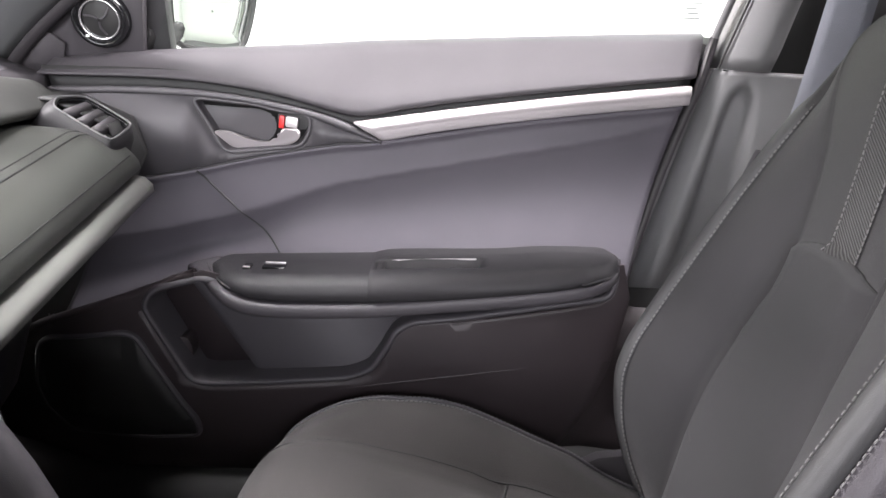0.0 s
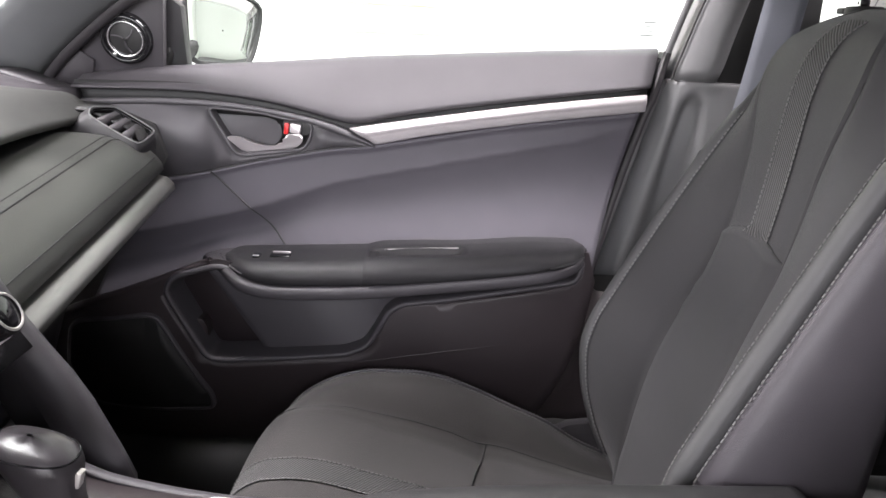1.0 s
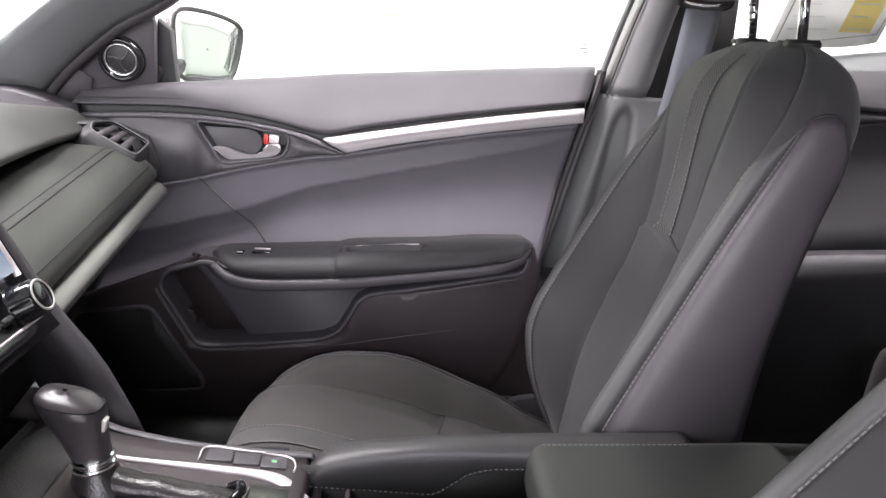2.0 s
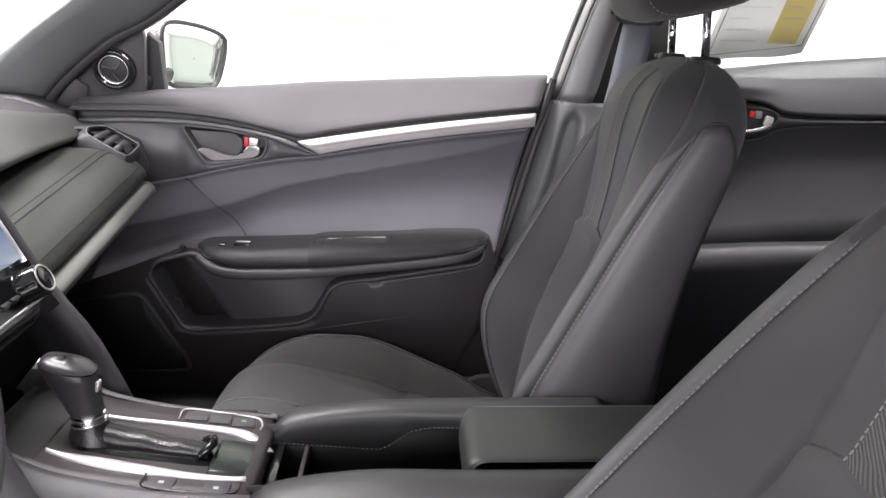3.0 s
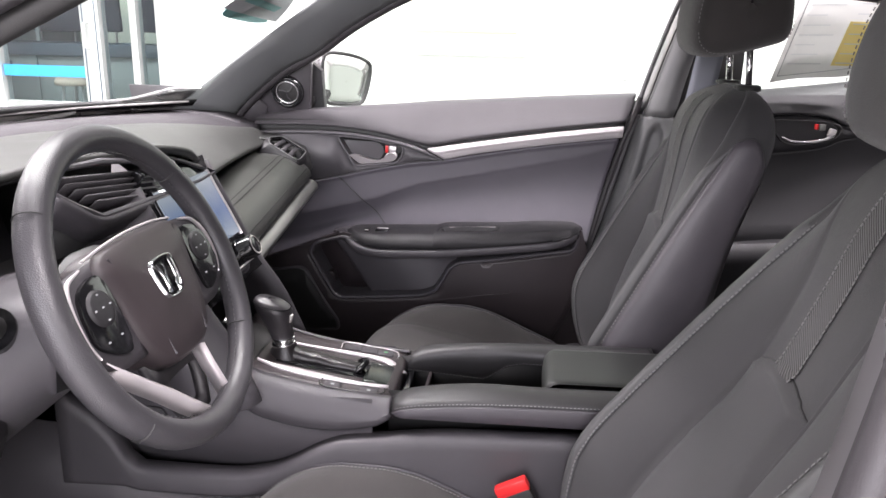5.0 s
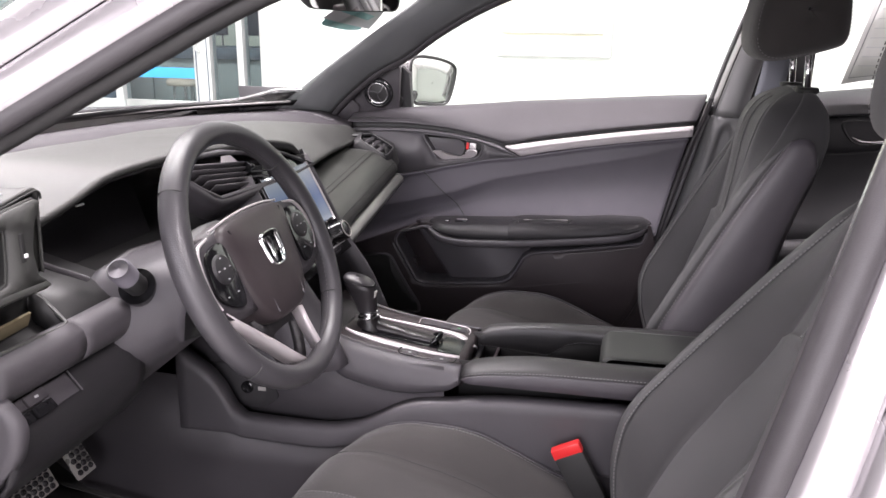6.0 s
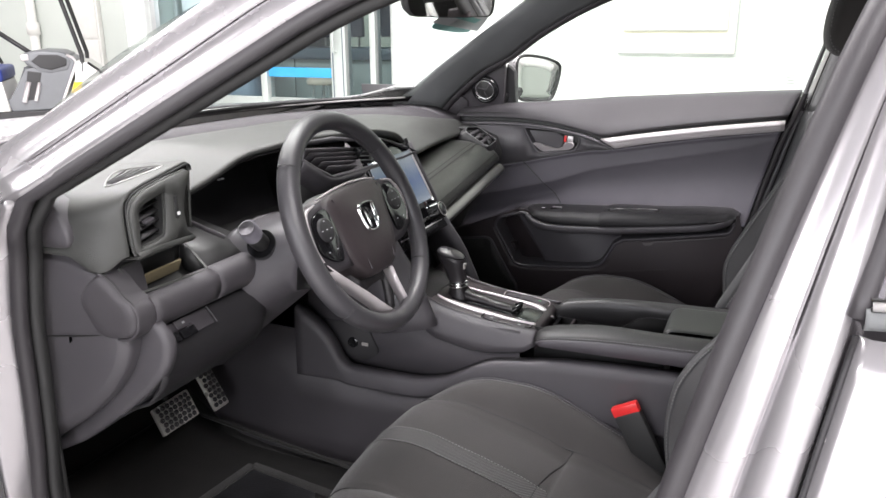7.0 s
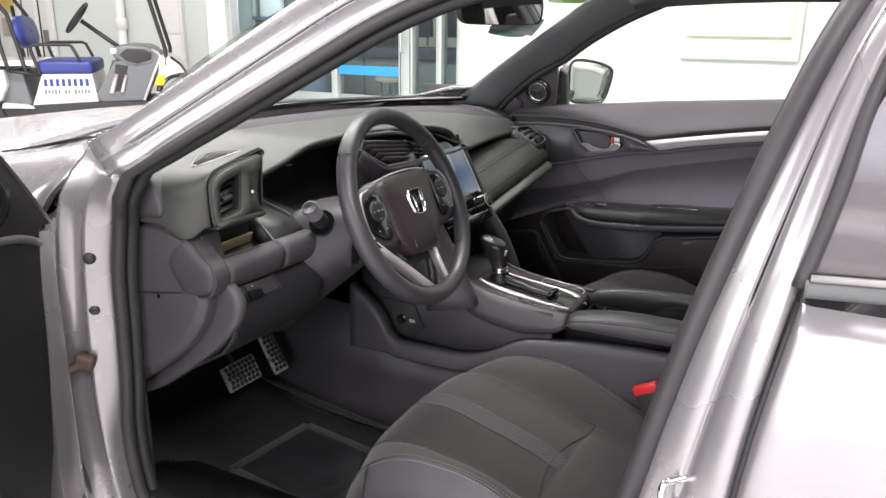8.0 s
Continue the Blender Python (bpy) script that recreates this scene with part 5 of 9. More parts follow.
rc = [(p.x + 0.012, p.z) for p in spline([V(q) for q in ((0.675, 0, 0.966), (0.72, 0, 0.970), (0.80, 0, 0.968), (0.832, 0, 0.956), (0.826, 0, 0.934), (0.79, 0, 0.919), (0.72, 0, 0.912), (0.69, 0, 0.93))], 40, True)]
rcup = part("handle_cup", grid([[V((0.762 + (x - 0.762) * c, 0.760 + d, 0.943 + (z - 0.943) * c)) for x, z in rc] for c, d in ((1.05, 0.002), (1.03, -0.003), (1.0, -0.004), (0.95, 0.0), (0.9, 0.02), (0.4, 0.03), (0.05, 0.03))], True), trim_dark, rdoor, "black handle cup")
part("release_lever", tube(spline([(0.712, 0.762, 0.930), (0.735, 0.752, 0.921), (0.775, 0.746, 0.922), (0.812, 0.748, 0.930), (0.828, 0.753, 0.943)], 20), lambda f: 0.002 + 0.0042 * f, 8, flat=0.6), chrome_satin, rcup, "bright chrome lever")
part("lever_end", rbox((0.018, 0.010, 0.020), pose(0.822, 0.752, 0.944, 0, 15, 0), 0.004), dull_metal, rcup)
part("lock_knob", rbox((0.015, 0.010, 0.015), (0.800, 0.756, 0.956), 0.003), grey_satin, rcup)
part("lock_mark", rbox((0.008, 0.010, 0.013), (0.787, 0.757, 0.957), 0.002), red_plastic, rcup, "red lock mark")
part("door_skin", prism([(0.50, 0.30), (0.53, 1.0), (1.30, 1.08), (1.30, 0.6), (1.1, 0.35)], lambda x, z: V((x, 0.842, z)), (0, 0.05, 0), 0.01), paint_silver, rdoor)
part("window_glass", plate([(0.55, 1.0), (1.25, 1.06), (1.30, 1.15), (1.05, 1.31), (0.55, 1.34)], [], lambda x, z: V((x, 0.845 - 0.42 * (z - 0.95), z))), glass_clear, rdoor, "clear side window").visible_shadow = False
part("panel_seam", tube(spline([(0.735, 0.787, 0.845), (0.775, 0.784, 0.815), (0.815, 0.778, 0.775), (0.845, 0.762, 0.725)], 16), 0.0022, 6), trim_dark, rdoor)

sheet = thing("window_sheet", "printed information sheet taped inside the rear side window", "paper sheet")
def on_pane(x, z, lift=0.0):
    return V((0.674 + 0.80 * (x - 0.645), 0.835 - lift - 0.42 * (z - 0.95), z))
SX0, SX1, SZ0, SZ1 = 0.645, 0.905, 1.085, 1.33
part("paper", grid([[on_pane(SX0 + (SX1 - SX0) * i / 6 + 0.18 * (z - 1.085), z - 0.03 * (1 - i / 6) + 0.004 * math.sin(i)) for z in (SZ0, 1.15, 1.22, SZ1)] for i in range(7)]), paper_white, sheet, thick=0.001, shift=0)
part("yellow_field", grid([[on_pane(x + 0.18 * (z - 1.085), z, 0.003) for z in (1.10, 1.20)] for x in (0.80, 0.875)]), paper_yellow, sheet, "yellow printed field")
for k in range(9):
    z = 1.105 + 0.022 * k
    part("text_bar", grid([[on_pane(x + 0.18 * (z + d - 1.085), z + d - 0.02 * (0.9 - x), 0.003) for d in (0, 0.0025)] for x in (0.675, 0.77 - 0.02 * (k % 3))]), faint_print, sheet)
    part("text_bar", grid([[on_pane(x + 0.18 * (z + d - 1.085), z + d, 0.0045) for d in (0, 0.0025)] for x in (0.81, 0.865 - 0.015 * (k % 2))]), faint_print, sheet)
part("frame_line", tube([on_pane(x + 0.18 * (z - 1.085), z - 0.03 * (1 - (x - SX0) / (SX1 - SX0)), 0.004) for x, z in ((0.658, 1.30), (0.658, 1.10), (0.892, 1.10), (0.892, 1.30))], 0.0012, 4), grey_print, sheet)
sticker = thing("window_sticker", "small printed safety marking on the passenger window", "sticker")
for k in range(4):
    part("text_bar", grid([[V((x, 0.840 - 0.42 * (1.035 + 0.007 * k + d - 0.95), 1.035 + 0.007 * k + d)) for d in (0, 0.002)] for x in (0.322 + 0.004 * (k % 2), 0.348 - 0.004 * (k % 3))]), grey_print, sticker)

# rear bench
bench = thing("rear_bench", "black cloth rear bench in shade", "car seat")
part("seat_cushion", rbox((0.52, 1.28, 0.20), pose(1.15, 0, 0.42, 0, 6, 0), 0.05, 3), seat_cloth, bench)
part("backrest", rbox((0.16, 1.28, 0.62), pose(1.47, 0, 0.76, 0, 22, 0), 0.05, 3), seat_cloth, bench)
part("rear_shelf", grid([[V((1.45, y, 1.04)), V((1.95, y, 1.08)), V((1.97, y, 1.02)), V((1.6, y, 0.3))] for y in (-0.75, 0, 0.75)]), trim_dark, body, thick=0.01, shift=0)
part("rear_pillar", grid([[V((1.30, y, 1.06)), V((1.5, y * 0.93, 1.2)), V((1.45, y * 0.8, 1.36))] + [V((1.85, y * 0.95, 1.08)), V((1.70, y * 0.85, 1.25)), V((1.55, y * 0.78, 1.34))][::-1] for y in (0.79, 0.80)]), trim_soft, body, thick=0.004, shift=0)
# ---- dashboard ----
dash = thing("dashboard", "black and grey car dashboard with stitched leatherette pad", "dashboard")
SEAM = [(-0.64, -0.755, 0.948), (-0.80, -0.52, 0.952), (-0.905, -0.30, 0.952), (-0.915, -0.15, 0.951), (-0.89, 0.0, 0.950), (-0.857, 0.137, 0.950), (-0.80, 0.38, 0.942), (-0.71, 0.51, 0.936), (-0.635, 0.62, 0.922), (-0.602, 0.72, 0.907)]
LIP = [(-0.655, -0.60, 0.907), (-0.632, -0.545, 0.911), (-0.608, -0.495, 0.921), (-0.583, -0.44, 0.943), (-0.560, -0.36, 0.976), (-0.512, -0.22, 0.988), (-0.468, -0.10, 0.986), (-0.465, 0.03, 0.966), (-0.482, 0.13, 0.925), (-0.505, 0.225, 0.890), (-0.535, 0.45, 0.888), (-0.557, 0.70, 0.879)]


def lip_at(y):
    return V((table(y, [(p[1], p[0]) for p in LIP]), y, table(y, [(p[1], p[2]) for p in LIP])))


def seam_at(y):
    return V((table(y, [(b, a) for a, b, c in SEAM]), y, table(y, [(b, c) for a, b, c in SEAM])))


ys = [-0.60 + 1.31 * i / 60 for i in range(61)]
rows = []
for y in ys:
    a, b = seam_at(y), lip_at(y)
    row = [a + V((0, 0, -0.02)), a]
    for f in (0.1, 0.25, 0.45, 0.65, 0.82, 0.93, 0.98):
        p = a.lerp(b, f)
        p.z += (0.030 - 0.022 * step(0.35, 0.65, y) - 0.024 * step(-0.36, -0.50, y)) * math.sin(math.pi * f ** 0.8) * (0.5 + 0.5 * step(0.1, 0.3, abs(y + 0.15)))
        row.append(p)
    row += [b, b + V((0.001, 0, -0.003)), b + V((-0.003, 0, -0.009)), b + V((-0.03, 0, -0.011)), b + V((-0.14, 0, -0.022))]
    rows.append(row)
part("top_cap", grid(rows), dash_top, dash, "grained grey dash cap", thick=0.004, shift=0, sharp=42)
rows = []
for i in range(41):
    y = -0.78 + 1.56 * i / 40
    g = y / 0.78
    base = V((-1.085 + 0.30 * abs(g) ** 2.2, y, 0.945))
    s = seam_at(max(-0.755, min(0.72, y)))
    s.y = y
    rows.append([base + V((0, 0, -0.03)), base, base.lerp(s, 0.5) + V((0, 0, 0.012)), s + V((-0.006, 0, 0.004)), s + V((-0.002, 0, -0.012))])
part("windshield_ledge", grid(rows), trim_soft, dash, thick=0.004, shift=0, sharp=70)
# end pieces by the doors
part("end_pad", grid([[V((x, y, z)) for x, z in ((-0.95, 0.93), (-0.80, 0.945), (-0.70, 0.936), (-0.645, 0.922), (-0.620, 0.900), (-0.66, 0.87))] for y in (0.715, 0.745, 0.765, 0.775)]), trim_soft, dash, thick=0.004, shift=0)

# passenger pad and ledge
def pad_shift(y):
    f = (0.68 - y) / 0.48
    return V((0.027 * f, 0, -0.040 * f))


PADSEC = [(-0.64, 0.868), (-0.55, 0.874), (-0.495, 0.869), (-0.468, 0.856), (-0.452, 0.840), (-0.440, 0.822), (-0.436, 0.806), (-0.446, 0.799), (-0.48, 0.796)]
sec = spline([V((x, 0, z)) for x, z in PADSEC], 24)
ys2 = [0.10 + 0.60 * i / 30 for i in range(31)]
rows = []
for y in ys2:
    end = 0.030 * step(0.655, 0.70, y)
    dip = 0.013 * step(0.57, 0.645, y)
    rows.append([V((p.x - end, y, p.z - end * 0.2 - dip * step(0.80, 0.86, p.z))) + pad_shift(y) for p in sec])
part("passenger_pad", grid(rows), dash_pad, dash, "stitched grey leatherette pad", thick=0.004, shift=0, sharp=70)
for k in (12, 13):
    stitches([sec[k] + V((0.0015, y, 0.001 - 0.013 * step(0.57, 0.645, y) * step(0.80, 0.86, sec[k].z))) + pad_shift(y) for y in ys2[:-3]], dash, trim_dark, 0.005, 0.001, 0.0011)
stitches([sec[18] + V((0.002, y, 0)) + pad_shift(y) for y in ys2[:-3]], dash, trim_dark, 0.005, 0.001, 0.0009)
rows = []
for i in range(25):
    y = 0.12 + 0.545 * i / 24
    end = 0.03 * step(0.62, 0.665, y)
    rows.append([V((x - end, y, z)) + pad_shift(y) for x, z in ((-0.50, 0.795), (-0.452, 0.797), (-0.432, 0.791), (-0.424, 0.783), (-0.424, 0.772), (-0.46, 0.757), (-0.52, 0.735), (-0.57, 0.66), (-0.62, 0.50), (-0.66, 0.44))])
part("glove_box", grid(rows), trim_hard, dash, "black glove box below the pad", thick=0.004, shift=0, sharp=50)
part("ledge", grid([[V((x, 0.12 + 0.535 * i / 20, z)) + pad_shift(0.12 + 0.535 * i / 20) for x, z in ((-0.455, 0.799), (-0.430, 0.794), (-0.420, 0.785), (-0.419, 0.776))] for i in range(21)]), grey_satin, dash, "satin grey ledge", thick=0.003, shift=0)
# pad end in dark plastic, its colour standing in for shade by the door
part("pad_end", grid([[V((x - 0.02, y, z)) for x, z in ((-0.70, 0.90), (-0.53, 0.890), (-0.455, 0.860), (-0.438, 0.81), (-0.47, 0.745), (-0.58, 0.66))] for y in (0.66, 0.70, 0.735, 0.75)]), trim_dark, dash, thick=0.004, shift=0)
# passenger side vent: an angular frame with tilted blades
PV = [V((-0.538, 0.660, 0.8895)), V((-0.521, 0.704, 0.8865)), V((-0.464, 0.698, 0.856)), V((-0.459, 0.682, 0.852)), V((-0.459, 0.620, 0.845)), V((-0.528, 0.628, 0.8815))]
pvc = sum(PV, V((0, 0, 0))) / 6
PVN = V((0.45, -0.1, 0.88)).normalized()
def pv_ring(s, d):
    return [pvc + (q - pvc) * s + PVN * d for q in spline([p for k in range(6) for p in (PV[k].lerp(PV[k - 1], 0.16), PV[k].lerp(PV[(k + 1) % 6], 0.16))], 60, True)]
# vent housing darkened too, for the same shade at the dash end
pv = part("side_vent", grid([pv_ring(s, d) for s, d in ((1.40, -0.036), (1.32, -0.014), (1.20, -0.002), (1.10, 0.004), (1.04, 0.005), (0.97, 0.002), (0.93, -0.010), (0.90, -0.030), (0.02, -0.032))], True), trim_black, dash, "angular black air vent frame", sharp=60)
part("vent_trim", tube(pv_ring(1.06, 0.005), 0.0013, 6, True), trim_pillar, pv, "thin grey vent line")
# well in near-black plastic, which stands in for shade inside the vent
part("vent_well", grid([pv_ring(s, d) for s, d in ((0.985, 0.0045), (0.95, -0.002), (0.93, -0.026), (0.5, -0.027), (0.02, -0.027))], True), trim_gloss, pv)
for k in range(3):
    f = 0.16 + 0.28 * k
    a, b = PV[1].lerp(PV[2], f), PV[5].lerp(PV[4], f)
    a, b = a.lerp(b, 0.14), a.lerp(b, 0.92)
    part("vent_blade", grid([[p + V((-0.004, 0, 0.003)), p + V((-0.003, 0, 0.0045)), p + V((0.0035, 0, 0.001)), p + V((0.004, 0, -0.001)), p + V((0.002, 0, -0.010))] for p in (a, b)]), trim_soft, pv, thick=0.0025, shift=0, sharp=40)

# instrument cave under the hood, and the driver's side
part("instrument_cave", grid([[V((lip_at(y).x - 0.012, y, lip_at(y).z - 0.016)), V((-0.68, y, lip_at(y).z - 0.022)), V((-0.71, y, 0.885)), V((-0.66, y, 0.83)), V((-0.55, y, 0.815))] for y in (-0.60, -0.545, -0.495, -0.45, -0.40, -0.36, -0.30, -0.22, -0.12, 0.02)]), trim_dark, dash, "unlit black instrument cave", thick=0.004, shift=0)
part("cluster_glass", rbox((0.01, 0.32, 0.11), pose(-0.662, -0.33, 0.875, 0, -18, 0), 0.01), trim_black, dash, "unlit black instrument glass")
part("cluster_mark", rbox((0.004, 0.016, 0.003), (-0.60, -0.394, 0.930), 0.001), white_print, dash)
# driver's outer dash end: a pod rounded over towards the door
POD = [(-0.592, 0.900), (-0.588, 0.960), (-0.587, 0.992), (-0.590, 0.9995), (-0.597, 1.001), (-0.63, 0.995), (-0.665, 0.988), (-0.690, 0.983), (-0.706, 0.978), (-0.717, 0.970), (-0.7225, 0.960), (-0.7235, 0.945), (-0.722, 0.915), (-0.720, 0.880), (-0.719, 0.868)]
def pod_at(y, z, t):
    """A place on the pod: outline point (y, z) taken t metres back from the vent's face."""
    low = step(0.995, 0.94, z) * step(-0.64, -0.71, y)
    flare = (0.024 + 0.014 * step(0.94, 0.88, z)) * (1 - math.exp(-t / 0.022)) * low
    z = max(z, table(t, [(-1.0, 0.889), (0.003, 0.889), (0.012, 0.881), (0.022, 0.871), (0.036, 0.868), (0.052, 0.879), (0.075, 0.892), (1.0, 0.893)]))
    return V((-0.499 - t, y - flare, z - (0.10 + 0.25 * max(0.0, t - 0.12)) * t * step(0.90, 0.97, z)))
pod_line = spline([V((0, y, z)) for y, z in POD], 60)
rows = [[pod_at(p.y + (0.003 if p.y < -0.7 else 0.0), p.z - (0.003 if p.z > 0.97 else 0.0), t) for p in pod_line] for t in (0.006, 0.001)]
rows += [[pod_at(p.y, p.z, t) for p in pod_line] for t in (0.0005, 0.003, 0.007, 0.012, 0.017, 0.022, 0.029, 0.036, 0.044, 0.052, 0.063, 0.075, 0.09, 0.13, 0.18, 0.25, 0.34)]
pod = part("driver_end_pad", grid(rows), dash_top, dash, "grey rounded dash end pod", thick=0.003, shift=0, sharp=75)
part("pod_crease", tube([pod_at(-0.5885, 0.998, t) for t in (0.006, 0.03, 0.06, 0.10, 0.15, 0.2)], 0.0018, 6), trim_soft, pod)
VO, VU, VW = V((-0.503, 0.0, 1.0)), V((0, -1, 0)), V((0, 0, -1))
VN = VU.cross(VW).normalized()
VN = VN if VN.x > 0 else -VN


def vent_place(d):
    """Places on the driver's vent face: a outwards, b down, d towards the cabin."""
    return lambda a, b: VO + VU * a + VW * b + VN * d


def loop2(pts, n=40):
    return [(p.x, p.y) for p in spline([V((a, b, 0)) for a, b in pts], n, True)]


def poly2(pts, r=0.12):
    """A polygon with its corners eased."""
    k = len(pts)
    q = [V((a, b, 0)) for a, b in pts]
    return [(p.x, p.y) for p in spline([p for i in range(k) for p in (q[i].lerp(q[i - 1], r), q[i].lerp(q[(i + 1) % k], r))], 56, True)]


# the frame stands just inside the pod's edge, with a dark shadow gap between them
vo = poly2([(0.594, 0.009), (0.640, 0.014), (0.690, 0.024), (0.711, 0.034), (0.718, 0.050), (0.7175, 0.080), (0.714, 0.112), (0.660, 0.110), (0.600, 0.108), (0.612, 0.098), (0.616, 0.070), (0.610, 0.040)], 0.14)
vi = poly2([(0.648, 0.032), (0.690, 0.040), (0.704, 0.050), (0.706, 0.103), (0.655, 0.096)], 0.14)
dv = part("driver_vent", plate(vo, [vi], vent_place(0.006)), dash_top, dash, "grey framed air vent", thick=0.008, shift=-1)
part("vent_bezel", tube([vent_place(0.007)(a, b) for a, b in vo], 0.0022, 8, True), dash_top, dv)
part("vent_lining", tube([vent_place(0.007)(a, b) for a, b in vi], 0.0016, 6, True), dash_top, dv)
part("vent_ledge", grid([[V((-0.500, -y, z0)), V((-0.492, -y, z0 - 0.004)), V((-0.486, -y, z0 - 0.009)), V((-0.492, -y, z0 - 0.014)), V((-0.515, -y, z0 - 0.014))] for y, z0 in ((0.600, 0.897), (0.63, 0.898), (0.68, 0.899), (0.714, 0.898))]), dash_top, dv, thick=0.003, shift=0, sharp=60)
part("shadow_gap", tube([pod_at(p.y + 0.0035, p.z - 0.0035, -0.001) for p in pod_line[16:54]], 0.0017, 6), trim_dark, dv)
part("vent_box", grid([[vent_place(d)(0.677 + (a - 0.677) * s, 0.066 + (b - 0.066) * s) for a, b in vi] for s, d in ((1.0, 0.006), (0.97, -0.030), (0.05, -0.030))], True), trim_dark, dv)
for k in range(4):
    p0, p1 = vent_place(-0.004)(0.652, 0.044 + 0.0140 * k), vent_place(-0.004)(0.703, 0.056 + 0.0135 * k)
    part("vent_blade", grid([[p + VN * 0.003 + V((0, 0, -0.002)), p - VN * 0.006 + V((0, 0, 0.001)), p - VN * 0.018 + V((0, 0, 0.005))] for p in (p0, p1)]), trim_black, dv, thick=0.0025, shift=0)
part("vent_tab", rbox((0.010, 0.018, 0.004), Matrix.Translation(vent_place(0.006)(0.682, 0.068)) @ pose(0, 0, 0, 12, 0, 0), 0.0015), trim_side, dv)
wheel_slot = part("vent_dial", rbox((0.006, 0.006, 0.034), Matrix.Translation(vent_place(0.014)(0.632, 0.059)), 0.002), trim_dark, dv)
part("dial_mark", rbox((0.004, 0.005, 0.005), Matrix.Translation(vent_place(0.017)(0.631, 0.068)), 0.001), white_print, wheel_slot)
# small demister vent on top
def dm_p(a, b, lift=0.0):
    return pod_at(b, table(b, [(y, z) for y, z in POD[4:9]][::-1]), -0.499 - a) + V((0, 0, lift))
dm = [(-0.549, -0.690), (-0.534, -0.656), (-0.521, -0.622), (-0.526, -0.614), (-0.552, -0.617), (-0.586, -0.626), (-0.594, -0.640), (-0.578, -0.668), (-0.559, -0.689)]
dml = loop2(dm, 48)
dmc = (-0.556, -0.652)
demist = part("demister_vent", tube([dm_p(a, b, 0.001) for a, b in dml], 0.0022, 8, True), grey_satin, dash, "pale rimmed demister vent")
part("demister_rim", tube([dm_p(dmc[0] + (a - dmc[0]) * 1.16, dmc[1] + (b - dmc[1]) * 1.10, 0.0005) for a, b in dml], 0.0012, 6, True), trim_soft, demist)
part("demister_well", plate(dml, [], lambda a, b: dm_p(a, b, 0.0012)), trim_dark, demist, thick=0.001)
for k in range(5):
    f = (k + 0.5) / 5
    a0, a1 = V((-0.553, -0.684, 0)).lerp(V((-0.570, -0.678, 0)), f), V((-0.525, -0.621, 0)).lerp(V((-0.586, -0.632, 0)), f)
    part("demister_blade", tube([dm_p(a0.x, a0.y, 0.0022), dm_p(a1.x, a1.y, 0.0022)], 0.0009, 6), trim_hard, demist)

# beam below the vent with the open coin tray sunk into it
BEAM = [(-0.56, 0.872), (-0.530, 0.868), (-0.512, 0.850), (-0.496, 0.835), (-0.484, 0.831), (-0.472, 0.824), (-0.467, 0.808), (-0.472, 0.790), (-0.484, 0.778), (-0.505, 0.773), (-0.56, 0.772)]
bsec = spline([V((x, 0, z)) for x, z in BEAM], 26)
def beam_piece(y0, y1, sec, n=8):
    return grid([[V((p.x + 0.02 * (y + 0.65), y, p.z)) for p in sec] for y in [y0 + (y1 - y0) * i / n for i in range(n + 1)]])
tsec = [V((-0.540, 0, 0.871)), V((-0.545, 0, 0.845)), V((-0.538, 0, 0.822)), V((-0.512, 0, 0.812)), V((-0.500, 0, 0.822))]
lipsec = [V((-0.500, 0, 0.822)), V((-0.496, 0, 0.829)), V((-0.485, 0, 0.829))] + [p for p in bsec if p.z < 0.824]
beam = part("lower_beam", beam_piece(-0.750, -0.716, bsec), trim_soft, dash, "grey lower dash beam", thick=0.004, shift=0, sharp=70)
part("beam_inner", beam_piece(-0.578, -0.440, lipsec), trim_soft, beam, thick=0.004, shift=0, sharp=70)
part("beam_lip", beam_piece(-0.716, -0.578, lipsec), trim_soft, beam, thick=0.004, shift=0, sharp=70)
cub = part("coin_tray", beam_piece(-0.716, -0.578, tsec), trim_dark, beam, "open dark coin tray", thick=0.002, shift=0, sharp=50)
for y in (-0.7155, -0.5785):
    part("tray_side", plate([(-0.545, 0.872), (-0.545, 0.83), (-0.512, 0.812), (-0.498, 0.828), (-0.52, 0.858)], [], lambda x, z: V((x + 0.02 * (y + 0.65), y, z))), trim_dark, cub, thick=0.002, shift=0)
TR = [V((-0.525, -0.720, 0.869)), V((-0.537, -0.573, 0.868)), V((-0.486, -0.580, 0.829)), V((-0.492, -0.721, 0.834))]
part("tray_rim", tube([p for k in range(4) for p in (TR[k].lerp(TR[k - 1], 0.06), TR[k].lerp(TR[(k + 1) % 4], 0.06))], 0.0026, 6, True), dash_top, cub)
part("tray_lining", rbox((0.004, 0.122, 0.020), pose(-0.528, -0.652, 0.836, 0, 22, 4), 0.0015), wood_brown, cub, "brown lining in the tray")
# outer end of the beam: a flat facet with eased edges
endl = poly2([(-0.572, 0.826), (-0.554, 0.852), (-0.530, 0.869), (-0.512, 0.860), (-0.494, 0.840), (-0.478, 0.831), (-0.468, 0.812), (-0.472, 0.791), (-0.487, 0.779), (-0.512, 0.774), (-0.538, 0.776), (-0.556, 0.797)], 0.22)
part("beam_end", grid([[V((-0.520 + (x + 0.520) * c, -0.750 - d, 0.822 + (z - 0.822) * c)) for x, z in endl] for c, d in ((1.0, -0.036), (1.0, -0.006), (0.985, -0.001), (0.95, 0.003), (0.88, 0.0055), (0.6, 0.007), (0.02, 0.007))], True), trim_soft, beam, sharp=75)
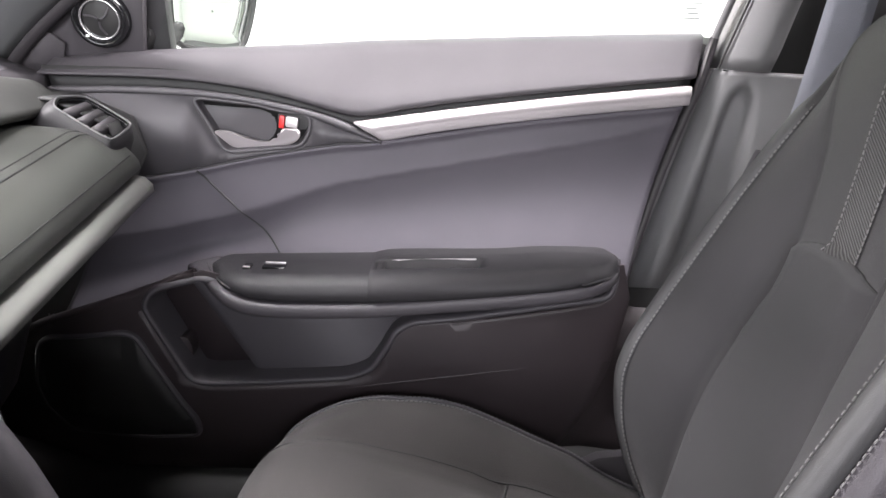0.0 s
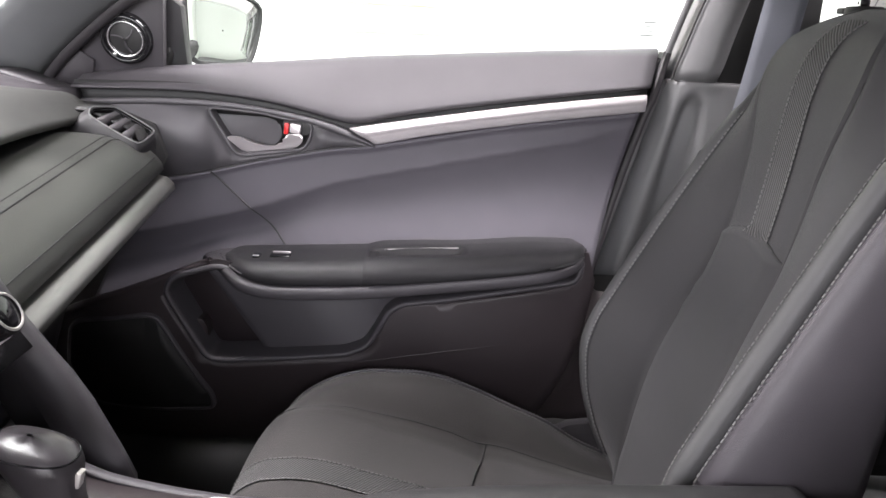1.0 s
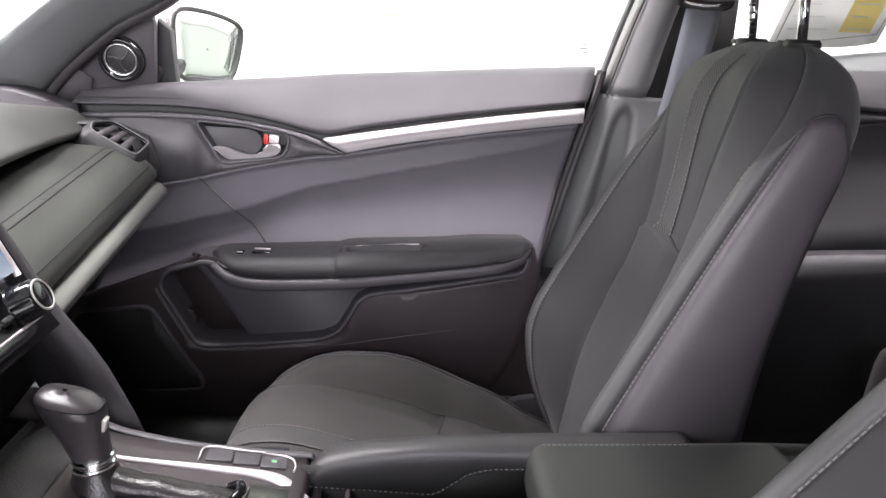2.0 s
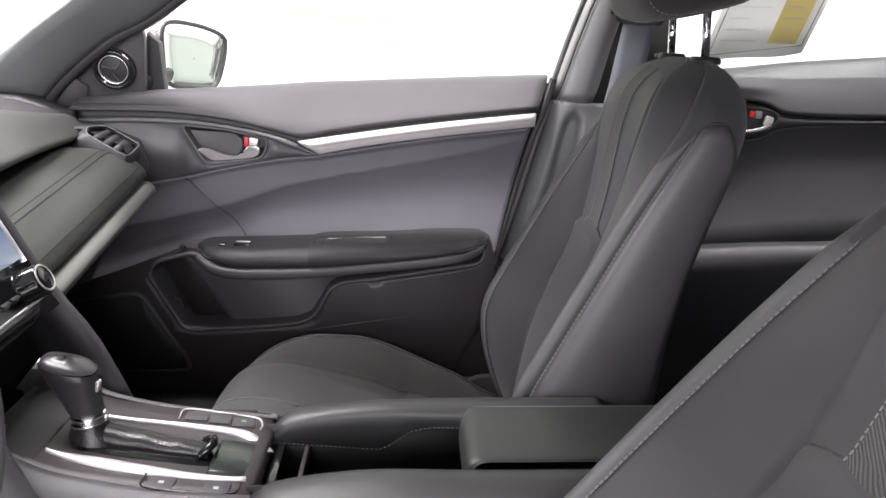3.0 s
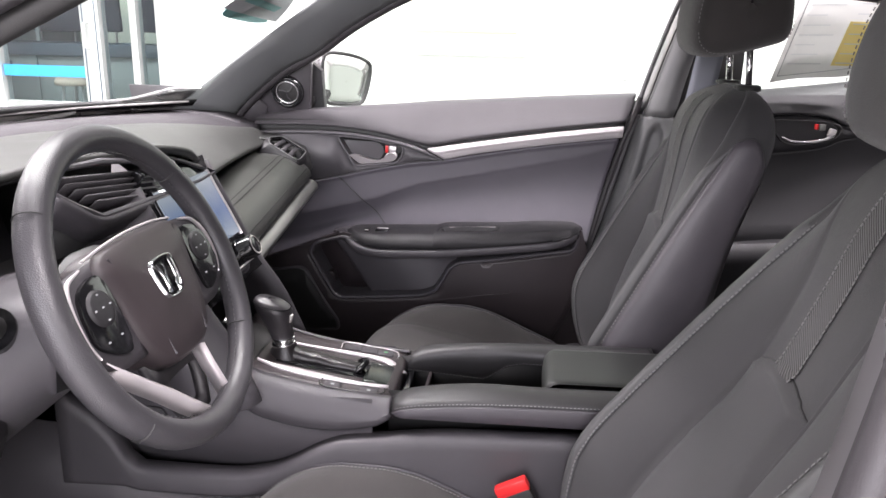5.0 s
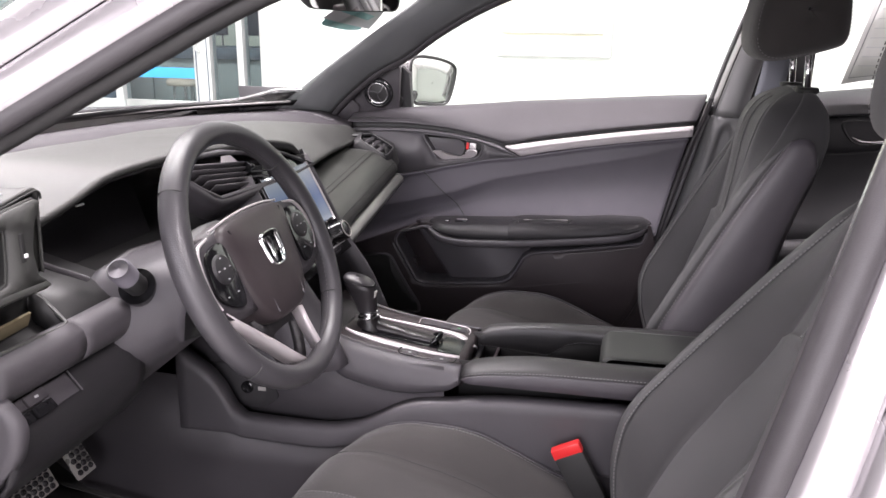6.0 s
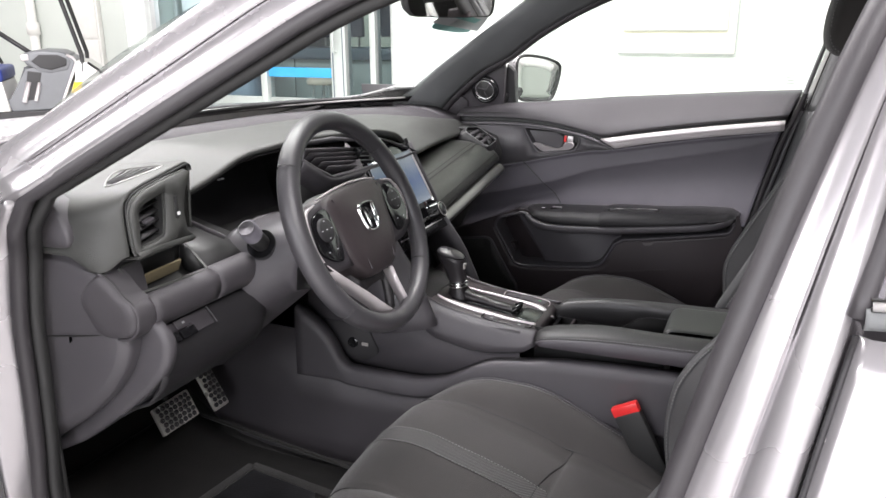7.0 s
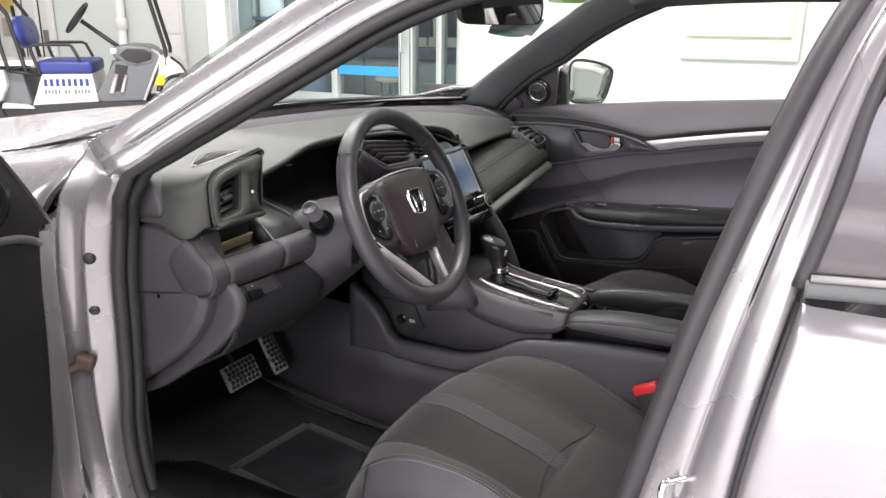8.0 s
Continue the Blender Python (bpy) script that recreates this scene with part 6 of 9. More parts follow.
part("beam_seam", tube([V((-0.520 + (x + 0.520) * 1.005, -0.7465, 0.822 + (z - 0.822) * 1.005)) for x, z in endl], 0.0013, 5, True), trim_dark, beam)
# rounded cap beside the pod, at the door
capl = [(-0.588, 0.960), (-0.573, 0.938), (-0.566, 0.915), (-0.575, 0.903), (-0.66, 0.900), (-0.80, 0.900), (-0.84, 0.915), (-0.80, 0.945), (-0.68, 0.968), (-0.62, 0.972)]
part("door_cap", grid([[V((-0.66 + (x + 0.66) * c, -0.7545 - d, 0.935 + (z - 0.935) * c)) for x, z in loop2(capl, 56)] for c, d in ((1.0, -0.03), (1.0, 0.0), (0.99, 0.004), (0.95, 0.006), (0.5, 0.007), (0.03, 0.007))], True), trim_side, dash, "grey rounded cap", sharp=75)
part("tray_rail", tube([(-0.522, -0.590, 0.912), (-0.520, -0.545, 0.885), (-0.520, -0.495, 0.857)], 0.004, 8), trim_soft, dash)
part("tray_shelf", grid([[V((-0.64, y, 0.875)), V((-0.54, y, 0.850)), V((-0.494, y, 0.828))] for y in (-0.575, -0.52, -0.45)]), trim_dark, dash, thick=0.004, shift=0)
# dark sheet standing in for the shadow under the vent
part("vent_underside", grid([[V((-0.500, y, 0.884)), V((-0.52, y, 0.880)), V((-0.56, y, 0.872))] for y in (-0.712, -0.66, -0.60)]), trim_dark, dash, thick=0.004, shift=0)
# side covers seen at the doorway
cap = [(-0.720, 0.888), (-0.664, 0.894), (-0.628, 0.8955), (-0.592, 0.896), (-0.558, 0.891), (-0.538, 0.881), (-0.524, 0.866), (-0.516, 0.83), (-0.503, 0.790), (-0.496, 0.775), (-0.499, 0.752), (-0.523, 0.705), (-0.581, 0.645), (-0.680, 0.575), (-0.715, 0.567), (-0.722, 0.75)]
endc = part("end_cover", grid([[V((-0.600 + (x + 0.600) * c, -0.738 - d, 0.76 + (z - 0.76) * c)) for x, z in loop2(cap, 84)] for c, d in ((1.0, -0.06), (1.0, -0.004), (0.992, 0.0015), (0.97, 0.005), (0.86, 0.0125), (0.83, 0.0135), (0.6, 0.0145), (0.3, 0.0145), (0.03, 0.0145))], True), trim_side, dash, "smooth grey end cover", sharp=60)
part("cover_seam", tube(spline([V((-0.700, -0.7500, 0.750)), V((-0.68, -0.7528, 0.753)), V((-0.62, -0.7534, 0.763)), V((-0.56, -0.7532, 0.773)), V((-0.530, -0.7505, 0.778))], 20), 0.0012, 5), trim_dark, endc)
PA = spline([(-0.512, 0, 0.800), (-0.505, 0, 0.775), (-0.508, 0, 0.750), (-0.532, 0, 0.703), (-0.590, 0, 0.643), (-0.686, 0, 0.573), (-0.722, 0, 0.550)], 40)
PF = spline([(-0.470, 0, 0.792), (-0.449, 0, 0.770), (-0.449, 0, 0.746), (-0.466, 0, 0.711), (-0.525, 0, 0.654), (-0.640, 0, 0.569), (-0.716, 0, 0.528)], 40)
part("lower_side_panel", grid([[V((q.x - 0.030, -0.690, q.z + 0.006)), V((q.x, -0.706, q.z)), V((q.x - 0.0015, -0.714, q.z + 0.001))] + [V((p.lerp(q, f).x, -0.7185 - 0.002 * math.sin(3.1 * f), p.lerp(q, f).z)) for f in (0.93, 0.75, 0.5, 0.25, 0.0)] for p, q in zip(PA, PF)]), trim_side, dash, "grey lower side panel", thick=0.003, shift=0, sharp=60)
part("side_backing", plate([(-0.505, 0.782), (-0.478, 0.778), (-0.460, 0.768), (-0.455, 0.754), (-0.458, 0.733), (-0.472, 0.712), (-0.502, 0.682), (-0.598, 0.607), (-0.706, 0.538), (-0.75, 0.56), (-0.75, 0.76), (-0.60, 0.80)], [], lambda x, z: V((x, -0.7145, z))), trim_side, dash, thick=0.004, shift=0)
part("panel_under", grid([[V((x, -0.712, z)), V((x, -0.60, z - 0.004)), V((x, -0.46, z - 0.004))] for x, z in ((-0.470, 0.735), (-0.492, 0.685), (-0.54, 0.640), (-0.60, 0.60), (-0.70, 0.545))]), trim_black, dash, thick=0.004, shift=0)
# knee panel with switches
KN = [(-0.54, 0.772), (-0.500, 0.774), (-0.484, 0.768), (-0.472, 0.755), (-0.466, 0.742), (-0.468, 0.715), (-0.480, 0.685), (-0.505, 0.655), (-0.54, 0.640)]
rows = []
for i in range(15):
    y = -0.714 + 0.245 * i / 14
    rows.append([V((x, y, z)) for x, z in KN])
knee = part("knee_panel", grid(rows), trim_black, dash, "black knee panel with switches", thick=0.004, shift=0)
for j in range(2):
    for k in range(2):
        c = V((-0.477 + 0.0105 * j, -0.692 + 0.034 * k, 0.7695 - 0.0125 * j))
        sw = part("dash_switch", rbox((0.014, 0.031, 0.005), Matrix.Translation(c) @ pose(0, 0, 0, 0, 50, 0), 0.0015), trim_gloss if j else trim_hard, knee)
        if j == 0 or k == 0:
            part("switch_mark", rbox((0.003, 0.005, 0.001), Matrix.Translation(c + V((0.0022, 0, 0.0019))) @ pose(0, 0, 0, 0, 50, 0), 0.0003), grey_print, sw)
part("switch_rule", rbox((0.030, 0.0012, 0.003), pose(-0.472, -0.598, 0.7635, 0, 50, 0), 0.0008), trim_side, knee)
part("blank_plate", rbox((0.028, 0.052, 0.003), pose(-0.4735, -0.628, 0.7625, 0, 50, 0), 0.001), trim_hard, knee)
part("under_dash", grid([[V((-0.58, y, 0.655)), V((-0.75, y, 0.62)), V((-1.0, y, 0.66))] for y in (-0.72, 0.0, 0.72)]), trim_dark, dash, thick=0.005, shift=0)
part("firewall", grid([[V((-1.02, y, 0.95)), V((-1.06, y, 0.6)), V((-1.02, y, 0.4)), V((-0.92, y, 0.27))] for y in (-0.78, 0.0, 0.78)]), carpet, dash, thick=0.01, shift=0)

# centre stack: vents, screen, climate panel
stack = thing("centre_stack", "glossy black centre stack with touch screen and knobs", "car console")
def stack_at(y, z, lift=0.0):
    """A place on the sloping stack face."""
    x = table(z, [(0.60, -0.300), (0.63, -0.314), (0.69, -0.341), (0.76, -0.388), (0.83, -0.424), (0.92, -0.470), (0.96, -0.485)])
    return V((x, y, z)) + V((0.88, 0, 0.47)) * lift
zs = [0.74 + 0.20 * i / 16 for i in range(17)]
part("stack_face", grid([[stack_at(y, z, -0.02 if abs(y) > 0.118 else 0.0) for y in (-0.13, -0.118, -0.05, 0.05, 0.118, 0.13)] for z in zs]), trim_gloss, stack, thick=0.006, shift=0)
part("touch_screen", grid([[stack_at(y, z, 0.006) for y in (-0.098, 0.0, 0.098)] for z in [0.805 + 0.108 * i / 6 for i in range(7)]]), screen_mat, stack, "dark glossy touch screen", thick=0.004, shift=0)
for s in (-1, 1):
    part("screen_edge", tube([stack_at(s * 0.104, 0.80 + 0.118 * i / 8, 0.005) for i in range(9)], 0.004, 8), silver_trim if s > 0 else trim_gloss, stack, "bright silver screen edge" if s > 0 else "")
    kn = part("climate_knob", lathe([(0.001, 0.030), (0.017, 0.030), (0.020, 0.027), (0.021, 0.004), (0.024, 0.0)], Matrix.Translation(stack_at(s * 0.079, 0.776, 0.002)) @ pose(0, 0, 0, 0, 62, 0), 28), trim_gloss, stack, "round climate knob")
    part("knob_ring", lathe([(0.0150, 0.0302), (0.0160, 0.0312), (0.0172, 0.0308), (0.0180, 0.0300)], Matrix.Translation(stack_at(s * 0.079, 0.776, 0.002)) @ pose(0, 0, 0, 0, 62, 0), 28, False), dull_metal, kn)
    # legs that run down to the console
    rows = []
    for i in range(13):
        f = i / 12
        z = 0.93 - 0.335 * f
        p = stack_at(0, z)
        y0, y1 = 0.118 + 0.006 * f, 0.138 + 0.012 * f
        rows.append([V((p.x - 0.04, s * y0, z)), V((p.x + 0.004, s * y0, z)), V((p.x + 0.006, s * (y0 + 0.006), z)), V((p.x - 0.002, s * y1, z - 0.002)), V((p.x - 0.05, s * (y1 + 0.02), z - 0.01)), V((p.x - 0.10, s * (y1 + 0.02), z - 0.02))])
    part("stack_leg", grid(rows), trim_side, stack, "grey side frame", thick=0.004, shift=0, sharp=60)
part("climate_rule", tube([stack_at(y, 0.757 - 0.0, 0.004) for y in (-0.105, 0, 0.105)], 0.0018, 6), silver_trim, stack)
for k in range(5):
    b = part("climate_button", rbox((0.006, 0.018, 0.012), Matrix.Translation(stack_at(-0.046 + 0.023 * k, 0.770, 0.002)) @ pose(0, 0, 0, 0, 28, 0), 0.002), trim_dark, stack)
    part("button_mark", rbox((0.002, 0.007, 0.004), Matrix.Translation(stack_at(-0.046 + 0.023 * k, 0.770, 0.0055)) @ pose(0, 0, 0, 0, 28, 0), 0.0005), white_print, b)
# wide centre vent beside the wheel: an angular frame with sloping slats
VL = [(-0.300, 0.985), (-0.314, 0.957), (-0.280, 0.934), (-0.240, 0.912), (-0.140, 0.908), (-0.047, 0.906), (-0.042, 0.938), (-0.116, 0.966), (-0.20, 0.980)]
cv = part("centre_vent", tube([stack_at(y, z, 0.006) for y, z in VL], 0.0045, 8, True), trim_side, stack, "grey angular vent frame")
part("vent_lip", grid([[stack_at(y, z, d) + V((0, 0, -e)) for d, e in ((-0.03, 0.0), (0.004, 0.0), (0.010, 0.003), (0.008, 0.012), (-0.02, 0.024))] for y, z in [(p.x, p.y) for p in spline([V((y, z, 0)) for y, z in VL[1:6]], 24)]]), trim_side, cv, "grey lower vent lip", thick=0.003, shift=0)
for k in range(5):
    zr = 0.942 - 0.0085 * k
    y0, y1 = -0.296 + 0.016 * k, -0.052
    part("vent_blade", grid([[stack_at(y, zr - 0.13 * (y + 0.05), d) - V((0, 0, -0.35 * d)) for d in (0.003, -0.010, -0.026)] for y in (y0, (y0 + y1) / 2, y1)]), trim_soft, cv, thick=0.003, shift=0)
part("vent_tab", rbox((0.016, 0.014, 0.020), Matrix.Translation(stack_at(-0.115, 0.942, 0.004)) @ pose(0, 0, 0, 0, 28, 0), 0.004), trim_gloss, cv)
# small vent under the hood's other end
cv2 = part("centre_vent", tube([stack_at(y, z, 0.006) for y, z in ((-0.025, 0.958), (0.03, 0.942), (0.085, 0.922), (0.130, 0.906), (0.060, 0.903), (-0.022, 0.905))], 0.0035, 8, True), trim_hard, stack, "black triangular vent frame")
for k in range(3):
    part("vent_blade", grid([[stack_at(y, 0.940 - 0.011 * k - 0.10 * y, d) for d in (0.002, -0.02)] for y in (-0.02, 0.075 + 0.015 * k)]), trim_hard, cv2, thick=0.002, shift=0)
part("vent_cave", grid([[stack_at(y, z, -0.035) for y in (-0.31, -0.1, 0.06)] for z in (0.89, 0.92, 0.945)]), trim_dark, stack, thick=0.003, shift=0)

# ---- steering wheel ----
wheel = thing("steering_wheel", "black leather steering wheel with silver lower spoke", "steering wheel")
WM = Matrix.Translation((-0.312, -0.397, 0.882)) @ pose(0, 0, 0, 0, 66.7, 0)
# local x: down the wheel's face, y: to the passenger, z: to the driver
def wp(x, y, z=0.0):
    return WM @ V((x, y, z))
RR = 0.176
ring = [wp(RR * math.cos(a), RR * math.sin(a)) for a in [6.2832 * i / 72 for i in range(72)]]
rim = part("rim", tube(ring, 0.0178, 14, True, flat=0.9), leather, wheel, "black leather rim")
for a in (50, 130, 230, 310):
    c, s = math.cos(radians(a)), math.sin(radians(a))
    part("rim_seam", tube([wp((RR + 0.0181 * math.cos(q)) * c, (RR + 0.0181 * math.cos(q)) * s, 0.0165 * math.sin(q)) for q in [6.2832 * i / 16 for i in range(16)]], 0.0009, 4, True), trim_dark, rim)
stitches([wp((RR - 0.0178) * math.cos(a), (RR - 0.0178) * math.sin(a), 0.003) for a in [6.2832 * i / 160 for i in range(161)]], rim, seat_band, 0.003, 0.004, 0.0005)
hub_loop = poly2([(-0.058, -0.098), (-0.064, 0.0), (-0.058, 0.098), (0.0, 0.086), (0.056, 0.074), (0.090, 0.046), (0.094, 0.0), (0.090, -0.046), (0.056, -0.074), (0.0, -0.086)], 0.22)
hub = part("hub", grid([[wp(a * s, b * s, z) for a, b in hub_loop] for s, z in ((0.9, -0.05), (1.0, -0.030), (1.0, -0.006), (0.975, 0.004), (0.92, 0.009), (0.7, 0.014), (0.4, 0.017), (0.05, 0.018))], True), trim_lower, wheel, "grained black hub cover", sharp=60)
# badge: a plain bright frame with two bars
bo = poly2([(-0.024, -0.026), (-0.024, 0.026), (0.023, 0.019), (0.023, -0.019)], 0.2)
badge = part("badge", grid([[wp(-0.002 + a * s, b * s, z) for a, b in bo] for s, z in ((1.04, 0.014), (1.01, 0.021), (0.95, 0.022), (0.90, 0.019), (0.86, 0.017))], True), chrome, hub, "plain chrome badge")
part("badge_field", plate(bo, [], lambda a, b: wp(-0.002 + 0.86 * a, 0.86 * b, 0.0185)), trim_gloss, badge, thick=0.001)
for s in (-1, 1):
    part("badge_bar", tube([wp(-0.020, s * 0.0145, 0.020), wp(-0.004, s * 0.012, 0.022), wp(0.015, s * 0.009, 0.020)], 0.0026, 6), chrome, badge)
    part("hub_crease", tube(spline([wp(-0.050, s * 0.074, 0.0105), wp(0.02, s * 0.050, 0.0135), wp(0.078, s * 0.040, 0.0105)], 16), 0.0014, 5), trim_soft, hub)
part("hub_trim", tube(spline([wp(-0.058, -0.096, -0.003), wp(-0.064, -0.05, 0.001), wp(-0.066, 0.0, 0.002), wp(-0.064, 0.05, 0.001), wp(-0.058, 0.096, -0.003)], 24), 0.0017, 6), silver_trim, hub, "satin silver upper edge")
for s in (-1, 1):
    rows = []
    for i in range(11):
        f = i / 10
        y = 0.070 + 0.098 * f
        t0, t1 = table(f, [(0, -0.056), (0.6, -0.050), (0.85, -0.042), (1, -0.030)]), table(f, [(0, 0.060), (0.4, 0.058), (0.8, 0.044), (1, 0.036)])
        rows.append([wp(t0 + (t1 - t0) * g, s * y, -0.006 + 0.003 * math.sin(math.pi * g)) for g in (0, 0.1, 0.3, 0.5, 0.7, 0.9, 1.0)])
    sp = part("spoke", grid(rows), trim_hard, wheel, "black spoke with buttons", thick=0.012, shift=0)
    part("spoke_edge", tube(spline([wp(-0.052, s * 0.108, -0.001), wp(-0.044, s * 0.138, 0.001), wp(-0.020, s * 0.152, 0.003), wp(0.012, s * 0.153, 0.003), wp(0.034, s * 0.144, 0.002)], 24), lambda f: 0.0014 + 0.0018 * math.sin(math.pi * f), 8), silver_trim, sp, "satin silver edge")
    pad = part("button_pad", prism(poly2([(-0.044, 0.092), (-0.036, 0.134), (-0.010, 0.146), (0.022, 0.146), (0.040, 0.120), (0.046, 0.094), (0.0, 0.087)], 0.22), lambda a, b: wp(a, s * b, 0.001), (WM.to_3x3() @ V((0, 0, 0.006))), 0.002), trim_gloss, sp, "glossy black button pad")
    dial = part("button_dial", lathe([(0.020, 0.0), (0.019, 0.0035), (0.016, 0.0045), (0.001, 0.0045)], WM @ Matrix.Translation((-0.010, s * 0.116, 0.006)), 24), trim_black, pad)
    for a, b in ((-0.024, 0.116), (0.004, 0.116), (-0.010, 0.103), (-0.010, 0.129), (-0.010, 0.116), (0.024, 0.104), (0.024, 0.128)):
        part("button_mark", rbox((0.0018, 0.0032, 0.0016), WM @ Matrix.Translation((a, s * b, 0.0106 if a < 0.01 else 0.0073)), 0.0006), grey_print, pad)
SPOKES = {-1: [(0.040, 0.138, 0.0030), (0.075, 0.103, 0.0042), (0.115, 0.060, 0.0050), (0.140, 0.036, 0.0055), (0.166, 0.008, 0.0052)], 1: [(0.094, 0.036, 0.0022), (0.120, 0.037, 0.0032), (0.145, 0.041, 0.0036), (0.172, 0.045, 0.0030)]}
for s, run in SPOKES.items():
    # silver lower blades
    part("lower_spoke", grid([[wp(a - 0.6 * w, s * (b - w), -0.006), wp(a, s * b, 0.0), wp(a + 0.6 * w, s * (b + w), -0.006), wp(a + 0.6 * w, s * (b + w), -0.020)] for a, b, w in run]), silver_trim, wheel, "satin silver lower spoke", thick=0.004, shift=0)
part("lower_web", plate(poly2([(0.075, -0.060), (0.075, 0.060), (0.118, 0.050), (0.165, 0.026), (0.165, -0.026), (0.118, -0.050)], 0.1), [poly2([(0.108, -0.034), (0.108, 0.034), (0.150, 0.018), (0.150, -0.018)], 0.15)], lambda a, b: wp(a, b, -0.020)), trim_black, wheel, thick=0.010)

column = thing("steering_column", "grey steering column cover with a stalk", "steering column")
rows = []
for i in range(9):
    f = i / 8
    c = V((-0.375 - 0.17 * f, -0.392, 0.858 - 0.040 * f))
    w, h, d = 0.082 + 0.078 * f, 0.026 + 0.012 * f, 0.110 + 0.150 * f
    rows.append([c + V((0.35 * z, y, z)) for y, z in ((-0.062 - 0.010 * f, h), (0, h + 0.012), (w * 0.8, h), (w, h * 0.4), (w, -d * 0.4), (w * 0.8, -d * 0.85), (0, -d), (-w * 0.8, -d * 0.85), (-w, -d * 0.45), (-0.078 - 0.022 * f, h * 0.3))])
part("shroud", grid(rows, True, True), trim_side, column, "smooth grey column shroud", sub=1, sharp=80)
part("column_ring", lathe([(0.06, 0.0), (0.066, -0.008), (0.066, -0.03)], WM @ Matrix.Translation((0, 0, -0.048)), 28), trim_dark, column)
stalk_path = spline([(-0.455, -0.478, 0.846), (-0.451, -0.498, 0.861), (-0.449, -0.512, 0.874)], 10)
stalk = part("stalk", tube(stalk_path, 0.015, 12), trim_dark, column, "black control stalk")
part("stalk_collar", tube([(-0.460, -0.466, 0.836), (-0.456, -0.474, 0.842), (-0.454, -0.484, 0.849)], 0.025, 20), trim_gloss, stalk)
part("stalk_tip", tube([(-0.4495, -0.508, 0.870), (-0.447, -0.526, 0.886), (-0.4468, -0.5275, 0.8875)], lambda f: 0.016 - 0.003 * f ** 6, 18), trim_insert, stalk, "grey stalk tip")
part("wiper_stalk", tube(spline([(-0.475, -0.285, 0.852), (-0.455, -0.235, 0.868), (-0.44, -0.20, 0.88)], 8), 0.011, 10), trim_dark, column)

# ---- centre console ----
con = thing("centre_console", "black centre console with shifter surround and padded rails", "car console")
RAIL_TOP = [(0, 0.600), (0.06, 0.606), (0.12, 0.611), (0.4, 0.622), (1, 0.630)]
WELL_EDGE = [(-0.10, 0.574), (0.035, 0.566), (0.05, 0.566), (0.085, 0.592), (0.11, 0.599), (0.4, 0.604)]


def top_z(x):
    return table(x, [(-0.38, 0.650), (-0.30, 0.618), (-0.20, 0.603), (-0.10, 0.592)])


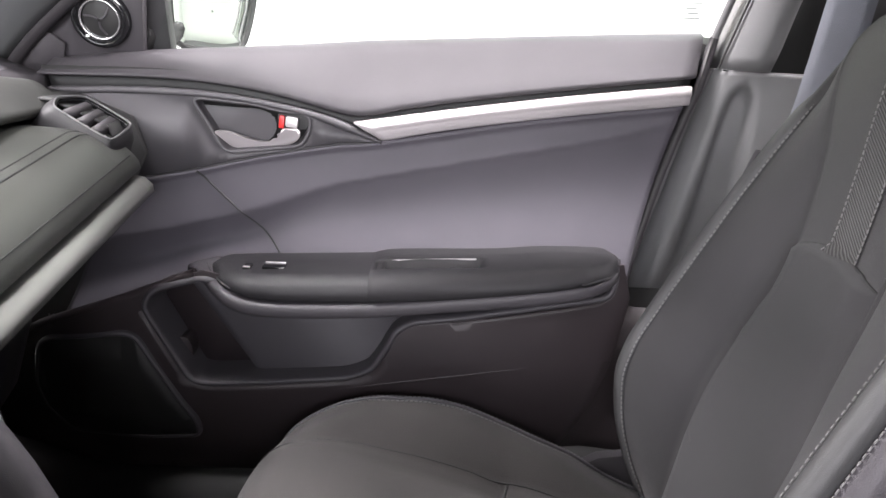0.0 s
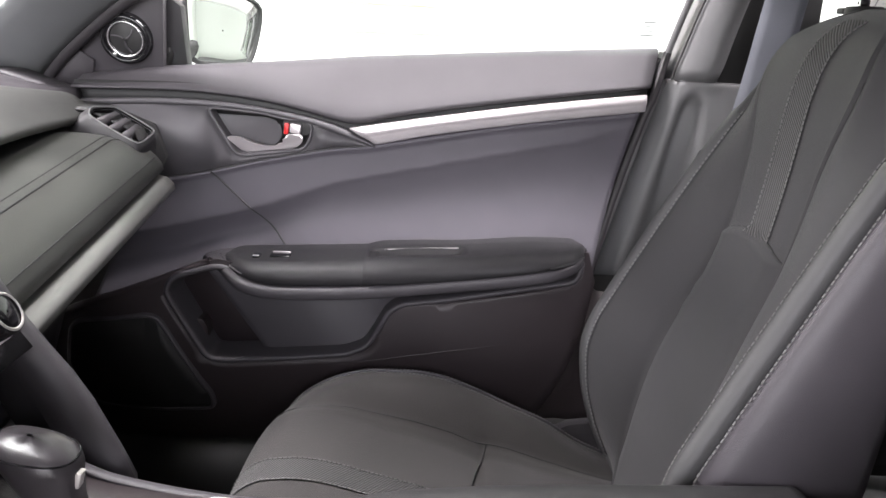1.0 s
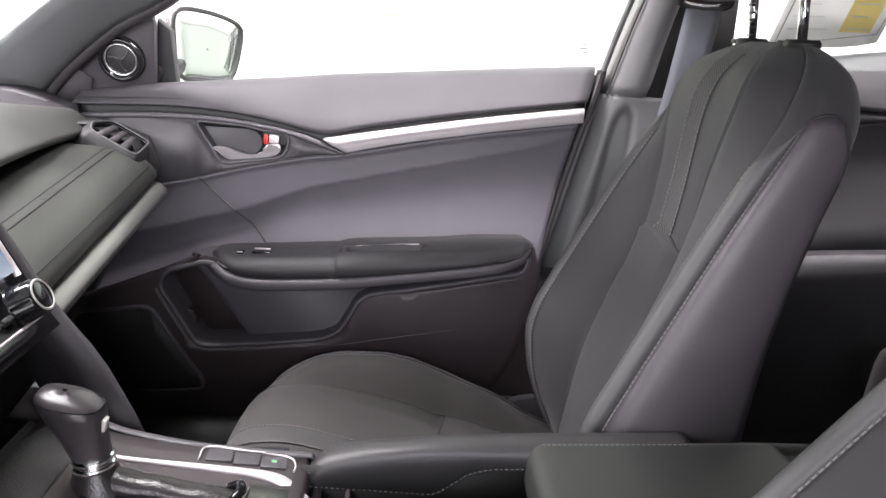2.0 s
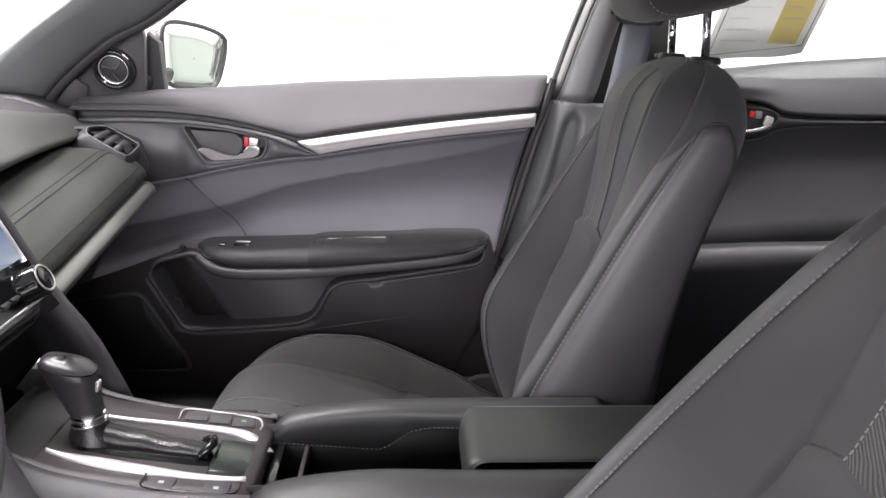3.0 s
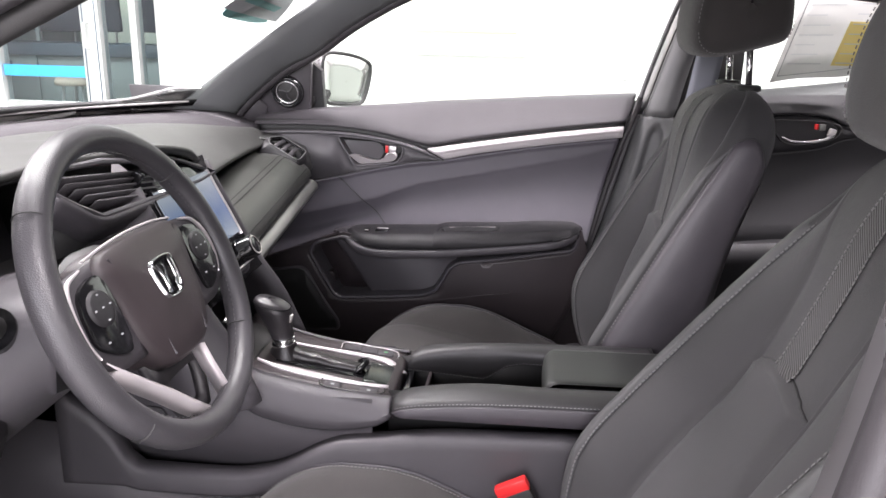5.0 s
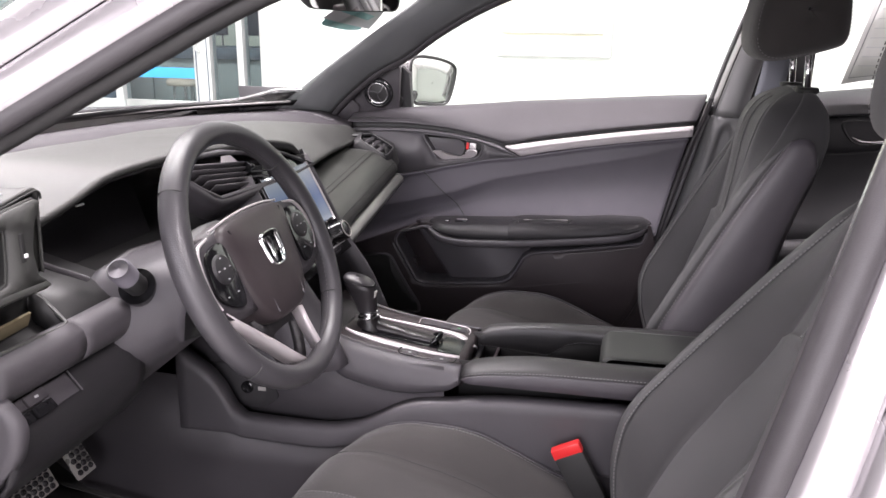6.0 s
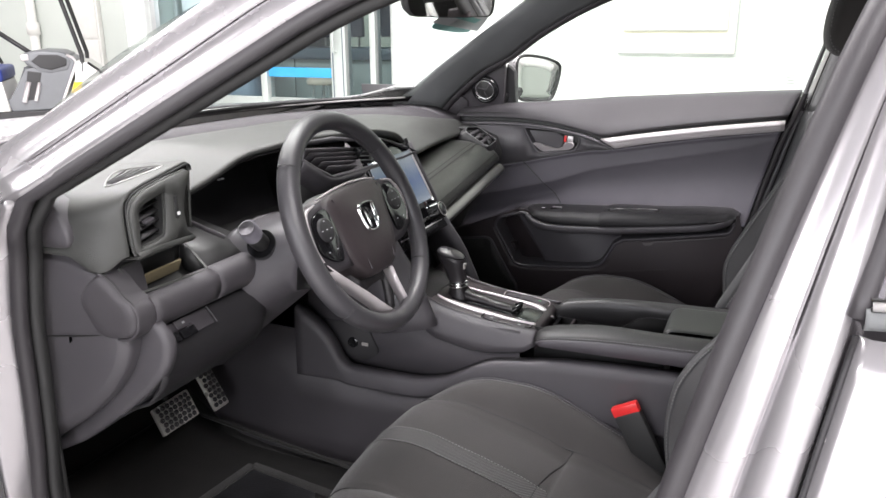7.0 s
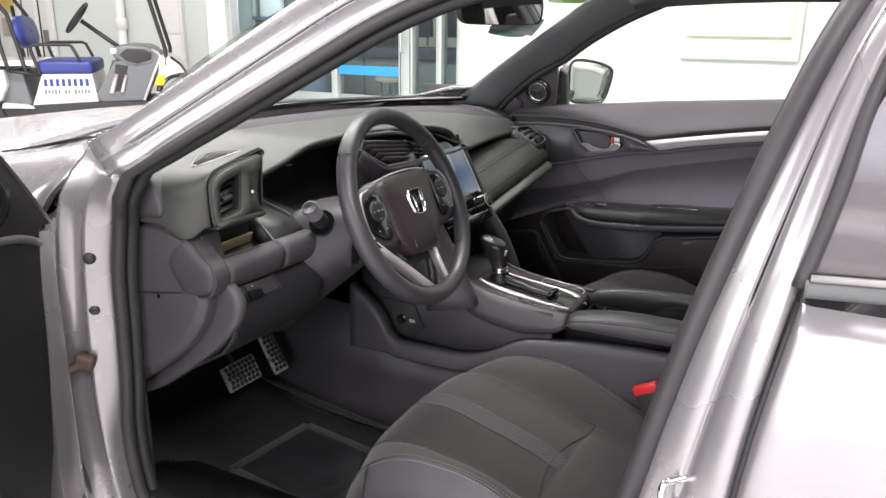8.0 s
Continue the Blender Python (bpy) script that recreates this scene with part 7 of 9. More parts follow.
for s in (-1, 1):
    # padded rail: a dark rolled top and a flat outer face that meet at a stitched edge
    tops, faces, seam, well = [], [], [], []
    for i in range(45):
        f = i / 44
        x = -0.092 + 0.432 * f
        e = step(-0.01, 0.05, f)
        zl = 0.578 + 0.008 * f
        zt = zl + (table(f, RAIL_TOP) - zl) * (0.55 + 0.45 * e)
        y0, y1 = 0.066, 0.104 + 0.016 * e
        zi = lerp_table(x, WELL_EDGE)
        hump = 0.005 * math.exp(-((x - 0.03) / 0.09) ** 2)
        tops.append([V((x, s * y0, zi)), V((x, s * y0, zt - 0.008 + hump)), V((x, s * (y0 + 0.003), zt - 0.002 + hump)), V((x, s * (y0 + 0.012), zt + 0.001 + hump)), V((x, s * (y0 + 0.028), zt + 0.0005 + 0.5 * hump)), V((x, s * (y1 - 0.010), zt - 0.003)), V((x, s * (y1 - 0.003), zt - 0.007)), V((x, s * y1, zt - 0.0115))])
        faces.append([V((x, s * y1, zt - 0.0115)), V((x, s * (y1 + 0.0012), zt - 0.0145)), V((x, s * (y1 + 0.0018), (zt + zl) / 2 - 0.006)), V((x, s * (y1 + 0.001), zl + 0.002)), V((x, s * (y1 - 0.004), zl)), V((x, s * (y1 - 0.03), zl - 0.002))])
        seam.append(V((x, s * (y1 - 0.0016), zt - 0.0086)))
        well.append(V((x, s * (y0 - 0.0012), zi + 0.0025)))
    rl = part("padded_rail", grid(tops), rail_skin, con, "padded black armrest rail", thick=0.002, shift=0, sharp=65)
    part("rail_face", grid(faces), seat_vinyl, rl, "flat grey rail side", thick=0.002, shift=0, sharp=50)
    part("rail_end", grid([[p, q] for p, q in zip(tops[0] + faces[0][1:], [V((-0.086, s * 0.085, 0.588))] * 13)]), rail_skin, rl)
    stitches(seam[1:], rl, length=0.0035, gap=0.0025, r=0.0006, lift=(0, s * 0.0006, 0.0006))
    stitches(well[:26], rl, length=0.0035, gap=0.0025, r=0.0005)
    # long side wall of the console with its step, lighter bevel on top
    rows = []
    for i in range(49):
        f = i / 48
        x = -0.62 + 0.98 * f
        zt = table(x, [(-0.62, 0.60), (-0.55, 0.545), (-0.50, 0.47), (-0.35, 0.466), (-0.28, 0.478), (-0.235, 0.500), (-0.20, 0.520), (-0.17, 0.532), (-0.12, 0.540), (0.0, 0.556), (0.36, 0.572)])
        yo = table(x, [(-0.62, 0.165), (-0.35, 0.150), (-0.1, 0.135), (0.36, 0.130)])
        rows.append([V((x, s * (yo - 0.030), zt + 0.001)), V((x, s * (yo - 0.010), zt + 0.002)), V((x, s * (yo - 0.004), zt - 0.0005)), V((x, s * (yo - 0.0005), zt - 0.007)), V((x, s * yo, zt - 0.020)), V((x, s * (yo + 0.003), min(zt - 0.03, 0.448))), V((x, s * (yo + 0.002), min(zt - 0.034, 0.442))), V((x, s * (yo - 0.006), min(zt - 0.036, 0.437)))])
    part("side_wall", grid(rows), trim_side, con, "smooth grey console side", thick=0.003, shift=0, sharp=45)
    part("carpet_side", grid([[V((x, s * (yo - 0.008), table(x, [(-1.0, 0.56), (-0.62, 0.545), (-0.52, 0.46), (-0.40, 0.445), (0.36, 0.445)]))), V((x, s * yo, 0.38)), V((x, s * (yo + 0.008), 0.30)), V((x, s * (yo + 0.03), 0.22))] for x, yo in ((-1.0, 0.175), (-0.8, 0.17), (-0.62, 0.165), (-0.52, 0.160), (-0.40, 0.153), (-0.1, 0.135), (0.36, 0.130))]), trim_hard, con, "dark grey console side below the step", thick=0.004, shift=0)
    part("pocket_side", grid([[V((x, s * 0.106, z)) for z in (0.46, 0.54, 0.60 + 0.25 * max(0, -x - 0.38))] for x in (-0.62, -0.45, -0.30, -0.12)]), trim_side, con, thick=0.004, shift=0)
    # side of the shifter bridge, with a fine crease along its foot
    rows = []
    for i in range(33):
        f = i / 32
        x = -0.36 + 0.266 * f
        zt = table(x, [(-0.36, 0.645), (-0.30, 0.618), (-0.20, 0.600), (-0.10, 0.592)])
        zl = table(x, [(-0.36, 0.600), (-0.30, 0.560), (-0.20, 0.545), (-0.112, 0.560), (-0.094, 0.572)])
        rows.append([V((x, s * 0.088, zt + 0.007)), V((x, s * 0.097, zt + 0.006)), V((x, s * 0.106, zt + 0.001)), V((x, s * 0.114, zt - 0.007)), V((x, s * 0.120, zt - 0.6 * (zt - zl))), V((x, s * 0.121, zl + 0.012)), V((x, s * 0.1195, zl + 0.0105)), V((x, s * 0.119, zl + 0.006)), V((x, s * 0.114, zl)), V((x, s * 0.06, zl - 0.004))])
    rows.append([V((-0.0925, p.y * 0.99, p.z)) for p in rows[-1]])
    rows.append([V((-0.0905, s * 0.088, p.z - 0.002)) for p in rows[-1]])
    part("bridge_side", grid(rows), trim_side, con, "smooth grey bridge side", thick=0.003, shift=0, sharp=45)
# flat black sheet standing in for the shaded open tray before the lever
part("front_tray", grid([[V((x, y, top_z(x) + h)) for y, h in ((-0.086, 0.0), (-0.082, 0.003), (0.060, 0.003), (0.064, 0.0))] for x in (-0.388, -0.36, -0.345, -0.334, -0.330)]), carpet, con, "flat black sheet for the shaded hollow before the lever", thick=0.002, shift=0)
# shifter panel
ys = (-0.090, -0.07, -0.05, -0.02, 0.02, 0.05, 0.07, 0.090)
part("bridge_top", grid([[V((x, y, top_z(x) + 0.004 * (abs(y) / 0.09) ** 3)) for y in ys] for x in [-0.38 + 0.282 * i / 14 for i in range(15)]] + [[V((-0.0935, y, 0.588)) for y in ys], [V((-0.091, y, 0.560)) for y in ys]]), trim_lower, con, "black shifter panel", thick=0.003, shift=0, sharp=50)


def console_strip(pts, drop=0.0):
    """A silver strip from (x, y, half width) stations on the shifter panel; drop lets its rear end fall over the edge."""
    rows, line = [], spline(pts, 40)
    for i, (x, y, w) in enumerate([tuple(p) for p in line]):
        a, b = line[max(0, i - 1)], line[min(40, i + 1)]
        t = V((b.x - a.x, b.y - a.y, 0)).normalized()
        n = V((-t.y, t.x, 0))
        z = top_z(x) + 0.001 - drop * step(0.80, 1.0, i / 40)
        rows.append([V((x, y, z)) + n * (w * g) + V((0, 0, h)) for g, h in ((-1, 0.0), (-0.8, 0.0035), (0, 0.005), (0.8, 0.0035), (1, 0.0))])
    return grid(rows)


part("silver_strip", console_strip([(-0.326, -0.050, 0.0010), (-0.305, -0.050, 0.0045), (-0.268, -0.051, 0.0090), (-0.22, -0.054, 0.0085), (-0.17, -0.055, 0.005), (-0.13, -0.054, 0.0032), (-0.104, -0.050, 0.0022)]), silver_trim, con, "satin silver console strip", thick=0.002, shift=0)
part("silver_strip", console_strip([(-0.315, 0.044, 0.0022), (-0.24, 0.050, 0.003), (-0.18, 0.052, 0.0045), (-0.14, 0.050, 0.0065), (-0.115, 0.042, 0.0085), (-0.100, 0.030, 0.0095), (-0.092, 0.022, 0.009)], 0.010), silver_trim, con, "satin silver console strip", thick=0.002, shift=0)
for s in (-1, 1):
    for k in range(3):
        x = -0.192 + 0.030 * k
        dark = k == 1 and s < 0
        bt = part("console_button", rbox((0.0285, 0.022, 0.004), pose(x, s * (0.076 - 0.001 * k), top_z(x) + (0.0008 if dark else 0.0035), 0, 5, 4 * s), 0.001), trim_gloss if dark else trim_hard, con)
        if not dark and (s < 0 or k == 2):
            part("button_mark", rbox((0.006, 0.005, 0.0008), pose(x, s * 0.0755, top_z(x) + 0.0056, 0, 5, 0), 0.0003), green_mark if s > 0 else grey_print, bt)
    part("button_frame", tube(spline([V((-0.212, s * 0.0625, top_z(-0.212) + 0.0055)), V((-0.208, s * 0.088, top_z(-0.21) + 0.006)), V((-0.16, s * 0.0895, top_z(-0.16) + 0.006)), V((-0.118, s * 0.086, top_z(-0.118) + 0.006)), V((-0.108, s * 0.074, top_z(-0.108) + 0.005)), V((-0.108, s * 0.060, top_z(-0.108) + 0.0045))], 40), 0.0012, 5), silver_trim if s > 0 else trim_gloss, con, "thin bright frame" if s > 0 else "")
part("gate_slot", rbox((0.16, 0.056, 0.006), pose(-0.226, -0.004, top_z(-0.226) + 0.0005, 0, 8, 0), 0.003, 2), trim_gloss, con, "glossy gate plate")
# black leather bellows that lies along the slot and ends in a small roll
rows = []
for i in range(25):
    f = i / 24
    x = -0.285 + 0.128 * f
    w = 0.017 - 0.003 * f + 0.0006 * math.sin(13 * f)
    h = 0.020 - 0.012 * f + 0.0007 * math.sin(17 * f + 1)
    rows.append([V((x, w * math.cos(q), top_z(x) + 0.002 + h * max(0.0, math.sin(q)) ** 0.7)) for q in [math.pi * j / 12 for j in range(13)]])
part("gate_bellows", grid(rows), soft_leather, con, "soft black leather gate cover", thick=0.001, shift=0)
part("gate_end", tube(spline([V((-0.166, -0.016, top_z(-0.16) + 0.006)), V((-0.156, -0.012, top_z(-0.156) + 0.014)), V((-0.152, 0.0, top_z(-0.152) + 0.018)), V((-0.156, 0.012, top_z(-0.156) + 0.014)), V((-0.168, 0.016, top_z(-0.168) + 0.006))], 20), 0.0055, 8), trim_gloss, con)
part("gate_rear", grid([[V((x, y, top_z(x) + 0.0035 - 0.010 * step(-0.118, -0.092, x) - 0.002 * (y < -0.04 or y > 0.03))) for y in (-0.045, -0.039, 0.0, 0.026, 0.032)] for x in (-0.150, -0.146, -0.13, -0.112, -0.104, -0.098)]), gate_green, con, "dark glossy rear plate", thick=0.003, shift=0)
# cup well between the rails, front wall, box lid
part("well_floor", grid([[V((x, y, 0.50)) for y in (-0.075, 0.075)] for x in (-0.10, 0.16)]), trim_dark, con, thick=0.004)
part("well_front", rbox((0.012, 0.13, 0.075), (-0.082, 0, 0.538), 0.004), trim_gloss, con)
part("well_divider", rbox((0.006, 0.128, 0.070), (-0.048, 0.0, 0.540), 0.002), trim_lower, con)
part("well_rule", tube([(-0.04, 0.060, 0.532), (0.14, 0.060, 0.534)], 0.0012, 6), silver_trim, con)
lid_side = eased([(0.148, 0.584), (0.150, 0.618), (0.160, 0.629), (0.44, 0.636), (0.45, 0.575), (0.156, 0.572)], 0.014, 5)
lid_rows = []
for y, k in ((-0.055, 0.86), (-0.0545, 0.93), (-0.052, 0.965), (-0.046, 0.99), (-0.03, 1.0), (0.01, 1.004), (0.05, 1.0), (0.07, 0.985), (0.078, 0.95), (0.080, 0.88)):
    lid_rows.append([V((0.30 + (x - 0.30) * (1 - (1 - k) * 0.35), y, 0.604 + (z - 0.604) * k)) for x, z in lid_side])
lid = part("box_lid", grid(lid_rows, True, True), lid_skin, con, "padded dark armrest lid", sharp=75)
stitches([V((0.153, y, 0.598)) for y in [-0.045 + 0.115 * k / 12 for k in range(13)]], lid, length=0.0035, r=0.0006)
stitches([V((0.162 + 0.26 * k / 12, -0.0555, 0.590)) for k in range(13)], lid, length=0.0035, r=0.0007)
stitches([V((0.168 + 0.26 * k / 12, 0.074, 0.6285 + 0.006 * k / 12)) for k in range(13)], lid, length=0.0035, r=0.0006)
for s in (-1, 1):
    part("well_side", grid([[V((x, s * 0.069, z)) for z in (0.50, 0.56, 0.60)] for x in (-0.10, 0.02, 0.16)]), trim_dark, con, thick=0.003, shift=0)
part("pocket_back", rbox((0.16, 0.206, 0.20), (-0.50, 0, 0.53), 0.01), trim_dark, con)
part("rear_block", rbox((0.20, 0.25, 0.28), (0.44, 0, 0.44), 0.02), trim_dark, con)
part("tunnel", rbox((1.0, 0.20, 0.22), (-0.15, 0, 0.33), 0.03), carpet, con)
# socket in the front pocket
part("pocket_plate", prism(eased([(-0.60, 0.56), (-0.47, 0.56), (-0.44, 0.50), (-0.47, 0.475), (-0.56, 0.475)], 0.01), lambda x, z: V((x, -0.112, z)), (0, 0.006, 0), 0.002), trim_black, con)
part("power_socket", lathe([(0.001, 0.003), (0.009, 0.003), (0.0115, 0.0045), (0.0125, 0.0)], pose(-0.505, -0.113, 0.515, 90, 0, 0), 16), trim_gloss, con)
part("socket_port", rbox((0.016, 0.002, 0.008), (-0.475, -0.1135, 0.515), 0.001), dull_metal, con)

shifter = thing("gear_shifter", "black gear shifter with chrome collar on the console", "gear lever")
rows = []
for k in range(10):
    f = k / 9
    r = 0.036 - 0.017 * f ** 0.6
    rows.append([V((-0.292 - 0.004 * f + r * math.cos(q) * (1.15 - 0.15 * f) * (1 + 0.05 * math.sin(3 * q + 6 * f)), r * math.sin(q), 0.604 + 0.036 * f)) for q in [6.2832 * j / 28 for j in range(28)]])
part("boot", grid(rows, True), soft_leather, shifter, "wrinkled leather boot")
for z0, rr in ((0.638, 0.0205), (0.6455, 0.0195)):
    part("chrome_collar", lathe([(0.012, 0.0), (rr, 0.0), (rr + 0.001, 0.0025), (rr, 0.0055), (0.012, 0.006)], pose(-0.2965, 0, z0, 0, -7, 0), 28), chrome, shifter, "chrome collar")
krows = []
for k in range(25):
    f = (k / 24) ** 0.8
    c = V((-0.298 - 0.010 * f, 0.0, 0.650 + 0.072 * f))
    w = lerp_table(f, [(0, 0.0165), (0.3, 0.0188), (0.55, 0.0222), (0.72, 0.0243), (0.83, 0.0240), (0.90, 0.0215), (0.95, 0.0175), (0.98, 0.0115), (1, 0.002)])
    l = lerp_table(f, [(0, 0.0185), (0.3, 0.0222), (0.55, 0.0275), (0.70, 0.0310), (0.80, 0.0318), (0.88, 0.0295), (0.94, 0.0240), (0.98, 0.0150), (1, 0.002)])
    krows.append([c + V((l * math.copysign(abs(math.cos(q)) ** 0.8, math.cos(q)) - 0.010 * f, w * math.copysign(abs(math.sin(q)) ** 0.8, math.sin(q)), -0.30 * l * f * f * math.cos(q))) for q in [6.2832 * j / 28 for j in range(28)]])
knob_ob = part("knob", grid(krows, True, True), knob_skin, shifter, "smooth black shift knob", sharp=80)
part("knob_ridge", tube([p + V((0, 0, 0.0006)) for p in krows[19]], 0.0009, 5, True), trim_gloss, knob_ob)
part("thumb_button", rbox((0.005, 0.010, 0.014), pose(-0.2815, -0.004, 0.688, 0, 14, 0), 0.002), dull_metal, knob_ob, "bright release button")
# ---- floor, pedals, buckle ----
pan = part("car_floor", grid([[V((x, y, table(x, [(-1.02, 0.40), (-0.85, 0.27), (-0.7, 0.235), (1.3, 0.235)]))) for y in (-0.76, -0.4, 0, 0.4, 0.76)] for x in (-1.02, -0.93, -0.85, -0.78, -0.70, 0.0, 1.3)]), carpet, None, thick=0.02)
tagged(pan, "black carpeted car floor", "floor", kind="structure")
mat_ob = thing("floor_mat", "black carpet floor mat with a ribbed heel pad", "floor mat")
part("mat_carpet", grid([[V((x, y, table(x, [(-0.92, 0.345), (-0.82, 0.283), (-0.72, 0.260), (-0.2, 0.247)]) + 0.003 * math.sin(9 * x + 5 * y))) for y in [-0.66 + 0.44 * j / 8 for j in range(9)]] for x in [-0.90 + 0.60 * i / 14 for i in range(15)]]), mat_pile, mat_ob, thick=0.008)
part("heel_pad", rbox((0.27, 0.24, 0.005), pose(-0.55, -0.42, 0.2600, 0, 1, -6), 0.002), rubber_mat, mat_ob, "dark rubber heel pad")
hm = pose(-0.55, -0.42, 0.2625, 0, 1, -6)
for k in range(4):
    a = 90 * k
    d, l = (0.132, 0.235) if k % 2 == 0 else (0.117, 0.262)
    part("heel_border", rbox((0.022, l, 0.003), hm @ pose(0, 0, 0, 0, 0, a) @ Matrix.Translation((d, 0, 0.001)), 0.001), carpet, mat_ob)
part("mat_edge", tube([V((x, y, table(x, [(-0.92, 0.345), (-0.82, 0.283), (-0.72, 0.260), (-0.2, 0.247)]) + 0.004)) for x, y in eased([(-0.90, -0.66), (-0.90, -0.22), (-0.30, -0.22), (-0.30, -0.66)], 0.03)], 0.005, 6, True), carpet, mat_ob, "bound mat edge")
pmat = thing("floor_mat", "black carpet floor mat in the passenger footwell", "floor mat")
part("mat_carpet", grid([[V((x, y, table(x, [(-0.92, 0.345), (-0.82, 0.283), (-0.72, 0.260), (-0.2, 0.247)]))) for y in (0.2, 0.4, 0.62)] for x in [-0.90 + 0.60 * i / 8 for i in range(9)]]), mat_pile, pmat, thick=0.008)

def pedal(name, label, c, w, h, rx, rz, rows_n, cols_n):
    p = thing(name, label, "pedal")
    m = Matrix.Translation(c) @ pose(0, 0, 0, 0, rx, rz)
    part("plate", rbox((0.010, w, h), m, 0.004), pedal_steel, p, "perforated bright steel pedal plate")
    for i in range(rows_n):
        for j in range(cols_n):
            y = (j + 0.5 + 0.25 * (i % 2) - 0.125) / cols_n * w * 0.9 - w * 0.45
            z = (i + 0.5) / rows_n * h * 0.9 - h * 0.45
            part("rubber_stud", lathe([(0.0056, 0.0), (0.0050, 0.003), (0.001, 0.0034)], m @ Matrix.Translation((0.0045, y, z)) @ pose(0, 0, 0, 0, 90, 0), 10), rubber, p)
    part("pedal_arm", tube(spline([c + V((-0.006, 0, 0.0)), c + V((-0.07, 0, 0.10)), c + V((-0.14, 0, 0.30))], 10), 0.008, 8), trim_dark, p)
    return p
pedal("brake_pedal", "perforated steel brake pedal with rubber studs", V((-0.800, -0.365, 0.405)), 0.106, 0.062, -28, 0, 5, 7)
pedal("accelerator_pedal", "tall perforated steel accelerator pedal", V((-0.795, -0.260, 0.425)), 0.046, 0.120, -30, 0, 9, 3)

buck = thing("seat_belt_buckle", "black seat belt buckle with a red button beside the driver's seat", "seat belt buckle")
bm_ = Matrix.Translation((0.125, -0.165, 0.470)) @ pose(0, 0, 0, 0, -28, 0)
part("stalk", rbox((0.052, 0.020, 0.13), bm_ @ Matrix.Translation((0, 0, -0.035)), 0.006), trim_dark, buck)
part("release_button", rbox((0.052, 0.018, 0.020), bm_ @ Matrix.Translation((0, 0, 0.036)), 0.004), red_plastic, buck, "bright red release button")

# ---- rear-view mirror and windshield label ----
rvm = thing("rear_view_mirror", "black rear-view mirror hanging at the windshield", "mirror")
rl = loop2([(-0.11, -0.03), (-0.11, 0.028), (-0.06, 0.036), (0.06, 0.036), (0.11, 0.028), (0.11, -0.03), (0.06, -0.038), (-0.06, -0.038)], 40)
def rv(s, d):
    n = V((0.95, -0.25, -0.20)).normalized()
    u = V((0, 0, 1)).cross(n).normalized()
    c = V((-0.322, 0.022, 1.248))
    return [c + u * (a * s * 1.25) + V((0, 0, b * s)) + n * d for a, b in rl]
part("housing", grid([rv(s, d) for s, d in ((0.05, -0.045), (0.6, -0.04), (0.95, -0.018), (1.03, 0.0), (1.02, 0.006), (0.98, 0.006))], True), trim_dark, rvm)
part("mirror_glass", grid([rv(s, d) for s, d in ((0.98, 0.005), (0.5, 0.005), (0.03, 0.005))], True), mirror_mat, rvm, "mirror glass")
part("mirror_stem", tube([(-0.33, 0.045, 1.26), (-0.38, 0.03, 1.315), (-0.35, 0.02, 1.345)], 0.012, 8), trim_dark, rvm)
lab = thing("windshield_label", "coloured paper label stuck at the top of the windshield", "label")
def ws(x, y, lift=-0.004):
    return V((x, y, 1.185 + 0.5 * (x + 0.58) - 0.1 * (y - 0.51) + lift))
part("teal_field", prism(poly2([(-0.580, 0.49), (-0.575, 0.66), (-0.555, 0.74), (-0.535, 0.60), (-0.53, 0.46)], 0.2), lambda x, y: ws(x, y), (0, 0, -0.001)), teal_label, lab, "teal printed field")
part("grey_field", prism(poly2([(-0.555, 0.45), (-0.545, 0.76), (-0.465, 0.66), (-0.475, 0.43)], 0.1), lambda x, y: ws(x, y, -0.006), (0, 0, -0.001)), grey_print, lab)
part("green_field", prism(poly2([(-0.405, 0.53), (-0.352, 0.74), (-0.33, 0.55), (-0.37, 0.40)], 0.2), lambda x, y: ws(x, y, -0.004), (0, 0, -0.001)), green_label, lab, "green printed field")
part("text_bar", grid([[ws(x, y, -0.009) for y in (0.47, 0.66)] for x in (-0.515, -0.495)]), teal_label, lab)

# ---- outside of the car ----
rows = []
for i in range(13):
    x = -2.35 + 1.27 * i / 12
    rows.append([V((x + 0.16 * (1 - abs(g) ** 2) * -1 + (0.25 * g * g if i == 12 else 0), 0.82 * g, table(x, [(-2.35, 0.765), (-1.9, 0.872), (-1.5, 0.917), (-1.08, 0.941)]) + 0.02 * (1 - g * g) - 0.05 * step(0.86, 1.0, abs(g)))) for g in [2 * j / 16 - 1 for j in range(17)]])
part("hood", grid(rows), paint_silver, body, "silver painted hood", thick=0.006, shift=0)
# each column of the fender: y and z along the nose, then its end at the door and the pillar's foot
FEND = ((-0.705, 0.006, (-0.80, -0.702, 1.004)), (-0.745, 0.007, (-0.742, -0.745, 1.004)), (-0.785, 0.004, (-0.694, -0.788, 0.994)), (-0.822, -0.008, (-0.696, -0.822, 0.972)), (-0.850, -0.030, (-0.712, -0.848, 0.945)), (-0.868, -0.065, (-0.728, -0.862, 0.912)), (-0.880, -0.16, (-0.742, -0.868, 0.80)), (-0.886, -0.34, (-0.748, -0.874, 0.60)), (-0.862, -0.56, (-0.70, -0.852, 0.36)))
cols = [spline([(x, y, max(0.36, z + dz)) for x, z in ((-2.35, 0.755), (-1.9, 0.86), (-1.5, 0.910), (-1.15, 0.938), (-0.95, 0.962 if k < 2 else 0.954))] + [end], 40) for k, (y, dz, end) in enumerate(FEND)]
fend = [list(r) for r in zip(*cols)]
part("fender", grid(fend), paint_silver, body, "silver painted fender", thick=0.006, shift=0, sharp=60)
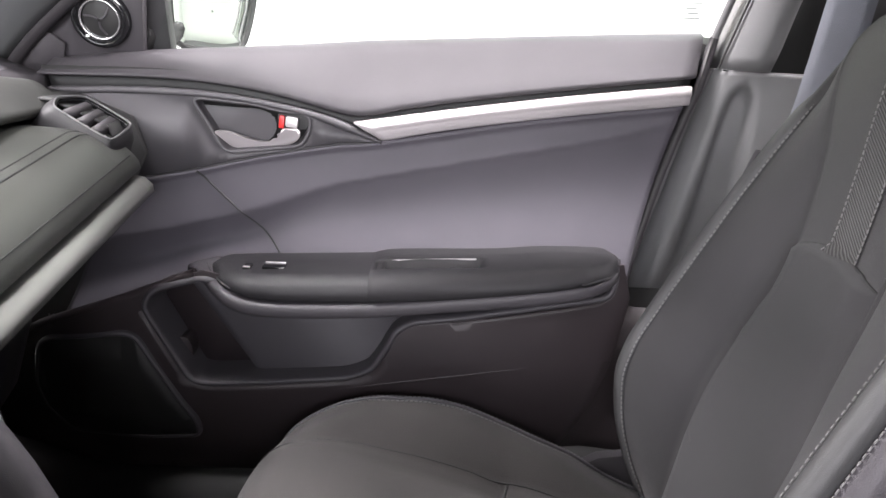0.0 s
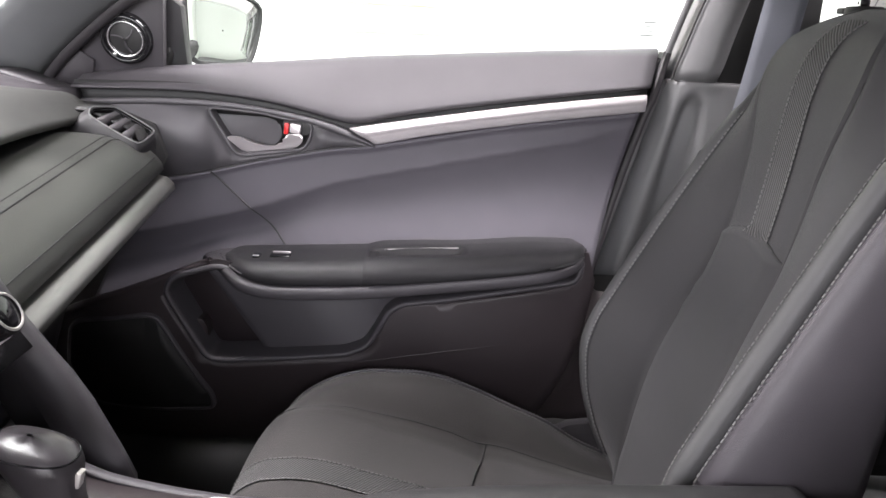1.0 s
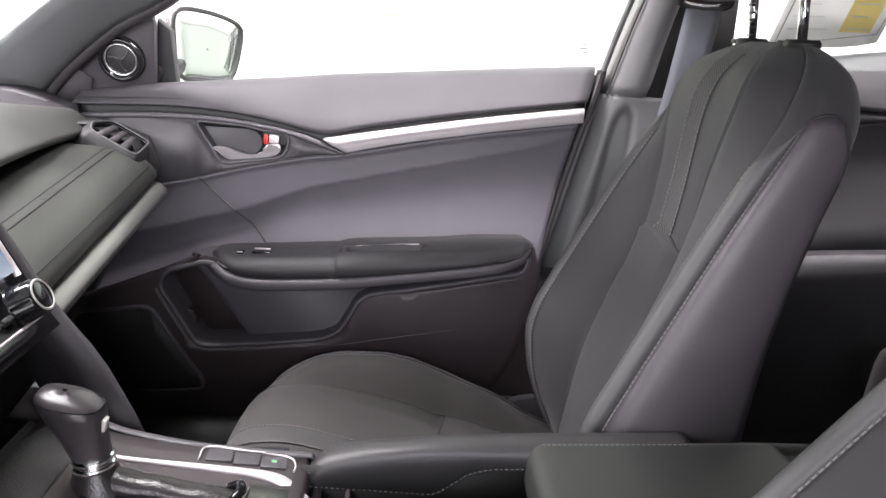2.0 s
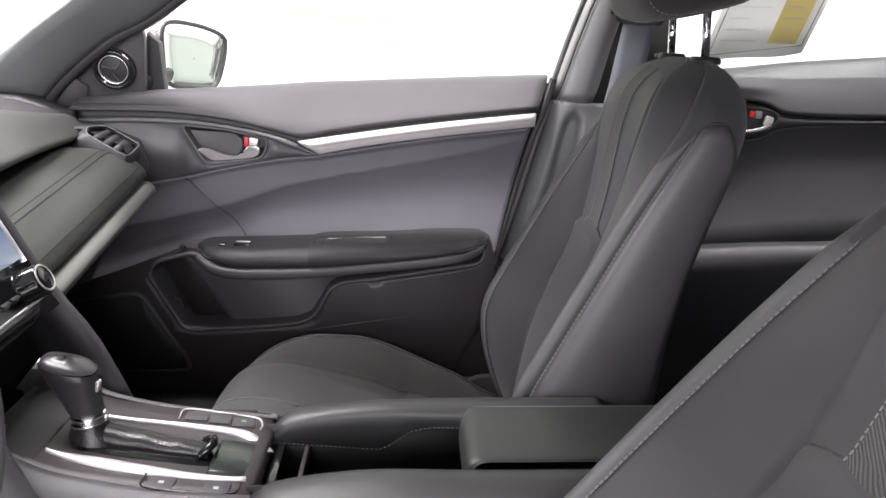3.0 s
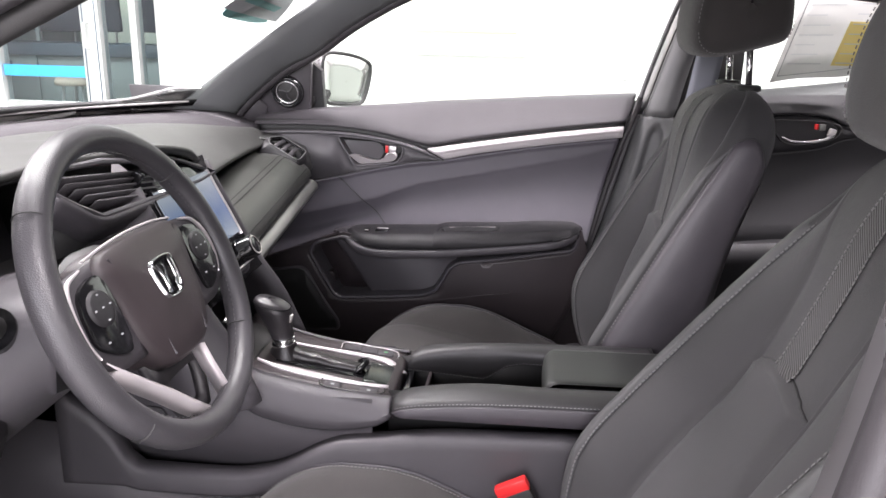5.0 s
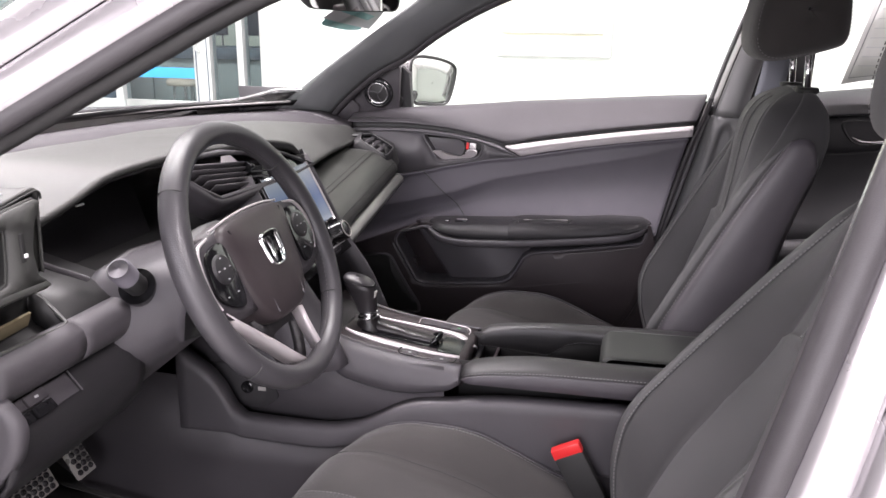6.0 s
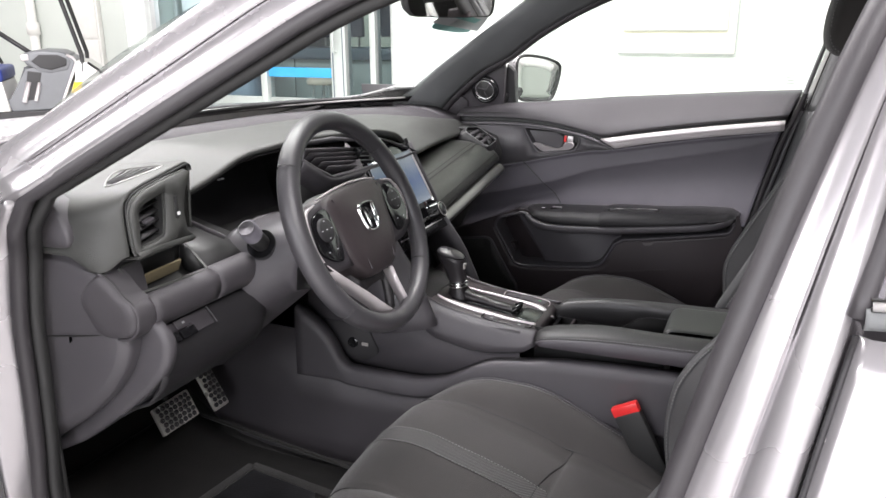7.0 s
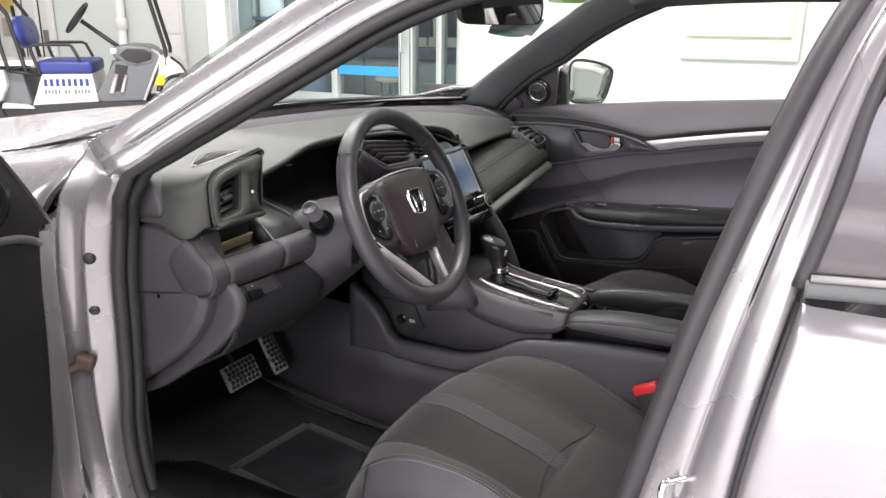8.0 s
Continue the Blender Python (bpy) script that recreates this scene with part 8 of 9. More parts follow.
part("fender_edge", tube([V(e) + V((0.004, 0.002, -0.003)) for _, _, e in FEND[1:]], 0.004, 6), trim_dark, body, "dark gap behind the fender")
part("fender_far", grid([[V((p.x, -p.y, p.z)) for p in r] for r in fend]), paint_silver, body, thick=0.006, shift=0)
rows = []
for j in range(21):
    g = 2 * j / 20 - 1
    e = V((-1.10 + 0.30 * abs(g) ** 2.2, 0.72 * g, 0.966))
    rows.append([e + V((0.03, 0, 0.004)), e, e + V((-0.06, 0, -0.003)), e + V((-0.13, 0, -0.005)), e + V((-0.14, 0, -0.012)), e + V((-0.16, 0, -0.05))])
cowl = part("cowl_cover", grid(rows), cowl_grey, body, "grey cowl cover with slots, paled in place of glare", thick=0.005, shift=0)
for j in range(14):
    g = -0.93 + 0.62 * j / 13
    e = V((-1.10 + 0.30 * abs(g) ** 2.2 - 0.075, 0.72 * g, 0.9655))
    part("cowl_slot", rbox((0.034 + 0.012 * (j % 2), 0.013, 0.004), Matrix.Translation(e) @ pose(0, 0, 0, 0, 0, 38 * abs(g)), 0.0015), trim_dark, cowl)
part("cowl_lip", tube([V((-1.10 + 0.30 * abs(g) ** 2.2 - 0.118, 0.72 * g, 0.966)) for g in [-0.96 + 1.92 * j / 30 for j in range(31)]], 0.004, 6), trim_hard, cowl)
# the dark slit between the fender's inner edge and the cowl
part("fender_gap", grid([[V((x, -0.700 + 0.052 * w, z)), V((x, -0.700 + 0.026 * w, z + 0.001)), V((x, -0.703, z + 0.0015))] for x, z, w in ((-1.06, 0.960, 0.05), (-1.0, 0.970, 0.7), (-0.94, 0.981, 1.3), (-0.88, 0.994, 1.4), (-0.83, 1.004, 0.8), (-0.79, 1.010, 0.1))]), trim_dark, body, "dark slit beside the fender", thick=0.003, shift=0)

# rear door on the driver's side
rdd = thing("rear_driver_door", "closed silver rear door behind the open doorway", "car door")
front = spline(E3, 40)
def skin_y(z):
    return table(z, [(0.2, -0.83), (0.40, -0.865), (0.62, -0.880), (0.80, -0.872), (0.96, -0.845)])
frontx = lambda z: table(z, [(0.26, 0.276), (0.34, 0.297), (0.47, 0.327), (0.667, 0.347), (0.80, 0.361), (0.97, 0.389)])
zs = [0.26 + 0.70 * i / 20 for i in range(21)]
rows = []
for z in zs:
    x0 = frontx(z)
    rows.append([V((x0 + d, skin_y(z) + h - (0.010 * step(0.05, 0.0, abs(z - 0.70)) if d > 0.02 else 0), z)) for d, h in ((0.0, 0.04), (0.001, 0.006), (0.008, 0.0), (0.05, 0.0), (0.3, 0.0), (0.65, 0.01), (0.9, 0.03))])
part("outer_skin", grid(rows), paint_silver, rdd, "silver painted door skin", thick=0.004, shift=0)
part("door_gap", tube([V((frontx(z) - 0.003, skin_y(z) + 0.006, z)) for z in zs], 0.0028, 6), trim_black, rdd, "dark gap before the door skin")
belt_y = lambda x, z: -0.838 + 0.42 * (z - 0.97) - 0.004 + 0.02 * (x - 0.39)
bz = lambda x: 0.968 + 0.06 * (x - 0.39)
part("belt_moulding", grid([[V((x, belt_y(x, bz(x)) + 0.010, bz(x) - 0.002)), V((x, belt_y(x, bz(x)), bz(x))), V((x, belt_y(x, bz(x)) - 0.003, bz(x) + 0.004)), V((x, belt_y(x, bz(x)) - 0.002, bz(x) + 0.012)), V((x, belt_y(x, bz(x)) + 0.006, bz(x) + 0.0155))] for x in (0.388, 0.392, 0.5, 0.7, 0.95, 1.25)]), pillar_grey, rdd, "grey belt moulding", thick=0.003, shift=0, sharp=50)
part("belt_lip", grid([[V((x, belt_y(x, bz(x)) - 0.001, bz(x) + 0.0155)), V((x, belt_y(x, bz(x)) - 0.002, bz(x) + 0.018)), V((x, belt_y(x, bz(x)) + 0.006, bz(x) + 0.0215))] for x in (0.392, 0.5, 0.7, 0.95, 1.25)]), cowl_grey, rdd, "pale lip over the moulding", thick=0.002, shift=0)
for dz in (0.0, 0.0155, 0.0225):
    part("belt_line", tube([V((x, belt_y(x, bz(x)) + (0.001 if dz < 0.02 else 0.005), bz(x) + dz)) for x in (0.391, 0.5, 0.7, 0.95, 1.25)], 0.0016, 6), trim_dark, rdd)
seal = spline([(0.384, -0.838, 0.975), (0.387, -0.834, 0.986), (0.405, -0.799, 1.065), (0.421, -0.761, 1.161), (0.452, -0.718, 1.25), (0.50, -0.632, 1.37)], 24)
part("window_seal", grid([[p + V((-0.0075, 0.012, 0)), p + V((-0.0070, 0.0, 0)), p + V((-0.0045, -0.004, 0)), p + V((0.0035, -0.004, 0)), p + V((0.0065, 0.0, 0)), p + V((0.0070, 0.012, 0))] for p in seal]), rubber, rdd, "black window seal", thick=0.002, shift=0, sharp=50)
part("window_glass", plate([(0.390, 0.980), (1.25, 1.03), (1.30, 1.13), (1.05, 1.30), (0.51, 1.36), (0.425, 1.14)], [], lambda x, z: V((x, -0.838 + 0.42 * (z - 0.97), z))), glass_dark, rdd, "dark tinted rear window").visible_shadow = False

# the driver's door, wide open
ddoor = thing("driver_door", "open driver's door with black inner trim darkened for shade", "car door")
DH, DA = V((-0.702, -0.876, 0)), radians(-74)
du, dn = V((math.cos(DA), math.sin(DA), 0)), V((-math.sin(DA), math.cos(DA), 0))
def dd(u, z, d=0.0):
    return DH + du * u + dn * d + V((0, 0, z))
outline = [(0.0, 0.40), (0.0, 0.86), (0.02, 0.93), (0.09, 1.00), (1.02, 1.03), (1.04, 0.9), (1.0, 0.5), (0.90, 0.32), (0.12, 0.28)]
part("outer_skin", prism(outline, lambda u, z: dd(u, z, -0.15), dn * 0.05, 0.01), paint_silver, ddoor, "silver painted door skin")
part("door_edge", prism([(0.0, 0.42), (0.0, 0.80), (-0.002, 0.893), (0.045, 0.90), (0.055, 0.36)], lambda u, z: dd(u, z, -0.10), dn * 0.112, 0.006), paint_silver, ddoor, "silver door edge")
trim_o = [(0.085, 0.46), (0.066, 0.54), (0.046, 0.70), (0.036, 0.84), (0.034, 0.908), (-0.001, 0.902), (0.026, 0.949), (0.055, 0.990), (0.081, 1.025), (0.13, 1.05), (0.18, 1.01), (1.0, 1.02), (1.02, 0.9), (0.98, 0.5), (0.88, 0.35), (0.30, 0.33), (0.16, 0.42)]
part("inner_trim", prism(trim_o, lambda u, z: dd(u, z, -0.10), dn * 0.116, 0.006, 3), door_shade, ddoor, "black inner door trim, darkened in place of shade")
part("trim_rail", tube([dd(u, z, 0.015) for u, z in ((0.002, 0.906), (0.028, 0.947), (0.057, 0.988), (0.083, 1.023), (0.13, 1.047))], 0.0035, 8), trim_lower, ddoor)
part("armrest", tube(spline([dd(0.26, 0.66, 0.03), dd(0.36, 0.66, 0.06), dd(0.8, 0.68, 0.06)], 16), 0.03, 10), door_shade, ddoor)
# lighter bar standing in for a soft reflection on the trim
part("trim_ridge", tube(spline([dd(0.03, 0.88, 0.015), dd(0.12, 0.905, 0.015), dd(0.6, 0.95, 0.015)], 16), 0.007, 8), trim_hard, ddoor)
part("pocket_panel", prism([(0.03, 0.42), (0.05, 0.56), (0.14, 0.48), (0.30, 0.40), (0.86, 0.42), (0.86, 0.34), (0.12, 0.30)], lambda u, z: dd(u, z, -0.10), dn * 0.08, 0.01), trim_black, ddoor, "black lower door pocket")
part("tweeter", lathe([(0.001, 0.004), (0.03, 0.006), (0.04, 0.010), (0.044, 0.0)], Matrix.Translation(dd(0.125, 0.966, 0.016)) @ Matrix.Rotation(radians(-74 + 180), 4, "Z") @ pose(0, 0, 0, 90, 0, 0), 24), trim_gloss, ddoor)
part("speaker", lathe([(0.001, 0.0), (0.07, 0.002), (0.085, 0.010), (0.09, 0.0)], Matrix.Translation(dd(0.20, 0.40, 0.032)) @ Matrix.Rotation(radians(-72 + 180), 4, "Z") @ pose(0, 0, 0, 90, 0, 0), 28), trim_hard, ddoor)

# ---- hall things ----
board = thing("wall_panel", "cream framed panel on the white wall", "wall panel")
part("back_board", rbox((0.70, 0.02, 1.6), (-0.31, WALL_Y - 0.012, 1.80), 0.004), paper_cream, board)
part("front_board", rbox((0.62, 0.012, 1.5), (-0.32, WALL_Y - 0.030, 1.89), 0.003), paper_cream, board)
part("board_edge", rbox((0.006, 0.010, 1.6), (0.042, WALL_Y - 0.020, 1.80), 0.001), grey_print, board)
part("board_edge", rbox((0.70, 0.010, 0.006), (-0.31, WALL_Y - 0.020, 0.998), 0.001), grey_print, board)
part("board_edge", rbox((0.62, 0.010, 0.006), (-0.32, WALL_Y - 0.036, 1.138), 0.001), grey_print, board)

gd = thing("glass_front", "aluminium framed glass doors with a blue stripe", "glass door")
GX0, GX1 = -4.55, -2.25
for x, w in ((GX0 + 0.03, 0.07), (-3.41, 0.058), (-2.732, 0.127), (-2.441, 0.046), (GX1 - 0.02, 0.04)):
    part("mullion", rbox((w, 0.10, 2.6), (x, WALL_Y + 0.06, 1.3), 0.006), alu, gd)
for x in (-2.775, -2.690):
    part("mullion_groove", rbox((0.006, 0.008, 2.5), (x, WALL_Y + 0.009, 1.3), 0.001), slate_metal, gd)
for a, b in ((GX0, -3.44), (-3.38, -2.80), (-2.668, -2.466), (-2.416, GX1)):
    part("kick_plate", rbox((b - a, 0.05, 0.30), ((a + b) / 2, WALL_Y + 0.06, 0.48), 0.006), alu, gd)
part("transom", rbox((GX1 - GX0, 0.10, 0.06), ((GX0 + GX1) / 2, WALL_Y + 0.06, 2.55), 0.006), alu, gd)
part("threshold", rbox((GX1 - GX0, 0.10, 0.14), ((GX0 + GX1) / 2, WALL_Y + 0.06, 0.07), 0.006), alu, gd)
for a, b in ((GX0, -3.41), (-3.41, -2.73), (-2.73, -2.44), (-2.44, GX1)):
    g = part("pane", grid([[V((x, WALL_Y + 0.06, z)) for z in (0.1, 2.52)] for x in (a + 0.01, b - 0.01)]), glass_blue, gd, "bluish glass pane")
    g.visible_shadow = False
part("blue_stripe", rbox((0.575, 0.006, 0.072), (-3.088, WALL_Y + 0.035, 0.826), 0.001), blue_paint, gd, "blue stripe on the glass")
part("door_pull", tube(spline([(-2.745, WALL_Y + 0.01, 1.14), (-2.745, WALL_Y - 0.03, 1.13), (-2.745, WALL_Y - 0.035, 1.06), (-2.745, WALL_Y - 0.03, 0.99), (-2.745, WALL_Y + 0.01, 0.98)], 16), 0.010, 8), alu, gd, "bowed door pull")

def office_chair(c, turn):
    ch = thing("office_chair", "slate blue cloth chair on thin metal legs behind the glass", "chair", "chairs behind the glass")
    m = Matrix.Translation(c) @ pose(0, 0, 0, 0, 0, turn)
    part("seat", rbox((0.46, 0.46, 0.07), m @ Matrix.Translation((0, 0, 0.66)), 0.03), chair_slate, ch)
    part("backrest", rbox((0.05, 0.40, 0.40), m @ Matrix.Translation((-0.24, 0, 1.24)) @ pose(0, 0, 0, 0, -6, 0), 0.024, 3), chair_slate, ch)
    for a in (-1, 1):
        part("back_post", tube([m @ V((-0.20, 0.13 * a, 0.66)), m @ V((-0.22, 0.14 * a, 1.10))], 0.012, 8), dull_metal, ch)
        for b in (-1, 1):
            part("leg", tube([m @ V((0.17 * b, 0.17 * a, 0.64)), m @ V((0.22 * b, 0.21 * a, 0.0))], 0.012, 8), dull_metal, ch)
    return ch
ch0 = office_chair((-3.95, 6.0, 0), 100)
for x, y, a in ((-3.45, 6.15, 75), (-4.3, 5.75, 120), (-3.2, 7.4, 60), (-2.7, 7.7, 100)):
    copy_thing(ch0, Matrix.Translation((x, y, 0)) @ pose(0, 0, 0, 0, 0, a - 100) @ Matrix.Translation((3.95, -6.0, 0)))
desk = thing("reception_desk", "grey green reception desk with a dark slate upper shelf", "desk")
part("upper_shelf", rbox((2.3, 0.42, 0.10), (-3.38, 5.0, 0.915), 0.008), counter_dark, desk, "dark slate shelf")
for k in range(4):
    part("front_panel", rbox((0.555, 0.03, 0.42), (-4.23 + 0.565 * k, 4.86, 0.65), 0.004), counter_grey, desk, "grey green board")
part("plinth", rbox((2.26, 0.30, 0.44), (-3.38, 5.02, 0.22), 0.006), counter_dark, desk)
for x in (-4.48, -2.28):
    part("end_panel", rbox((0.03, 0.40, 0.86), (x, 5.0, 0.43), 0.004), counter_grey, desk)
bin_ob = thing("waste_bin", "dark grey round bin behind the glass", "bin")
part("drum", lathe([(0.001, 0.0), (0.20, 0.0), (0.22, 0.03), (0.235, 0.40), (0.225, 0.78), (0.19, 0.82), (0.001, 0.83)], pose(-4.08, 4.25, 0), 28), slate_metal, bin_ob)
part("drum_rim", lathe([(0.228, 0.76), (0.240, 0.78), (0.228, 0.80)], pose(-4.08, 4.25, 0), 28), trim_dark, bin_ob)
stool = thing("stool", "low brown stool with a round seat before the desk", "stool")
part("seat", lathe([(0.001, 0.74), (0.15, 0.735), (0.17, 0.71), (0.165, 0.68), (0.001, 0.68)], pose(-3.30, 4.35, 0), 24), box_buff, stool)
for a in (45, 135, 225, 315):
    part("leg", tube([(-3.30 + 0.11 * math.cos(radians(a)), 4.35 + 0.11 * math.sin(radians(a)), 0.69), (-3.30 + 0.17 * math.cos(radians(a)), 4.35 + 0.17 * math.sin(radians(a)), 0.0)], 0.013, 8), dull_metal, stool)
# shelf rack on the return wall, with cartons
rack = thing("shelf_rack", "tall metal shelf rack with cartons behind the glass", "shelf")
for y in (3.95, 4.6, 5.25):
    for x in (-4.52, -4.18):
        part("post", rbox((0.03, 0.03, 2.3), (x, y, 1.15), 0.003), alu, rack)
SHELF_Z = (0.35, 0.80, 1.22, 1.62, 2.02)
for z in SHELF_Z:
    part("shelf_board", rbox((0.36, 1.34, 0.03), (-4.35, 4.6, z), 0.003), slate_metal, rack)
rng = random.Random(11)
for z in SHELF_Z[2:]:
    y = 3.99
    while y < 5.10:
        w, h = rng.uniform(0.07, 0.17), rng.uniform(0.12, 0.28)
        carton = part("carton", rbox((rng.uniform(0.18, 0.28), w, h), (-4.35, y + w / 2, z + 0.0155 + h / 2), 0.003), rng.choice((box_white, box_buff, counter_dark, box_white, blue_paint)))
        tagged(carton, "small card carton standing on the metal shelf", "carton", "cartons on the shelf rack")
        y += w + rng.uniform(0.01, 0.06)

# golf cart
cart = thing("golf_cart", "white golf cart with blue seat and black chassis", "golf cart")
CM = Matrix.Translation((-6.690, 3.700, 0)) @ pose(0, 0, 0, 0, 0, 44.0) @ Matrix.Scale(0.88, 4)
CY = CM.to_3x3() @ V((0, 1, 0))
def cp(x, y, z):
    return CM @ V((x, y, z))
def cslab(name, outline, y0, y1, mat, parent, label="", r=0.02):
    """A slab across the cart with the given side outline."""
    return part(name, prism(outline, lambda x, z: cp(x, y0, z), CY * (y1 - y0), r, 3), mat, parent, label)
cslab("chassis", [(-1.25, 0.26), (-1.25, 0.42), (0.25, 0.465), (0.80, 0.47), (0.84, 0.36), (0.70, 0.27)], -0.49, 0.49, cart_black, cart, "black chassis skirt")
cb = cslab("seat_base", [(-0.42, 0.44), (-0.29, 0.775), (0.22, 0.775), (0.26, 0.47)], -0.50, 0.50, cream_plastic, cart, "white moulded seat base")
cslab("rear_body", [(-1.15, 0.44), (-1.10, 0.80), (-0.50, 0.80), (-0.44, 0.44)], -0.40, 0.40, cart_grey, cart, "grey recessed rear body")
cslab("rear_fender", [(-1.22, 0.42), (-1.15, 0.84), (-0.66, 0.82), (-0.64, 0.66), (-0.72, 0.50), (-0.86, 0.42)], -0.52, 0.52, cream_plastic, cart, "white rear fender")
cslab("rear_step", [(-0.72, 0.42), (-0.70, 0.47), (-0.42, 0.44), (-0.40, 0.41)], -0.55, 0.55, cream_plastic, cart, "white step", 0.01)
part("bench", rbox((0.56, 0.97, 0.15), CM @ Matrix.Translation((-0.05, 0, 0.845)), 0.05, 4), blue_vinyl, cart, "blue vinyl bench")
part("rear_deck", rbox((0.70, 0.90, 0.06), CM @ Matrix.Translation((-0.68, 0, 0.89)), 0.02, 3), cream_plastic, cart, "white deck behind the bench")
# the rounded backrest in its black frame
bo2 = [(0.46 * math.copysign(abs(math.cos(a)) ** 0.7, math.cos(a)), 0.175 * math.copysign(abs(math.sin(a)) ** 0.8, math.sin(a))) for a in [6.2832 * i / 40 for i in range(40)]]
BM = CM @ Matrix.Translation((-0.50, 0, 1.215)) @ pose(0, 0, 0, 0, -10, 0)
bk_c = part("back_cushion", grid([[BM @ V((d, b * c, h * c)) for b, h in bo2] for c, d in ((0.05, 0.07), (0.6, 0.068), (0.9, 0.055), (1.0, 0.02), (1.0, -0.01), (0.97, -0.02))], True), blue_vinyl, cart, "blue vinyl back cushion", sharp=70)
part("cushion_shell", grid([[BM @ V((d, b * c, h * c)) for b, h in bo2] for c, d in ((1.01, -0.012), (1.0, -0.04), (0.9, -0.06), (0.5, -0.066), (0.03, -0.066))], True), cart_grey, bk_c, "grey moulded back shell", sharp=70)
for y in (-0.45, 0.45):
    part("back_bar", tube([cp(-0.45, y, 0.79), cp(-0.50, y, 1.08), cp(-0.56, y, 1.40), cp(-0.66, y, 1.55), cp(-0.72, y, 1.95)], 0.020, 8), cart_black, cart)
    part("rear_bar", tube([cp(-0.62, y, 0.80), cp(-0.68, y, 1.16), cp(-0.70, y, 1.50)], 0.018, 8), cart_black, cart)
    part("arm_rail", tube([cp(-0.30, y * 1.08, 0.76), cp(-0.37, y * 1.08, 1.03), cp(-0.365, y * 1.08, 1.075), cp(-0.33, y * 1.08, 1.09), cp(0.01, y * 1.08, 1.09), cp(0.045, y * 1.08, 1.07), cp(0.11, y * 1.08, 0.92)], 0.016, 8), cart_black, cart)
    part("front_post", tube([cp(1.0, y, 0.86), cp(1.01, y, 1.03), cp(0.88, y, 1.59), cp(0.78, y, 1.95)], 0.020, 8), cart_black, cart)
part("frame_rail", tube([cp(-0.62, -0.47, 0.815), cp(-0.30, -0.49, 0.765)], 0.018, 8), cart_black, cart)
part("roof", rbox((1.75, 1.10, 0.06), CM @ Matrix.Translation((0.02, 0, 1.97)), 0.03), cream_plastic, cart)
# nose: leg shield, dash pod, cowl and wheel arch
ls = cslab("leg_shield", [(0.27, 0.455), (0.735, 0.47), (0.955, 0.99), (0.88, 1.02), (0.60, 0.90), (0.44, 0.92), (0.31, 0.62), (0.22, 0.57)], -0.46, 0.46, cart_grey, cart, "grey leg shield")
cslab("shield_recess", [(0.40, 0.58), (0.52, 0.58), (0.60, 0.86), (0.47, 0.88)], -0.466, -0.455, cart_black, ls, "", 0.004)
for a, b, w in (((0.47, 0.77), (0.40, 0.56), 0.022), ((0.57, 0.76), (0.51, 0.57), 0.016)):
    part("shield_bracket", tube([cp(a[0], -0.475, a[1]), cp(b[0], -0.475, b[1])], w, 8), silver_trim, ls, "bright steel bracket")
part("shield_edge", tube([cp(x, -0.462, z) for x, z in ((0.86, 1.04), (0.92, 1.01), (0.95, 0.96), (0.735, 0.475))], 0.014, 8), silver_trim, ls, "bright edge strip")
dbx = cslab("dash_pod", [(0.44, 1.0), (0.46, 1.065), (0.60, 1.09), (0.80, 1.075), (0.88, 1.04), (0.905, 0.96), (0.86, 0.875), (0.68, 0.845), (0.58, 0.88), (0.47, 0.94)], -0.47, 0.47, cart_grey, cart, "grey rounded dash pod", 0.03)
cslab("dash_scoop", [(0.52, 0.98), (0.60, 1.045), (0.78, 1.04), (0.86, 1.0), (0.85, 0.93), (0.70, 0.885), (0.60, 0.91)], -0.482, -0.46, cart_black, dbx, "black open tray", 0.006)
part("dash_lamp", rbox((0.08, 0.06, 0.07), CM @ Matrix.Translation((0.46, -0.45, 1.02)), 0.02, 3), silver_trim, dbx)
cslab("front_cowl", [(0.90, 0.60), (0.93, 0.98), (1.06, 0.955), (1.16, 0.875), (1.22, 0.77), (1.08, 0.785), (0.99, 0.74), (0.95, 0.62)], -0.47, 0.47, cream_plastic, cart, "white front cowl", 0.025)
part("cowl_piping", tube([cp(1.06, -0.475, 0.955), cp(1.16, -0.475, 0.875), cp(1.225, -0.475, 0.77)], 0.012, 6), cart_black, cart)
cslab("yellow_flash", [(0.86, 0.64), (0.90, 0.75), (0.985, 0.76), (0.965, 0.64)], -0.478, 0.478, yellow_paint, cart, "yellow flash", 0.01)
part("wheel_arch", tube([cp(1.12 + 0.22 * math.cos(a), -0.44, 0.54 + 0.22 * math.sin(a)) for a in [radians(10 + 18 * k) for k in range(10)]], 0.03, 8), cart_black, cart, "black wheel arch")
part("steering_stem", tube([cp(0.52, -0.15, 1.03), cp(0.12, -0.15, 1.34)], 0.022, 8), cart_black, cart)
SD, SU = V((0.80, 0, -0.60)).normalized(), V((0.60, 0, 0.80)).normalized()
st_c = V((0.08, -0.15, 1.37))
part("steering_ring", tube([CM @ (st_c + 0.19 * (SU * math.cos(a) + V((0, 1, 0)) * math.sin(a))) for a in [6.2832 * i / 32 for i in range(32)]], 0.015, 8, True), cart_black, cart)
for a in (90, 210, 330):
    part("steering_spoke", tube([CM @ st_c, CM @ (st_c + 0.185 * (SU * math.cos(radians(a)) + V((0, 1, 0)) * math.sin(radians(a))))], 0.011, 6), cart_black, cart)
